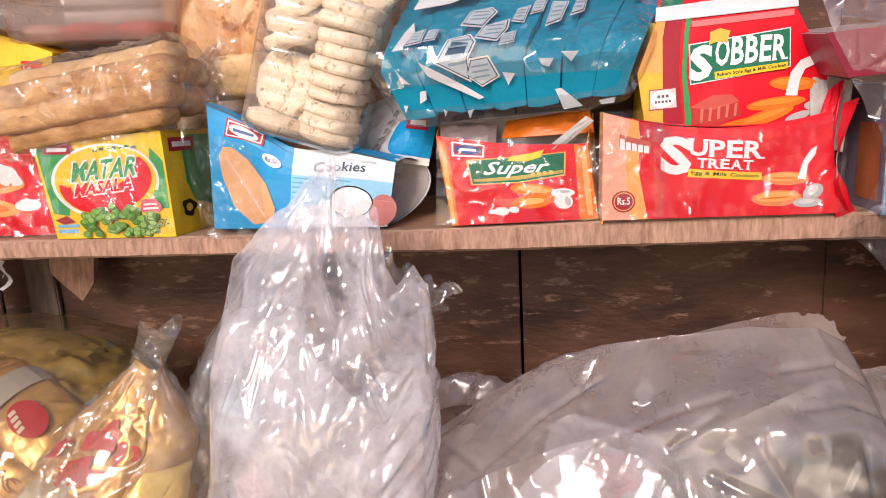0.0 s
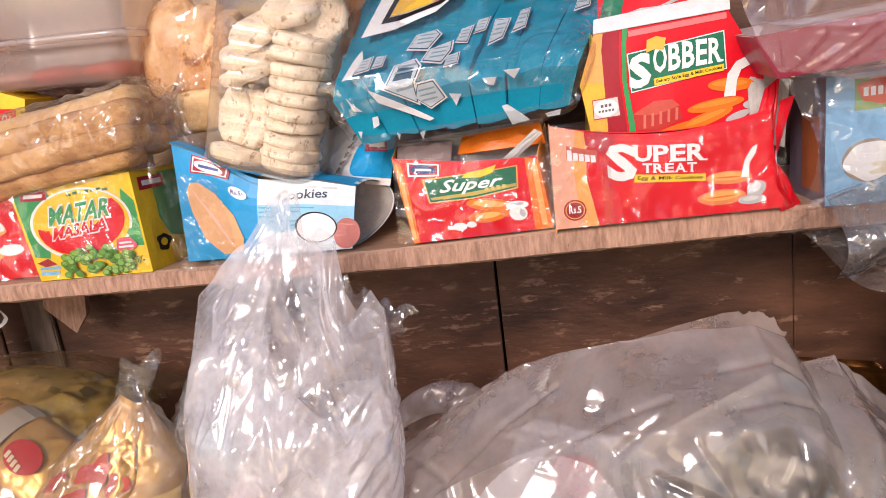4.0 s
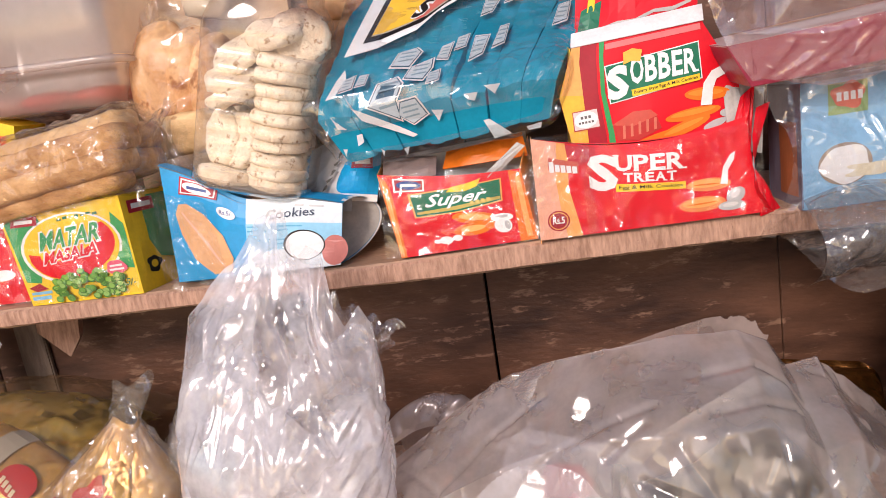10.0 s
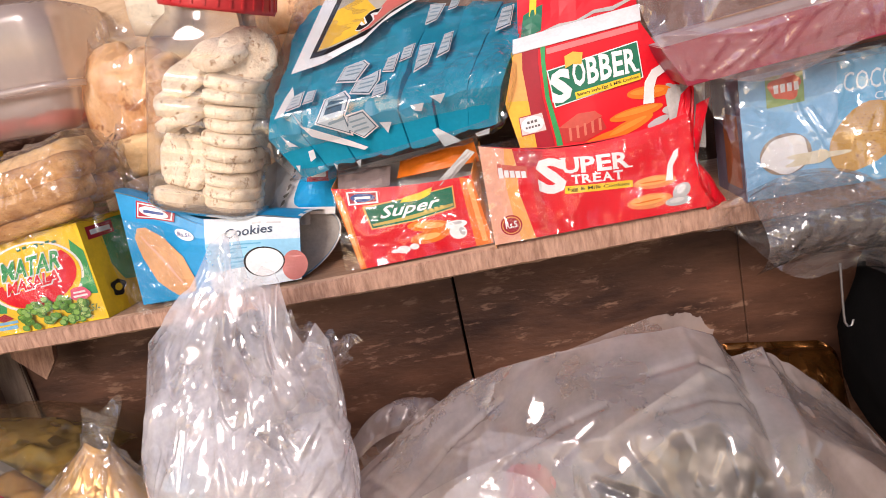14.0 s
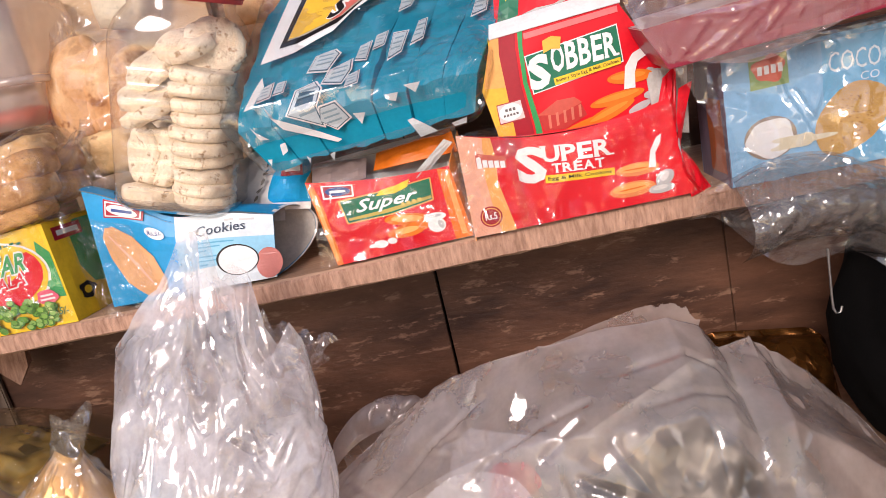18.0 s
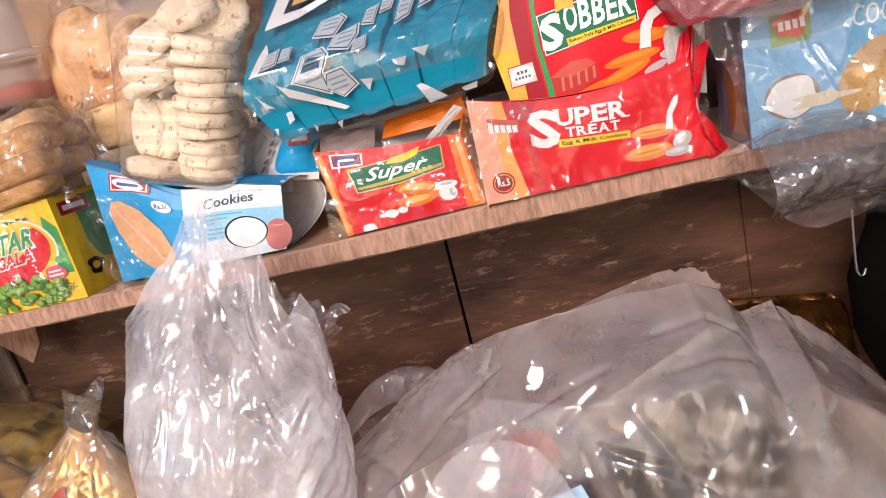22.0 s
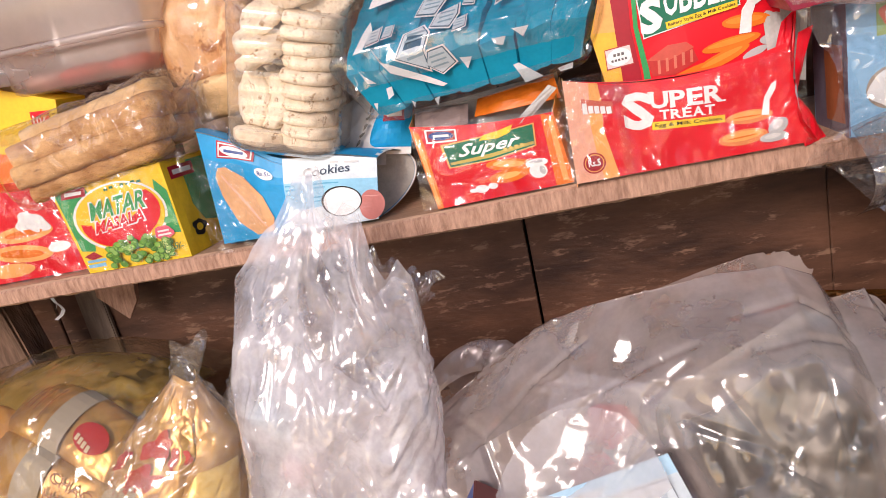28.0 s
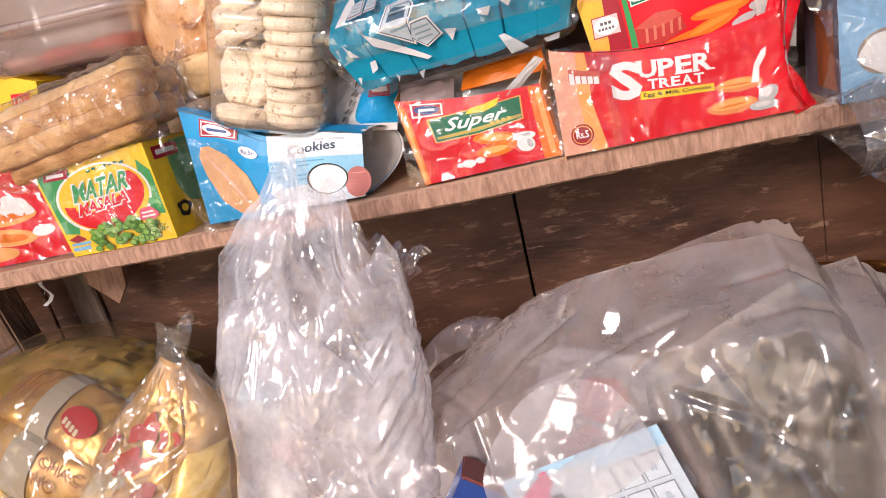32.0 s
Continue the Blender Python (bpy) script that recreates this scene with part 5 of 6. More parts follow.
decal("yellow_edge", SO, [[(0.0, 0.4), (0.13, 0.4), (0.131, 0.505), (0.127, 0.73), (0.124, 0.91), (0.14, 1.0), (0.09, 1.0), (-0.012, 0.75), (0.03, 0.5)]], ink(0.88, 0.48, 0.05), so, step=0.06)
decal("orange_shade", SO, [[(0.0, 0.76), (0.127, 0.74), (0.124, 0.91), (0.14, 1.0), (0.09, 1.0)]], AMBER, so, lift=0.0008, step=0.06)
decal("maroon_stripe", SO, [[(0.132, 0.4), (0.237, 0.4), (0.237, 0.507), (0.214, 0.74), (0.222, 0.92), (0.235, 1.0), (0.14, 1.0), (0.124, 0.91), (0.127, 0.73), (0.131, 0.505)]], DEEP_RED, so, lift=0.0009, step=0.06)
decal("green_stripe", SO, [[(0.25, 0.4), (0.29, 0.4), (0.284, 0.51), (0.254, 0.739), (0.265, 0.927), (0.28, 1.0), (0.25, 1.0), (0.24, 0.924), (0.229, 0.738), (0.25, 0.509)]], GREEN, so, lift=0.0012, step=0.06)
LABEL = ((0.275, 0.668), (0.808, 0.716), (0.803, 0.906), (0.263, 0.872))
decal("label_edge", SO, [list(LABEL)], WHITE, so, lift=0.0015)
decal("brand_label", SO, [[on_quad(LABEL, *q) for q in ((0.012, 0.03), (0.988, 0.03), (0.988, 0.97), (0.012, 0.97))]], DARK_GREEN, so, lift=0.0019)
WORD = ((0.4, 0.748), (0.785, 0.755), (0.792, 0.876), (0.408, 0.893))
serif_word(SO, "S", ((0.262, 0.682), (0.392, 0.692), (0.4, 0.868), (0.27, 0.856)), WHITE, so, 0.0023, 0.05)
serif_word(SO, "OBBER", WORD, WHITE, so, 0.0023, 0.03)
decal("yellow_flash", SO, [[(0.372, 0.86), (0.42, 0.872), (0.469, 0.862), (0.485, 0.918), (0.43, 0.935), (0.378, 0.922)]], ink(0.85, 0.5, 0.08), so, lift=0.003)
BAR = ((0.407, 0.688), (0.79, 0.71), (0.792, 0.743), (0.404, 0.724))
decal("yellow_bar", SO, [list(BAR)], YELLOW, so, lift=0.0027)
lettering(SO, "Bakery Style Egg & Milk Cookies", [on_quad(BAR, *q) for q in ((0.03, 0.2), (0.97, 0.2), (0.97, 0.8), (0.03, 0.8))], BLACK, so, 0.012, lift=0.0031)
PAKQ = ((0.052, 0.554), (0.208, 0.558), (0.199, 0.665), (0.052, 0.661))
decal("maker_badge", SO, [list(PAKQ)], ink(0.45, 0.05, 0.05), so, lift=0.0016)
decal("badge_edge", SO, [[on_quad(PAKQ, *q) for q in ((0.03, 0.05), (0.97, 0.05), (0.97, 0.95), (0.03, 0.95))]], ink(0.78, 0.6, 0.58), so, lift=0.0019)
decal("badge_field", SO, [oval(0.128, 0.61, 0.068, 0.045, 2)], WHITE, so, lift=0.0023)
decal("badge_bar", SO, [[on_quad(PAKQ, *q) for q in ((0.3 + 0.15 * k, 0.56), (0.4 + 0.15 * k, 0.56), (0.4 + 0.15 * k, 0.7), (0.3 + 0.15 * k, 0.7))] for k in range(3)] + [[on_quad(PAKQ, *q) for q in ((0.2 + 0.125 * k, 0.32), (0.28 + 0.125 * k, 0.32), (0.28 + 0.125 * k, 0.43), (0.2 + 0.125 * k, 0.43))] for k in range(5)], ink(0.16, 0.14, 0.14), so, lift=0.0027)
decal("printed_cake", SO, [[(0.3, 0.47), (0.42, 0.455), (0.556, 0.5), (0.53, 0.575), (0.4, 0.6), (0.275, 0.556)]], ink(0.52, 0.035, 0.03), so, lift=0.0009)
decal("cake_top", SO, [[(0.275, 0.556), (0.4, 0.535), (0.54, 0.57), (0.5, 0.605), (0.4, 0.61)]], ink(0.62, 0.09, 0.06), so, lift=0.0013)
decal("cake_ridge", SO, [[(0.33 + 0.045 * k, 0.475 + 0.006 * k), (0.345 + 0.045 * k, 0.475 + 0.006 * k), (0.35 + 0.045 * k, 0.545 + 0.004 * k), (0.335 + 0.045 * k, 0.545 + 0.004 * k)] for k in range(5)], ink(0.66, 0.17, 0.11), so, lift=0.0016)
decal("printed_biscuit", SO, [oval(0.74, 0.545, 0.16, 0.03, 3), oval(0.83, 0.635, 0.13, 0.034, -5), oval(0.5, 0.44, 0.16, 0.03, 12), oval(0.68, 0.48, 0.16, 0.032, 14)], ORANGE, so, lift=0.0013)
decal("biscuit_light", SO, [oval(0.74, 0.553, 0.13, 0.014, 3), oval(0.82, 0.642, 0.1, 0.016, -5), oval(0.68, 0.487, 0.12, 0.014, 14)], ink(0.86, 0.28, 0.035), so, lift=0.0017)
decal("printed_milk", SO, [[(0.785, 0.58), (0.85, 0.575), (0.86, 0.65), (0.885, 0.7), (0.94, 0.72), (1.0, 0.66), (1.01, 0.7), (0.97, 0.75), (0.93, 0.765), (0.86, 0.745), (0.81, 0.69)]], WHITE, so, lift=0.0021)
decal("printed_chocolate", SO, [oval(0.86, 0.475, 0.07, 0.02, 14), oval(0.95, 0.52, 0.06, 0.024, -4)], GREY, so, lift=0.0019)
# lighter red strip paints the sheen along the top edge
decal("painted_sheen", SO, [[(0.28, 0.955), (0.82, 0.96), (0.82, 0.99), (0.28, 0.985)]], ink(0.8, 0.2, 0.2), so, lift=0.0009)
panel("white_rim", Face((0.204, 0.002, 1.189), (0.331, 0.002, 1.195), (0.334, 0.016, 1.211), (0.207, 0.016, 1.203), 0.001), CARD_WHITE, so, "folded white rim")
panel("side_panel", Face((0.362, 0.004, 1.002), (0.362, 0.1, 1.002), (0.34, 0.1, 1.2), (0.33, 0.004, 1.196)), RED, so)
panel("side_panel", Face((0.192, 0.1, 1.002), (0.192, 0.004, 1.002), (0.203, 0.004, 1.188), (0.203, 0.1, 1.2)), YELLOW, so)
# black colour stands in for the shade inside the open carton
panel("inner_shade_wall", Face((0.2, 0.098, 1.01), (0.355, 0.098, 1.01), (0.34, 0.1, 1.2), (0.203, 0.1, 1.2)), BLACK, so, "inner wall coloured black for the shade inside")
LB = Face((0.212, 0.05, 1.196), (0.338, 0.05, 1.21), (0.35, 0.08, 1.29), (0.226, 0.08, 1.28), 0.004, 0.003, 17)
panel("open_flap", LB, RED, so, "torn red printed flap folded up")
decal("green_mark", LB, [[(0.02, 0.05), (0.2, 0.1), (0.22, 0.4), (0.05, 0.35)]], DARK_GREEN, so)
decal("yellow_mark", LB, [rect(0.1, 0.3, 0.16, 0.7, 0.02)], YELLOW, so)
decal("torn_edge", LB, [[(0.2, 0.04), (0.35, 0.07), (0.5, 0.04), (0.65, 0.09), (0.8, 0.05), (0.95, 0.1), (0.95, 0.14), (0.8, 0.1), (0.65, 0.13), (0.5, 0.08), (0.35, 0.11), (0.2, 0.08)]], CARD, so, lift=0.0008)

# teal packs in a clear bundle, lying tilted across the cartons
TO, TX, TY = Vector((-0.038, 0.012, 1.108)), Vector((0.213, 0, 0.011)), Vector((0.055, 0.13, 0.11))
TZ0, TZ1, TZ = Vector((-0.026, -0.022, 0.06)), Vector((0.014, -0.022, 0.05)), Vector((-0.006, -0.022, 0.055))
NP = 7
rnd = random.Random(3)
bun = thing("snack_bundle", (0.07, 0.06, 1.12), "clear wrapped bundle of teal foil snack packs with white marks", "bundle")


def teal_point(a, b, c):
    return TO + TX * a + TY * b + (TZ0 * (1 - a) + TZ1 * a) * c + Vector((0, 0, 1)) * b * (0.03 - 0.06 * a)


for k in range(NP):
    a0, a1 = k / NP, (k + 1) / NP
    n = 16
    lean, swell = rnd.uniform(-0.03, 0.05), rnd.uniform(-0.03, 0.05)
    aa, bb = np.meshgrid(np.linspace(0, 1, n + 1), np.linspace(0, 1, n + 1))
    vs, fs = [], []
    for f in range(2):
        cr = arr_crumple(aa * 0.033, bb * 0.18, 200 + k + 20 * f, 0.03) * 20
        for s in range(n + 1):
            for i in range(n + 1):
                p, q = i / n, s / n
                puff = (math.sin(math.pi * min(max(p, 0.02), 0.98)) ** 0.022) * (math.sin(math.pi * min(max(q, 0.004), 0.996)) ** 0.08)
                c = (0.5 + (0.5 + swell) * puff) if f == 0 else (0.5 - 0.62 * puff)
                vs.append(teal_point(a0 + (a1 - a0) * (0.01 + 0.98 * p), lean * 0.5 + 0.98 * q, c + float(cr[s, i]) * puff))
    w, o = n + 1, (n + 1) ** 2
    for s in range(n):
        for i in range(n):
            a = s * w + i
            fs.append((a, a + 1, a + w + 1, a + w))
            fs.append((o + a, o + a + w, o + a + w + 1, o + a + 1))
    rim = list(range(n + 1)) + [s * w + n for s in range(1, n + 1)] + [n * w + i for i in range(n - 1, -1, -1)] + [s * w for s in range(n - 1, 0, -1)]
    for a, b in zip(rim, rim[1:] + rim[:1]):
        fs.append((a, o + a, o + b, b))
    link_mesh("teal_pack", vs, fs, TEAL, bun, "teal foil pack")


class BundleTop:
    """The bundle's top, which folds over its front ridge for a negative v."""

    def at(self, u, v, off=0.0):
        if v < 0:
            return teal_point(u, -0.05, 1.06 + 3 * v) - TY.normalized() * (off - 0.003)
        return teal_point(u, v, 1.1) + TZ.normalized() * off


class BundleFront:
    def at(self, u, v, off=0.0):
        return teal_point(u, -0.05, v) - TY.normalized() * (off - 0.003)


BT, BFR = BundleTop(), BundleFront()
MARKS = (((0.244, -0.023), (0.275, 0.075), (0.348, 0.113), (0.38, 0.055), (0.369, -0.009), (0.358, -0.13)), ((0.35, -0.098), (0.379, -0.02), (0.446, -0.01), (0.475, -0.12), (0.401, -0.167)),
         ((0.297, 0.202), (0.31, 0.314), (0.379, 0.35), (0.406, 0.312), (0.38, 0.184)), ((0.376, 0.092), (0.387, 0.182), (0.468, 0.245), (0.479, 0.159), (0.461, 0.059)),
         ((0.48, 0.02), (0.474, 0.11), (0.516, 0.14), (0.528, 0.04)), ((0.482, 0.232), (0.483, 0.343), (0.523, 0.377), (0.529, 0.221)),
         ((0.62, 0.183), (0.603, 0.419), (0.66, 0.427), (0.664, 0.241)), ((0.692, 0.29), (0.688, 0.505), (0.719, 0.532), (0.734, 0.338)), ((0.587, 0.63), (0.576, 0.826), (0.636, 0.831), (0.627, 0.677)),
         ((0.659, 0.769), (0.656, 0.929), (0.692, 0.934), (0.69, 0.802)), ((0.12, 0.05), (0.12, 0.14), (0.165, 0.17), (0.17, 0.07)), ((0.54, 0.3), (0.535, 0.42), (0.575, 0.45), (0.58, 0.33)), ((0.179, 0.078), (0.182, 0.161), (0.217, 0.167), (0.219, 0.089)), ((0.9, 0.5), (0.89, 0.75), (0.93, 0.8), (0.95, 0.56)))
for poly in MARKS:
    cu, cv = sum(p[0] for p in poly) / len(poly), sum(p[1] for p in poly) / len(poly)
    grow = lambda s: [(cu + (u - cu) * s, cv + (v - cv) * s) for u, v in poly]
    decal("mark_outline", BT, [grow(1.1)], WHITE, bun, lift=0.0006)
    decal("mark_line", BT, [grow(0.98)], ink(0.05, 0.12, 0.18), bun, lift=0.001)
    decal("mark_field", BT, [grow(0.9)], ink(0.62, 0.7, 0.74), bun, lift=0.0014)
    hu, hv = [0.27 * (max(p[k] for p in poly) - min(p[k] for p in poly)) for k in (0, 1)]
    decal("mark_bar", BT, [[(cu - hu, cv + d * hv), (cu + hu, cv + (d + 0.2) * hv), (cu + hu, cv + (d + 0.45) * hv), (cu - hu, cv + (d + 0.25) * hv)] for d in (-0.9, -0.2, 0.5)], ink(0.28, 0.4, 0.46), bun, lift=0.0018)
decal("white_streak", BT, [[(0.078, 0.003), (0.091, 0.139), (0.108, 0.219), (0.129, 0.152), (0.111, 0.014)], [(0.15, 0.02), (0.181, -0.01), (0.335, -0.16), (0.4, -0.23), (0.376, -0.24), (0.197, -0.09)]], WHITE, bun, lift=0.0014)
decal("white_triangle", BFR, [[(0.492, 0.764), (0.542, 0.726), (0.51, 0.535)], [(0.635, 0.943), (0.692, 0.932), (0.676, 0.786), (0.649, 0.827)], [(0.718, 1.03), (0.784, 1.02), (0.759, 0.85)], [(0.701, 0.388), (0.727, 0.401), (0.83, 0.03), (0.745, 0.0)], [(0.898, 0.1), (0.97, 0.13), (0.97, 0.02), (0.913, 0.02)], [(0.14, 0.558), (0.168, 0.571), (0.153, 0.418), (0.118, 0.366)], [(0.311, 0.167), (0.341, 0.188), (0.312, 0.03)], [(0.044, 0.366), (0.063, 0.351), (0.035, 0.227)], [(0.209, 0.243), (0.221, 0.19), (0.203, 0.102)], [(0.083, 0.952), (0.09, 0.841), (0.116, 0.684), (0.081, 0.709)]], ink(0.72, 0.78, 0.8), bun, lift=0.0014)


class Label:
    """The paper label bows down along its lower edge."""

    def at(self, u, v, off=0.0):
        low = float(np.interp(u, [0, 0.2, 0.42, 0.5, 0.65, 0.8, 1.0], [0.3, 0.33, 0.45, 0.6, 0.76, 0.92, 1.02]))
        b = low + (1.2 - low) * v
        return teal_point(0.09 + 0.66 * u + 0.04 * v, b, 1.16 + 0.2 * (1 - v) * u) + TZ.normalized() * off


LBL = Label()
lab = panel("paper_label", LBL, PAPER, bun, "white paper label with black border and coloured print", thick=0.0004, nu=24, nv=12)
decal("black_border", LBL, [rect(0.09, 0.08, 0.97, 0.97)], BLACK, lab, lift=0.0006, step=0.06)
decal("picture_field", LBL, [rect(0.125, 0.125, 0.95, 0.95)], ink(0.5, 0.44, 0.36), lab, lift=0.001, step=0.06)
decal("yellow_patch", LBL, [[(0.13, 0.14), (0.36, 0.14), (0.4, 0.4), (0.26, 0.62), (0.13, 0.5)]], ink(0.85, 0.5, 0.05), lab, lift=0.0014, step=0.06)
decal("red_patch", LBL, [[(0.37, 0.14), (0.75, 0.14), (0.72, 0.5), (0.44, 0.48)]], ink(0.65, 0.16, 0.13), lab, lift=0.0014, step=0.06)
decal("green_patch", LBL, [[(0.14, 0.6), (0.3, 0.64), (0.34, 0.92), (0.14, 0.92)]], ink(0.05, 0.4, 0.25), lab, lift=0.0015, step=0.06)
lettering(LBL, "S", rect(0.33, 0.16, 0.44, 0.4), WHITE, lab, 0.09, 0.2, 0.0018)
lettering(LBL, "S", rect(0.335, 0.17, 0.435, 0.39), BLACK, lab, 0.03, 0.2, 0.0022)
decal("grey_patch", LBL, [rect(0.34, 0.55, 0.44, 0.75), rect(0.5, 0.6, 0.6, 0.82)], GREY, lab, lift=0.0016, step=0.06)


def bundle(u, v):
    q = 2 * math.pi * v
    c, s = np.cos(q), np.sin(q)
    a = 0.5 + 0.545 * np.sign(c) * np.abs(c) ** 0.3
    h = 0.55 + 0.66 * np.sign(s) * np.abs(s) ** 0.3
    b = -0.07 + 1.2 * u
    end = np.clip(u / 0.05, 0, 1) ** 0.5
    a, h = 0.5 + (a - 0.5) * (0.86 + 0.14 * end), 0.5 + (h - 0.5) * (0.3 + 0.7 * end)
    T = [np.array(w) for w in (TO, TX, TY, TZ0, TZ1)]
    out = [T[0][k] + T[1][k] * a + T[2][k] * b + (T[3][k] * (1 - a) + T[4][k] * a) * h for k in range(3)]
    out[2] = out[2] + b * (0.03 - 0.06 * a)
    return tuple(out)


film("clear_wrap", bundle, 190, 260, film_material("bundle_film", 0.03, (0.9, 0.9, 0.9), rough=0.05, crease=0.06, gloss=1.2, vary=0.9, shard=0.75, shard_scale=75), 0.55, 31, 0.03, bun, "clear shiny plastic wrap", fold=2.5)

# sky blue coconut biscuit carton in a clear bag
e, fr, rt, lf, tp = carton("coconut_carton", (0.404, -0.022, 1.002), (0.72, -0.022, 1.002), (0.735, -0.012, 1.128), (0.41, -0.012, 1.122), (0.0, 0.09, 0.0),
                           "sky blue coconut biscuit carton in a clear bag", "carton", (ink(0.25, 0.52, 0.78), ink(0.2, 0.16, 0.22), SKY_BLUE), 0.002, 0.002, 25)
decal("deep_panel", fr, [rect(0.276, 0.0, 1.0, 1.0)], ink(0.16, 0.48, 0.75), e)
decal("brand_field", fr, [rect(0.075, 0.72, 0.182, 0.96)], ink(0.25, 0.4, 0.15), e, lift=0.0009)
decal("brand_shape", fr, [oval(0.13, 0.86, 0.045, 0.1, wob=0.1)], ink(0.7, 0.16, 0.1), e, lift=0.0012)
decal("brand_bar", fr, [rect(0.097 + 0.019 * k, 0.82, 0.11 + 0.019 * k, 0.885) for k in range(4)], WHITE, e, lift=0.0016)
lettering(fr, "COCO", ((0.291, 0.723), (0.435, 0.7), (0.436, 0.85), (0.294, 0.869)), ink(0.72, 0.86, 0.94), e, 0.0)
lettering(fr, "CO", ((0.378, 0.62), (0.43, 0.612), (0.431, 0.672), (0.379, 0.68)), ink(0.72, 0.86, 0.94), e, 0.0)
decal("coconut_outline", fr, [oval(0.12, 0.335, 0.075, 0.165)], ink(0.35, 0.28, 0.22), e, lift=0.0009)
decal("printed_coconut", fr, [oval(0.12, 0.33, 0.068, 0.15, 0, wob=0.05)], WHITE, e, lift=0.0013)
decal("printed_shreds", fr, [oval(0.2, 0.27, 0.08, 0.05, 0, wob=0.2)], ink(0.75, 0.68, 0.5), e, lift=0.0016)
decal("printed_biscuit", fr, [oval(0.35, 0.36, 0.1, 0.26, -8, wob=0.02)], ink(0.62, 0.36, 0.1), e, lift=0.0012)
decal("biscuit_grain", fr, [oval(0.29 + 0.12 * rnd.random(), 0.2 + 0.32 * rnd.random(), 0.003, 0.006, 30, n=6) for _ in range(60)], ink(0.4, 0.2, 0.05), e, lift=0.0016)
decal("orange_edge", lf, [rect(0.4, 0.1, 0.9, 0.7)], ink(0.5, 0.15, 0.06), e)


def coco_bag(u, v):
    x = 0.352 + 0.42 * u + 0.03 * np.sin(v * 3)
    low = 0.938 - 0.04 * np.sin(math.pi * np.clip(u * 1.25, 0, 1)) + 0.05 * (1 - u) ** 3 + 0.012 * np.sin(u * 23) * (1 - v)
    z = low + (1.13 - low) * v
    y = -0.05 - 0.035 * np.sin(math.pi * np.clip(v * 1.2, 0, 1)) * (0.4 + 0.6 * u) + 0.02 * (1 - v) * np.sin(u * 9)
    return x, y, z


bag_thing("clear crumpled bag over a blue carton, sagging over the shelf edge", coco_bag, 230, 170, film_material("glossy_film", 0.04, (0.9, 0.88, 0.87), rough=0.05, crease=0.1, gloss=1.5, shard=0.7, shard_scale=90, vary=0.9), 0.8, 41, 0.045, 2, (((0.18, 0.99), (0.18, 0.76), (0.2, 0.57)), ((0.32, 0.98), (0.21, 0.68)), ((0.2, 0.81), (0.21, 0.67)), ((0.31, 0.84), (0.25, 0.73)), ((0.06, 0.97), (0.01, 0.6)), ((0.02, 0.44), (0.15, 0.46), (0.26, 0.4), (0.33, 0.33)), ((0.35, 0.8), (0.31, 0.66))))
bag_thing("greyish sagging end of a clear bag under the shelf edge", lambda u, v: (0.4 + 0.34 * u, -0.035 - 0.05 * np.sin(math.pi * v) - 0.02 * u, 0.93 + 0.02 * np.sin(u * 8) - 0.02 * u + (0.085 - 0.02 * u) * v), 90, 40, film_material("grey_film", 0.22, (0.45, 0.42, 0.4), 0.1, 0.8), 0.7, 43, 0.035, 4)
hook = thing("wire_hook", (0.461, -0.08, 0.9), "thin steel wire hook hanging below the bag", "hook")
bm = bmesh.new()
path = [(0.461, -0.08, 0.945 - 0.008 * k) for k in range(7)] + [(0.4615, -0.08, 0.887), (0.464, -0.08, 0.882), (0.4675, -0.08, 0.883), (0.469, -0.08, 0.888)]
prev = None
for p in path:
    ring = [bm.verts.new(Vector(p) + Vector((0.0012 * math.cos(q), 0.0012 * math.sin(q), 0))) for q in [k * math.pi / 3 for k in range(6)]]
    if prev:
        for k in range(6):
            bm.faces.new((prev[k], prev[(k + 1) % 6], ring[(k + 1) % 6], ring[k]))
    prev = ring
part("wire", bm, STEEL, hook, smooth=True)

# maroon carton in a clear bag, on top
e, fr, rt, lf, tp = carton("maroon_carton", (0.352, -0.06, 1.128), (0.72, -0.06, 1.15), (0.71, -0.052, 1.19), (0.335, -0.052, 1.166), (0.0, 0.12, 0.01),
                           "flat maroon carton in a clear bag on the blue carton", "carton", (MAROON, MAROON, ink(0.72, 0.6, 0.58)), 0.003, 0.003, 31)
decal("white_label", tp, [rect(0.12, 0.2, 0.45, 0.75)], WHITE, e)
decal("orange_print", tp, [oval(0.3, 0.88, 0.12, 0.07), oval(0.62, 0.6, 0.12, 0.2)], ink(0.75, 0.4, 0.15), e, lift=0.0009)


def red_bag(u, v):
    x = 0.308 + 0.44 * u
    lowz = 1.122 + 0.03 * u + 0.012 * np.cos(u * 14) * (1 - u)
    z = lowz + (1.255 - lowz + 0.02 * u) * np.clip(v * 1.35, 0, 1) - 0.0 * v
    y = -0.075 - 0.016 * np.sin(math.pi * v) + 0.16 * np.clip((v - 0.5) / 0.5, 0, 1)
    x = x + 0.03 * (1 - u) * np.sin(math.pi * np.clip(v * 1.3, 0, 1)) * -0.6 + 0.04 * (1 - v) * (1 - u) ** 2
    return x, y, z


bag_thing("clear crinkled bag around a maroon carton", red_bag, 200, 130, RED_FILM, 0.5, 51, 0.05, 1.5, (((0.14, 0.23), (0.06, 0.07), (0.01, 0.0)), ((0.22, 0.22), (0.12, 0.09), (0.05, 0.0)), ((0.26, 0.22), (0.18, 0.12), (0.09, 0.01)), ((0.32, 0.24), (0.24, 0.13)), ((0.05, 0.26), (0.01, 0.04)), ((0.02, 0.27), (0.2, 0.25), (0.45, 0.24))))


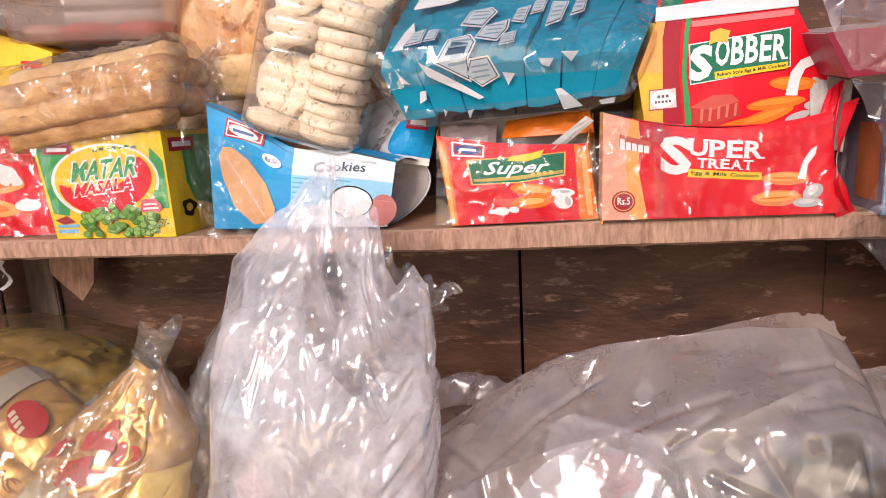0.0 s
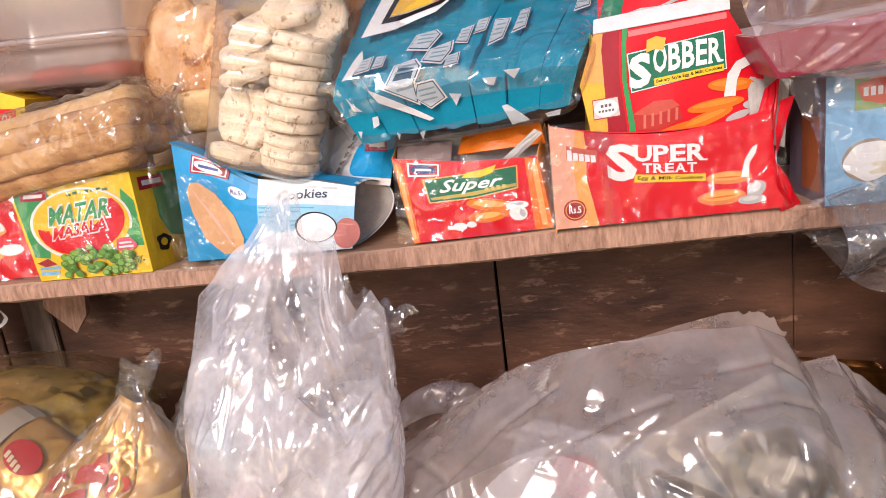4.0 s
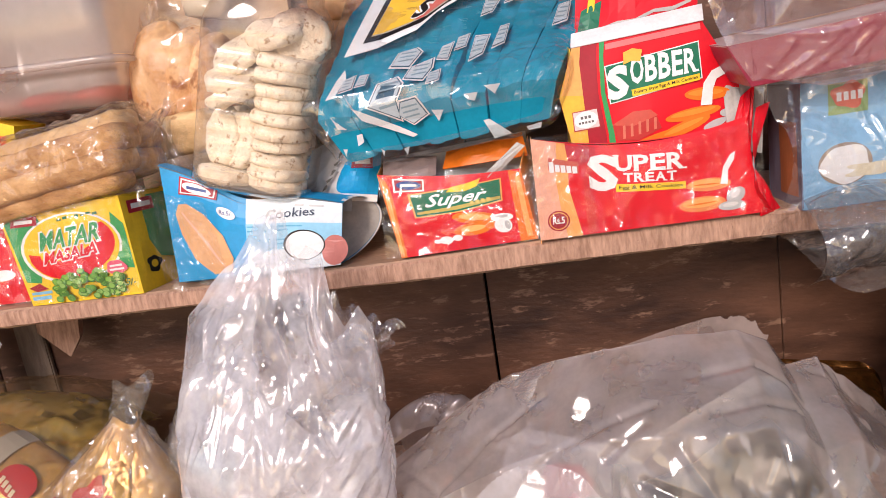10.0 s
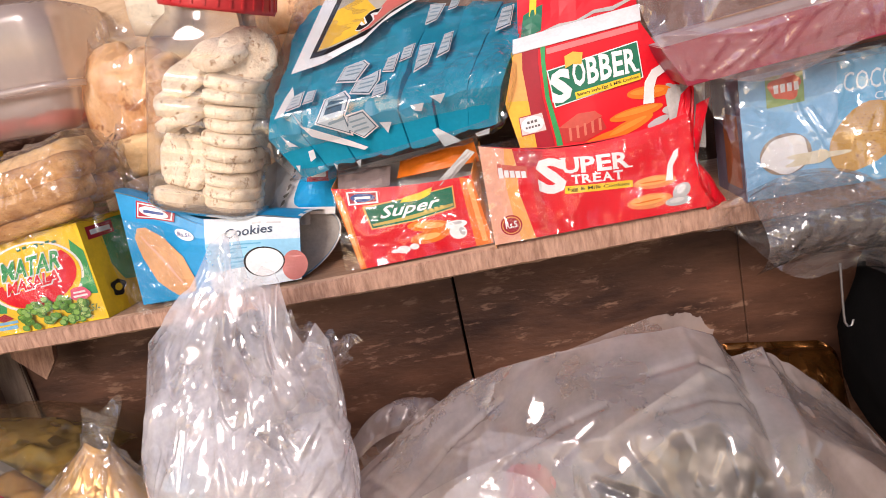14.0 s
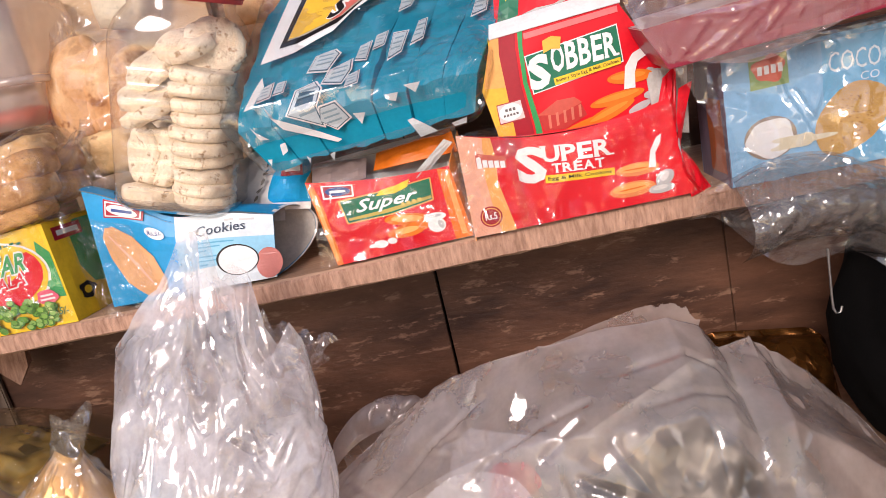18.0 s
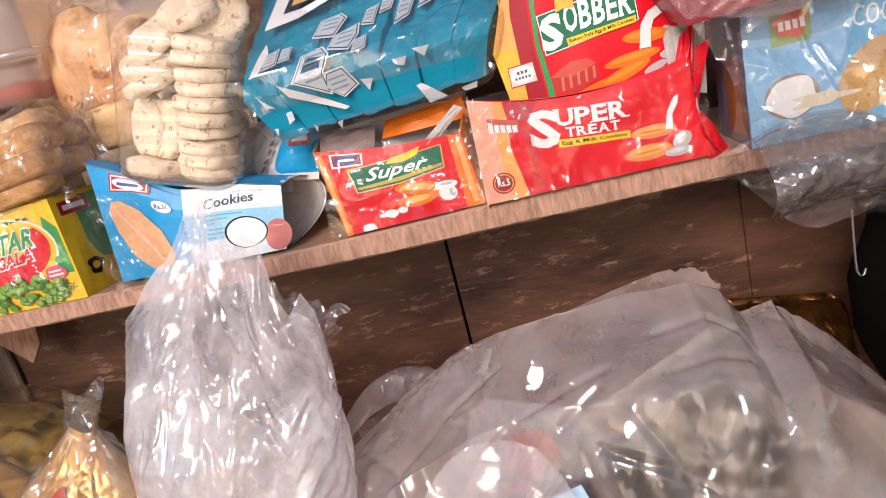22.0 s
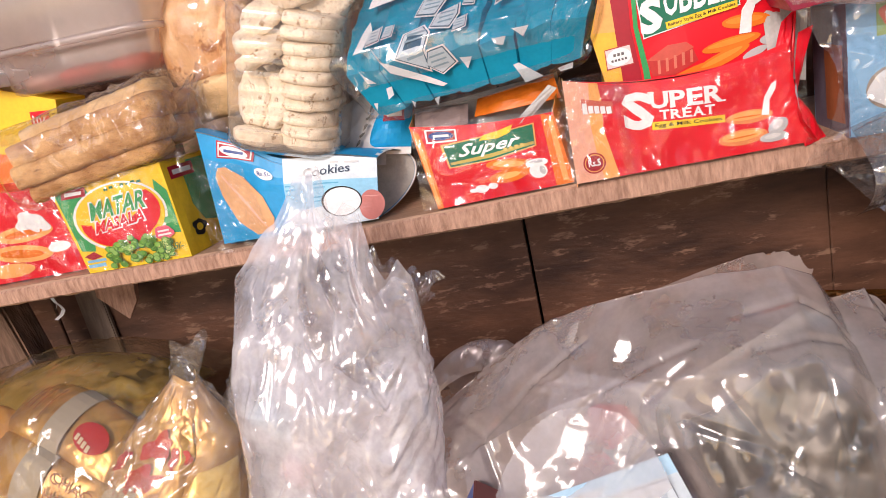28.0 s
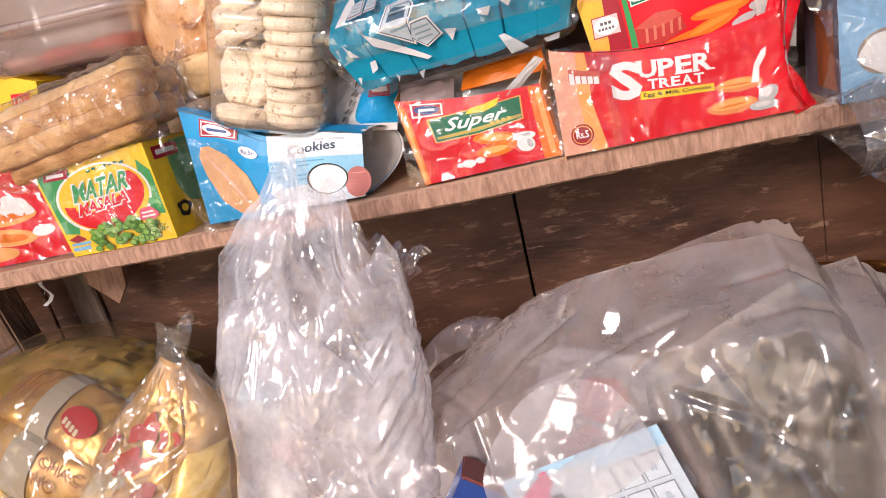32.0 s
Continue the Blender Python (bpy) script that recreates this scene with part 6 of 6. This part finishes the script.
# ---- things on the lower shelf ----
def back_bag(u, v):
    x = -0.735 + 0.41 * u
    top = 0.755 + 0.145 * np.sin(math.pi * np.clip(0.1 + 0.83 * u, 0, 1)) ** 0.5 + 0.025 * u
    a = math.pi * (1.12 * v - 0.02)
    return x, -0.03 + 0.165 * np.cos(a), 0.66 + (top - 0.66) * np.clip(np.sin(a), 0, 1) ** 0.55


def front_bag(u, v):
    q = 2 * math.pi * u
    zz = 0.66 + 0.27 * v
    wid = np.interp(v, [0, 0.333, 0.593, 0.75, 0.844, 0.92, 1.0], [0.2, 0.155, 0.085, 0.04, 0.016, 0.019, 0.021])
    cx = np.interp(v, [0, 0.333, 0.593, 0.844, 1.0], [-0.43, -0.39, -0.32, -0.291, -0.272])
    cy = np.interp(v, [0, 0.5, 1.0], [-0.12, -0.11, -0.1])
    return cx + wid * np.cos(q), cy + wid * 0.55 * np.sin(q), zz + 0.008 * np.sin(q * 2) * v


def dome_axis(u, v):
    return -0.735 + 0.41 * u, -0.03 + 0 * u, 0.68 + 0 * u


def cone_axis(u, v):
    return np.interp(v, [0, 0.333, 0.593, 0.844, 1.0], [-0.43, -0.39, -0.32, -0.291, -0.272]), np.interp(v, [0, 0.5, 1.0], [-0.12, -0.11, -0.1]), 0.66 + 0.27 * v


class Pack:
    """A pouch that lies against the inside of a bag, over a quarter of its skin given by four corners."""

    def __init__(self, skin, axis, corners, depth):
        self.skin, self.axis, self.c, self.depth = skin, axis, corners, depth

    def arr(self, p, q, s=0.0, thick=0.06):
        (a, b), (c, d), (e, f), (g, h) = self.c
        u = a * (1 - p) * (1 - q) + c * p * (1 - q) + e * p * q + g * (1 - p) * q
        v = b * (1 - p) * (1 - q) + d * p * (1 - q) + f * p * q + h * (1 - p) * q
        P, A = np.stack(self.skin(u, v), -1), np.stack(self.axis(u, v), -1)
        puff = (np.clip(16 * p * (1 - p) * q * (1 - q), 0, 1)) ** 0.35
        k = self.depth - thick * (1 - puff) + s
        out = A + (P - A) * k[..., None]
        return out[..., 0], out[..., 1], out[..., 2]

    def at(self, u, v, off=0.0):
        x, y, z = self.arr(np.array([[u]]), np.array([[v]]), 0.012 + off * 9)
        return Vector((float(x[0, 0]), float(y[0, 0]), float(z[0, 0])))


def bag_pack(skin, axis, corners, depth, mat, seed, label):
    f = Pack(skin, axis, corners, depth)
    mid = f.at(0.5, 0.5)
    e = thing("snack_pouch", (mid.x, mid.y, 0.66), label, "snack pouch", "gold pouches in the bags")
    film("pouch_front", lambda u, v: f.arr(u, v), 70, 60, mat, 0.3, seed, 0.07, e, pin=0.1, fold=0.7)
    film("pouch_back", lambda u, v: f.arr(u, v, -0.1, -0.02), 14, 14, mat, 0.1, seed + 3, 0.03, e, pin=0.12, fold=0)
    return e, f


OCHRE = "ochre gold foil snack pouch in a clear bag"
BAND = ink(0.4, 0.35, 0.3, 0.4)
BROWN_INK = ink(0.3, 0.1, 0.03)
OLIVE = surface("olive_foil", (0.4, 0.26, 0.055), (0.54, 0.36, 0.1), 26, rough=0.24, metal=0.4, bump=0.08, fine=50, shard=0.35, shard_scale=55)
bag_pack(back_bag, dome_axis, ((0.3, 0.62), (0.96, 0.64), (0.94, 0.3), (0.1, 0.3)), 0.93, OLIVE, 1, "olive gold foil snack pouch in a clear bag")
e, f = bag_pack(back_bag, dome_axis, ((0.5, 0.64), (0.85, 0.76), (0.94, 0.61), (0.6, 0.51)), 0.955, FOIL_GOLD, 2, "ochre gold foil snack pouch with a white band and red disc")
decal("white_band", f, [rect(0.44, 0.02, 0.62, 0.98)], BAND, e, lift=0.0008, step=0.08)
decal("red_disc", f, [oval(0.8, 0.42, 0.125, 0.2)], ink(0.5, 0.03, 0.03), e, lift=0.0016, step=0.08)
decal("disc_bars", f, [rect(0.71 + 0.035 * k, 0.3 - 0.02 * k, 0.735 + 0.035 * k, 0.39 - 0.02 * k) for k in range(4)], ink(0.75, 0.6, 0.45), e, lift=0.0022, step=0.08)
decal("wavy_bars", f, [rect(0.1 + 0.05 * k, 0.35, 0.115 + 0.05 * k, 0.75) for k in range(4)] + [rect(0.34, 0.2, 0.35, 0.8)], BROWN_INK, e, lift=0.0012, step=0.08)
e, f = bag_pack(back_bag, dome_axis, ((0.44, 0.74), (0.775, 0.88), (0.863, 0.755), (0.525, 0.645)), 0.95, FOIL_GOLD, 4, "ochre gold foil snack pouch with a white band")
decal("white_band", f, [rect(0.4, 0.02, 0.62, 0.98)], BAND, e, lift=0.0008, step=0.08)
lettering(f, "CHAC", rect(0.66, 0.62, 0.96, 0.78), BROWN_INK, e, 0.01, lift=0.0016)
lettering(f, "HO", rect(0.66, 0.36, 0.82, 0.52), BROWN_INK, e, 0.01, lift=0.0016)
bag_pack(back_bag, dome_axis, ((0.22, 0.69), (0.53, 0.76), (0.56, 0.6), (0.15, 0.48)), 0.94, surface("orange_foil", (0.5, 0.22, 0.05), (0.7, 0.38, 0.12), 30, rough=0.34, metal=0.25, bump=0.2, fine=70), 5, "orange gold foil snack pouch in a clear bag")
bag_pack(back_bag, dome_axis, ((0.02, 0.8), (0.6, 0.94), (0.55, 0.72), (0.02, 0.5)), 0.9, OLIVE, 6, "olive gold foil snack pouch in a clear bag")
bag_pack(back_bag, dome_axis, ((0.5, 0.95), (0.98, 0.95), (0.98, 0.6), (0.7, 0.6)), 0.89, surface("brown_foil", (0.14, 0.05, 0.02), (0.3, 0.13, 0.05), 30, rough=0.3, metal=0.3, bump=0.2, fine=70), 7, "brown foil snack pouch deep in a clear bag")
bag_thing("large clear bag filled with gold snack pouches", back_bag, 190, 160, AMBER_FILM, 0.5, 61, 0.07, 1.5)
e, f = bag_pack(front_bag, cone_axis, ((0.6, 0.42), (0.84, 0.42), (0.84, 0.72), (0.56, 0.7)), 0.92, FOIL_GOLD, 11, "gold foil snack pouch with red patches")
decal("red_patch", f, [oval(0.62, 0.75, 0.16, 0.13, 40, wob=0.18), oval(0.6, 0.4, 0.14, 0.16, 60, wob=0.2), oval(0.85, 0.6, 0.1, 0.12, 20, wob=0.15), oval(0.3, 0.6, 0.08, 0.1, 10, wob=0.2)], ink(0.5, 0.05, 0.03), e, lift=0.0012, step=0.08)
decal("pale_patch", f, [oval(0.45, 0.2, 0.25, 0.12, 20, wob=0.1)], BAND, e, lift=0.0012, step=0.08)
bag_pack(front_bag, cone_axis, ((0.83, 0.22), (0.95, 0.22), (0.97, 0.52), (0.85, 0.54)), 0.94, surface("yellow_foil", (0.66, 0.44, 0.1), (0.88, 0.66, 0.24), 30, rough=0.3, metal=0.3, bump=0.2, fine=70), 12, "yellow foil snack pouch in a clear bag")
e, f = bag_pack(front_bag, cone_axis, ((0.5, 0.2), (0.73, 0.22), (0.75, 0.48), (0.58, 0.5)), 0.93, ink(0.62, 0.46, 0.32, 0.3), 13, "cream foil snack pouch with pink print")
decal("pink_patch", f, [oval(0.5, 0.75, 0.2, 0.14, 10, wob=0.1), oval(0.3, 0.4, 0.14, 0.12, 10, wob=0.1)], ink(0.55, 0.16, 0.13), e, lift=0.0012, step=0.08)
e, f = bag_pack(front_bag, cone_axis, ((0.735, 0.22), (0.83, 0.22), (0.84, 0.5), (0.745, 0.5)), 0.925, ink(0.45, 0.26, 0.14, 0.3), 14, "brown and red foil snack pouch")
decal("red_patch", f, [oval(0.45, 0.4, 0.3, 0.22, 10, wob=0.12), oval(0.55, 0.8, 0.2, 0.1, 0, wob=0.1)], ink(0.42, 0.08, 0.1), e, lift=0.0012, step=0.08)
bag_pack(front_bag, cone_axis, ((0.4, 0.05), (1.1, 0.05), (1.1, 0.86), (0.4, 0.86)), 0.86, FOIL_GOLD, 15, OCHRE)


tb = thing("clear_bag", (-0.39, -0.1, 0.66), "clear twisted bag of gold and red snack pouches", "bag")
film("bag_body", lambda u, v: front_bag(u, 0.8 * v), 180, 130, film_material("bag_film", 0.11, (0.92, 0.84, 0.72), rough=0.05, crease=0.05, gloss=0.9, shard=0.5, shard_scale=70, vary=0.8), 0.5, 66, 0.04, tb, fold=1)
film("gathered_neck", lambda u, v: front_bag(u, 0.8 + 0.2 * v), 70, 40, film_material("neck_film", 0.1, (0.86, 0.8, 0.7), 0.05, 0.1, 1.1), 0.4, 67, 0.03, tb, "milky gathered neck", fold=3)
bag_thing("small clear bag standing behind the milky bags", lambda u, v: (-0.3 + 0.155 * u, -0.03 + 0.08 * np.cos(math.pi * v), 0.66 + (0.14 + 0.15 * np.sin(0.5 * math.pi * np.clip(u * 1.5, 0, 1))) * np.sin(math.pi * v) ** 0.4), 110, 110, film_material("pale_film", 0.24, (0.9, 0.87, 0.86), rough=0.05, crease=0.1, gloss=1.2, vary=0.8, shard=0.7), 0.6, 71, 0.04, 2)
for x, z, mat, name in ((-0.2, 0.835, ink(0.3, 0.45, 0.52), "pale blue"), (-0.185, 0.765, ink(0.6, 0.38, 0.4), "pink"), (-0.215, 0.715, ink(0.7, 0.66, 0.62), "white")):
    pouch("small_packet", mat, (x, -0.1, z), 0.055, 0.05, 0.035, (-20, 40, 0), name + " small packet inside a clear bag", "packet", int(z * 100), amp=0.4)


# milky carrier bags standing in front of the shelf edge
def stand_profile(z):
    zs = [0.655, 0.72, 0.78, 0.82, 0.9, 0.95, 0.99, 1.03, 1.08]
    left = np.interp(z, zs, [-0.205, -0.202, -0.192, -0.184, -0.175, -0.177, -0.172, -0.16, -0.14])
    right = np.interp(z, zs, [0.015, 0.012, 0.004, 0.002, 0.009, 0.006, 0.0, -0.004, -0.004])
    mid = np.interp(z, zs, [-0.22, -0.215, -0.21, -0.205, -0.195, -0.175, -0.155, -0.13, -0.11])
    thick = np.interp(z, zs, [0.06, 0.06, 0.055, 0.05, 0.045, 0.035, 0.028, 0.02, 0.012])
    return left, right, mid, thick


def stand_bag(u, v):
    """Two handle straps stand up over the body; its shoulder lies lower on one side."""
    q = 2 * math.pi * u
    c, s = np.cos(q), np.sin(q)
    f = 0.5 + 0.5 * np.sign(c) * np.abs(c) ** 0.75
    top = np.interp(-0.176 + 0.182 * f, [-0.176, -0.157, -0.142, -0.134, -0.118, -0.098, -0.088, -0.082, -0.066, -0.048, -0.036, -0.028, -0.018, -0.009, 0.006],
                    [1.0, 1.026, 1.04, 1.046, 1.08, 1.086, 1.06, 1.036, 1.048, 1.036, 0.99, 0.976, 0.984, 0.99, 0.978])
    top = top + 0.002 * np.sin(u * 70)
    z = 0.655 + (top - 0.655) * v
    l, r, m, t = stand_profile(z)
    return l + (r - l) * f, m + t * np.sign(s) * np.abs(s) ** 0.8, z


def thin_patch(u, v, x, y, z):
    """The single clear layer inside the handle's loop."""
    w = 0.0165 * np.sqrt(np.clip((z - 0.938) / 0.04, 0, 1)) * np.clip((1.02 - z) / 0.03, 0, 1) ** 0.5
    return np.clip(0.5 + (w - np.abs(x + 0.08 + 0.1 * (z - 0.98))) / 0.006, 0, 1) * (w > 0)


STRAP = (((0.42, 0.95), (0.4, 0.7), (0.43, 0.4)), ((0.1, 0.9), (0.12, 0.6), (0.09, 0.4)), ((0.33, 0.6), (0.3, 0.3)), ((0.19, 0.68), (0.16, 0.45), (0.2, 0.3)), ((0.3, 0.99), (0.28, 0.86), (0.268, 0.76), (0.25, 0.715)), ((0.205, 0.97), (0.215, 0.85), (0.235, 0.75), (0.25, 0.715)))
cb = thing("carrier_bag", (-0.1, -0.21, 0.656), "crumpled milky clear carrier bags standing against the shelf edge", "bag")
film("bag_body", stand_bag, 360, 280, MILKY, 0.52, 81, 0.055, cb, fold=2.2, stretch=1.3, thin=thin_patch, lines=STRAP)
film("inner_layer", lambda u, v: ((-0.155 + 0.14 * u, -0.175 - 0.03 * np.sin(math.pi * u) + 0.03 * v, 0.67 + 0.25 * v - 0.03 * u * v + 0.012 * np.sin(17 * u) * v)), 130, 150, MILKY, 1.0, 83, 0.05, cb, "crumpled inner layer", fold=2)
film("torn_flap", lambda u, v: (-0.05 + 0.075 * u + 0.008 * v, -0.135 - 0.012 * np.sin(3 * v), 0.93 + 0.08 * v - 0.026 * u * v + 0.01 * np.sin(9 * u) * v), 90, 80, film_material("flap_film", 0.07, (0.8, 0.76, 0.74), 0.05, 0.1, 1.3, shard=0.4), 1.0, 85, 0.02, cb, "clear torn flap sticking out", fold=6,
     cut=lambda u, v, x, y, z: (v > 0.86 + 0.12 * np.sin(u * 21) * np.sin(u * 8)) | (u > 0.8 + 0.16 * np.sin(v * 17) * np.sin(v * 5 + 1)) | ((v < 0.45 - 0.4 * (1 - u)) & (u > 0.5)),
     lines=(((0.02, 0.35), (0.3, 0.92)), ((0.12, 0.3), (0.42, 0.85)), ((0.3, 0.3), (0.66, 0.72))))


# large hazy bag of goods
def big_bag(u, v):
    x = -0.03 + 0.56 * u
    zc = np.interp(x, [-0.03, 0.039, 0.08, 0.132, 0.183, 0.25, 0.3, 0.325, 0.34, 0.371, 0.386, 0.42, 0.47, 0.53], [0.83, 0.872, 0.89, 0.914, 0.932, 0.944, 0.942, 0.926, 0.902, 0.905, 0.886, 0.85, 0.79, 0.7])
    a = np.clip(v, 0, 1)
    # v: 0 behind at the foot, 0.35 the crest, 1 the front foot
    y = np.interp(a, [0, 0.2, 0.35, 0.55, 0.75, 1.0], [0.1, -0.02, -0.14, -0.215, -0.25, -0.285])
    k = np.interp(a, [0, 0.2, 0.35, 0.55, 0.75, 1.0], [0.0, 0.62, 1.0, 0.83, 0.5, 0.0])
    z = 0.656 + (zc - 0.656) * k
    return x, y + 0.02 * np.sin(x * 18), z


big = thing("large_clear_bag", (0.25, -0.1, 0.656), "large hazy clear bag filled with packets on the lower shelf", "bag")
CREASES = (((0.47, 0.56), (0.53, 0.7), (0.58, 0.84)), ((0.5, 0.74), (0.55, 0.66)), ((0.6, 0.57), (0.615, 0.68)), ((0.06, 0.4), (0.12, 0.52), (0.14, 0.66)), ((0.1, 0.55), (0.2, 0.47), (0.3, 0.42)), ((0.3, 0.64), (0.36, 0.7)), ((0.5, 0.45), (0.6, 0.43), (0.66, 0.46)), ((0.52, 0.52), (0.64, 0.5)), ((0.214, 0.62), (0.312, 0.55), (0.402, 0.51), (0.455, 0.49)), ((0.375, 0.58), (0.438, 0.52)), ((0.42, 0.61), (0.527, 0.67), (0.58, 0.76)), ((0.562, 0.64), (0.589, 0.59)), ((0.393, 0.66), (0.429, 0.75)), ((0.634, 0.62), (0.61, 0.7), (0.6, 0.78)))


def clear_part(u, v, x, y, z):
    """Where the film lies tight and clear over the foil."""
    side = [(0.42, 0.62), (0.58, 0.55), (0.661, 0.62), (0.64, 0.95), (0.5, 0.95)]
    keep = np.full_like(u, 1.0)
    for (u0, v0), (u1, v1) in zip(side, side[1:] + side[:1]):
        keep = np.minimum(keep, ((u1 - u0) * (v - v0) - (v1 - v0) * (u - u0)) / math.hypot(u1 - u0, v1 - v0))
    return np.clip(0.5 + keep / 0.03, 0, 1)


film("bag_body", big_bag, 320, 280, HAZY, 0.6, 91, 0.085, big, fold=1.1, thin=clear_part, lines=CREASES)
film("torn_edge", lambda u, v: (0.2 + 0.126 * u + 0.004 * v, -0.138 - 0.004 * v, 0.916 + (np.interp(u, [0, 0.3, 0.6, 0.8, 0.9, 1.0], [0.93, 0.94, 0.948, 0.949, 0.944, 0.93]) - 0.916) * v), 110, 30, HAZY, 0.12, 93, 0.03, big, "torn upper edge", fold=0.5,
     cut=lambda u, v, x, y, z: (u > 0.7) & (v > 0.98 - 0.1 * np.abs(np.sin(u * 23) * np.sin(u * 41)) - 0.35 * np.clip((u - 0.88) / 0.12, 0, 1) * np.abs(np.sin(u * 31))))
LIP = film_material("lip_film", 0.3, (0.86, 0.8, 0.78), rough=0.06, crease=0.05, gloss=0.5, vary=0.3, shard=0.55, shard_scale=62)
film("bag_lip", lambda u, v: (0.058 + 0.13 * u - 0.02 * v + 0.008 * u * v, -0.285 + 0.05 * v, 0.79 + 0.05 * u - 0.016 * np.sin(math.pi * u) + (0.07 + 0.014 * np.sin(math.pi * u)) * v), 130, 80, LIP, 0.3, 97, 0.05, big, "hazy lip over the card", fold=1,
     cut=lambda u, v, x, y, z: (v > 0.35 + 0.6 * np.sin(math.pi * np.clip(u, 0, 1)) ** 0.7) | (u > 0.97 - 0.25 * v ** 2))
bag_thing("hazy clear bag lying against the back wall", lambda u, v: (-0.07 + 0.16 * u, 0.06 - 0.1 * v * 0.5, 0.656 + (0.175 - 0.05 * (2 * u - 1) ** 2) * np.sin(math.pi * (0.1 + 0.6 * v))), 60, 50, HAZY, 0.5, 95, 0.05, 1)

# goods inside the large bag
sheet = thing("printed_card", (0.14, -0.2, 0.72), "white printed card with a pale blue border and pink picture", "card")
PC = Face((0.125, -0.33, 0.66), (0.246, -0.33, 0.696), (0.186, -0.265, 0.852), (0.065, -0.265, 0.816))
panel("card", PC, ink(0.5, 0.56, 0.6), sheet, thick=0.002)
decal("blue_border", PC, [[(0.0, 0.96), (1.0, 0.96), (1.0, 1.0), (0.0, 1.0)], [(0.0, 0.0), (0.04, 0.0), (0.04, 0.96), (0, 0.96)], [(0.5, 0.92), (1.0, 0.92), (1.0, 0.96), (0.6, 0.96)]], ink(0.36, 0.55, 0.68), sheet)
decal("pink_picture", PC, [oval(0.18, 0.9, 0.1, 0.05, 20, wob=0.12), oval(0.25, 0.95, 0.04, 0.03, 0, wob=0.1)], ink(0.66, 0.12, 0.22), sheet, lift=0.0009)
decal("picture_wheels", PC, [oval(0.11, 0.85, 0.045, 0.028), oval(0.27, 0.85, 0.045, 0.028)], BLACK, sheet, lift=0.0013)
decal("drawn_flower", PC, [rect(0.4, 0.91, 0.408, 0.955), rect(0.38, 0.94, 0.43, 0.945), oval(0.39, 0.95, 0.012, 0.01), oval(0.42, 0.955, 0.012, 0.01)], GREY, sheet, lift=0.0009)
for i in range(2):
    for k in range(3):
        u0, v0 = 0.5 + 0.15 * k, 0.8 - 0.13 * i
        decal("square_outline", PC, [rect(u0, v0, u0 + 0.135, v0 + 0.11)], ink(0.25, 0.27, 0.3), sheet, lift=0.0009)
        decal("square_field", PC, [rect(u0 + 0.006, v0 + 0.004, u0 + 0.129, v0 + 0.106)], ink(0.55, 0.6, 0.63), sheet, lift=0.0013)
        decal("square_picture", PC, [oval(u0 + 0.065, v0 + 0.055, 0.02, 0.02, 0, wob=0.15)], ink(0.4, 0.45, 0.5), sheet, lift=0.0017)
bb = thing("blue_box", (0.03, -0.24, 0.66), "dark blue printed box standing beside the card", "box")
BM = pose(0.036, -0.255, 0.772, -14, 34, 0)
part("box", block((-0.03, -0.02, -0.125), (0.03, 0.02, 0.04), 0.002, BM), NAVY, bb)
BF = Face(*[BM @ Vector(p) for p in ((-0.03, -0.0205, -0.06), (0.03, -0.0205, -0.06), (0.03, -0.0205, 0.04), (-0.03, -0.0205, 0.04))])
decal("red_mark", BF, [oval(0.45, 0.75, 0.12, 0.06, 20)], RED, bb)
decal("white_mark", BF, [rect(0.15, 0.55, 0.42, 0.68)], WHITE, bb)
decal("blue_field", BF, [rect(0.0, 0.0, 1.0, 0.45)], ink(0.03, 0.14, 0.45), bb)
part("red_edge", block((-0.0302, -0.0202, 0.0375), (0.0302, 0.0202, 0.0402), 0.001, BM), ink(0.28, 0.07, 0.06), bb)
wp, wm = pouch("white_packet", ink(0.42, 0.42, 0.45), (0.135, -0.145, 0.77), 0.12, 0.15, 0.04, (-26, 18, 0), "white packet with pink round prints inside the large bag", "packet", 49, amp=0.25)
wf = Front(wm, 0.12, 0.15, 0.04)
decal("pink_disc", wf, [oval(0.5, 0.72, 0.2, 0.13, 10, wob=0.08), oval(0.42, 0.42, 0.19, 0.13, 5, wob=0.08)], ink(0.75, 0.22, 0.27), wp, lift=0.002, step=0.08)
dk, m = pouch("silver_pouch", FOIL_SILVER, (0.3, -0.175, 0.775), 0.2, 0.2, 0.05, (-30, -28, 0), "crumpled silver foil pouch inside the large bag", "pouch", 55, amp=0.3, size=0.09)
tw, m = pouch("amber_pouch", FOIL_AMBER, (0.455, 0.09, 0.73), 0.16, 0.13, 0.06, (-40, 8, 0), "amber foil snack pouch in shade behind the large bag", "pouch", 57)
# added near-black form that stands in for the corner's deep shade
sack = thing("dark_corner_form", (0.622, -0.02, 0.655), "near-black rounded form added for the deep shade in the corner", "sack")
bm = bmesh.new()
bmesh.ops.create_uvsphere(bm, u_segments=40, v_segments=28, radius=1)
for v in bm.verts:
    q = v.co
    v.co = Vector((0.622 + 0.13 * q.x * (1 - 0.2 * max(q.z, 0)), -0.02 + 0.13 * q.y, 0.818 + 0.163 * q.z)) + q * 0.012 * noise.noise(q * 3)
part("sack", bm, DEEP_BLACK, sack, smooth=True)
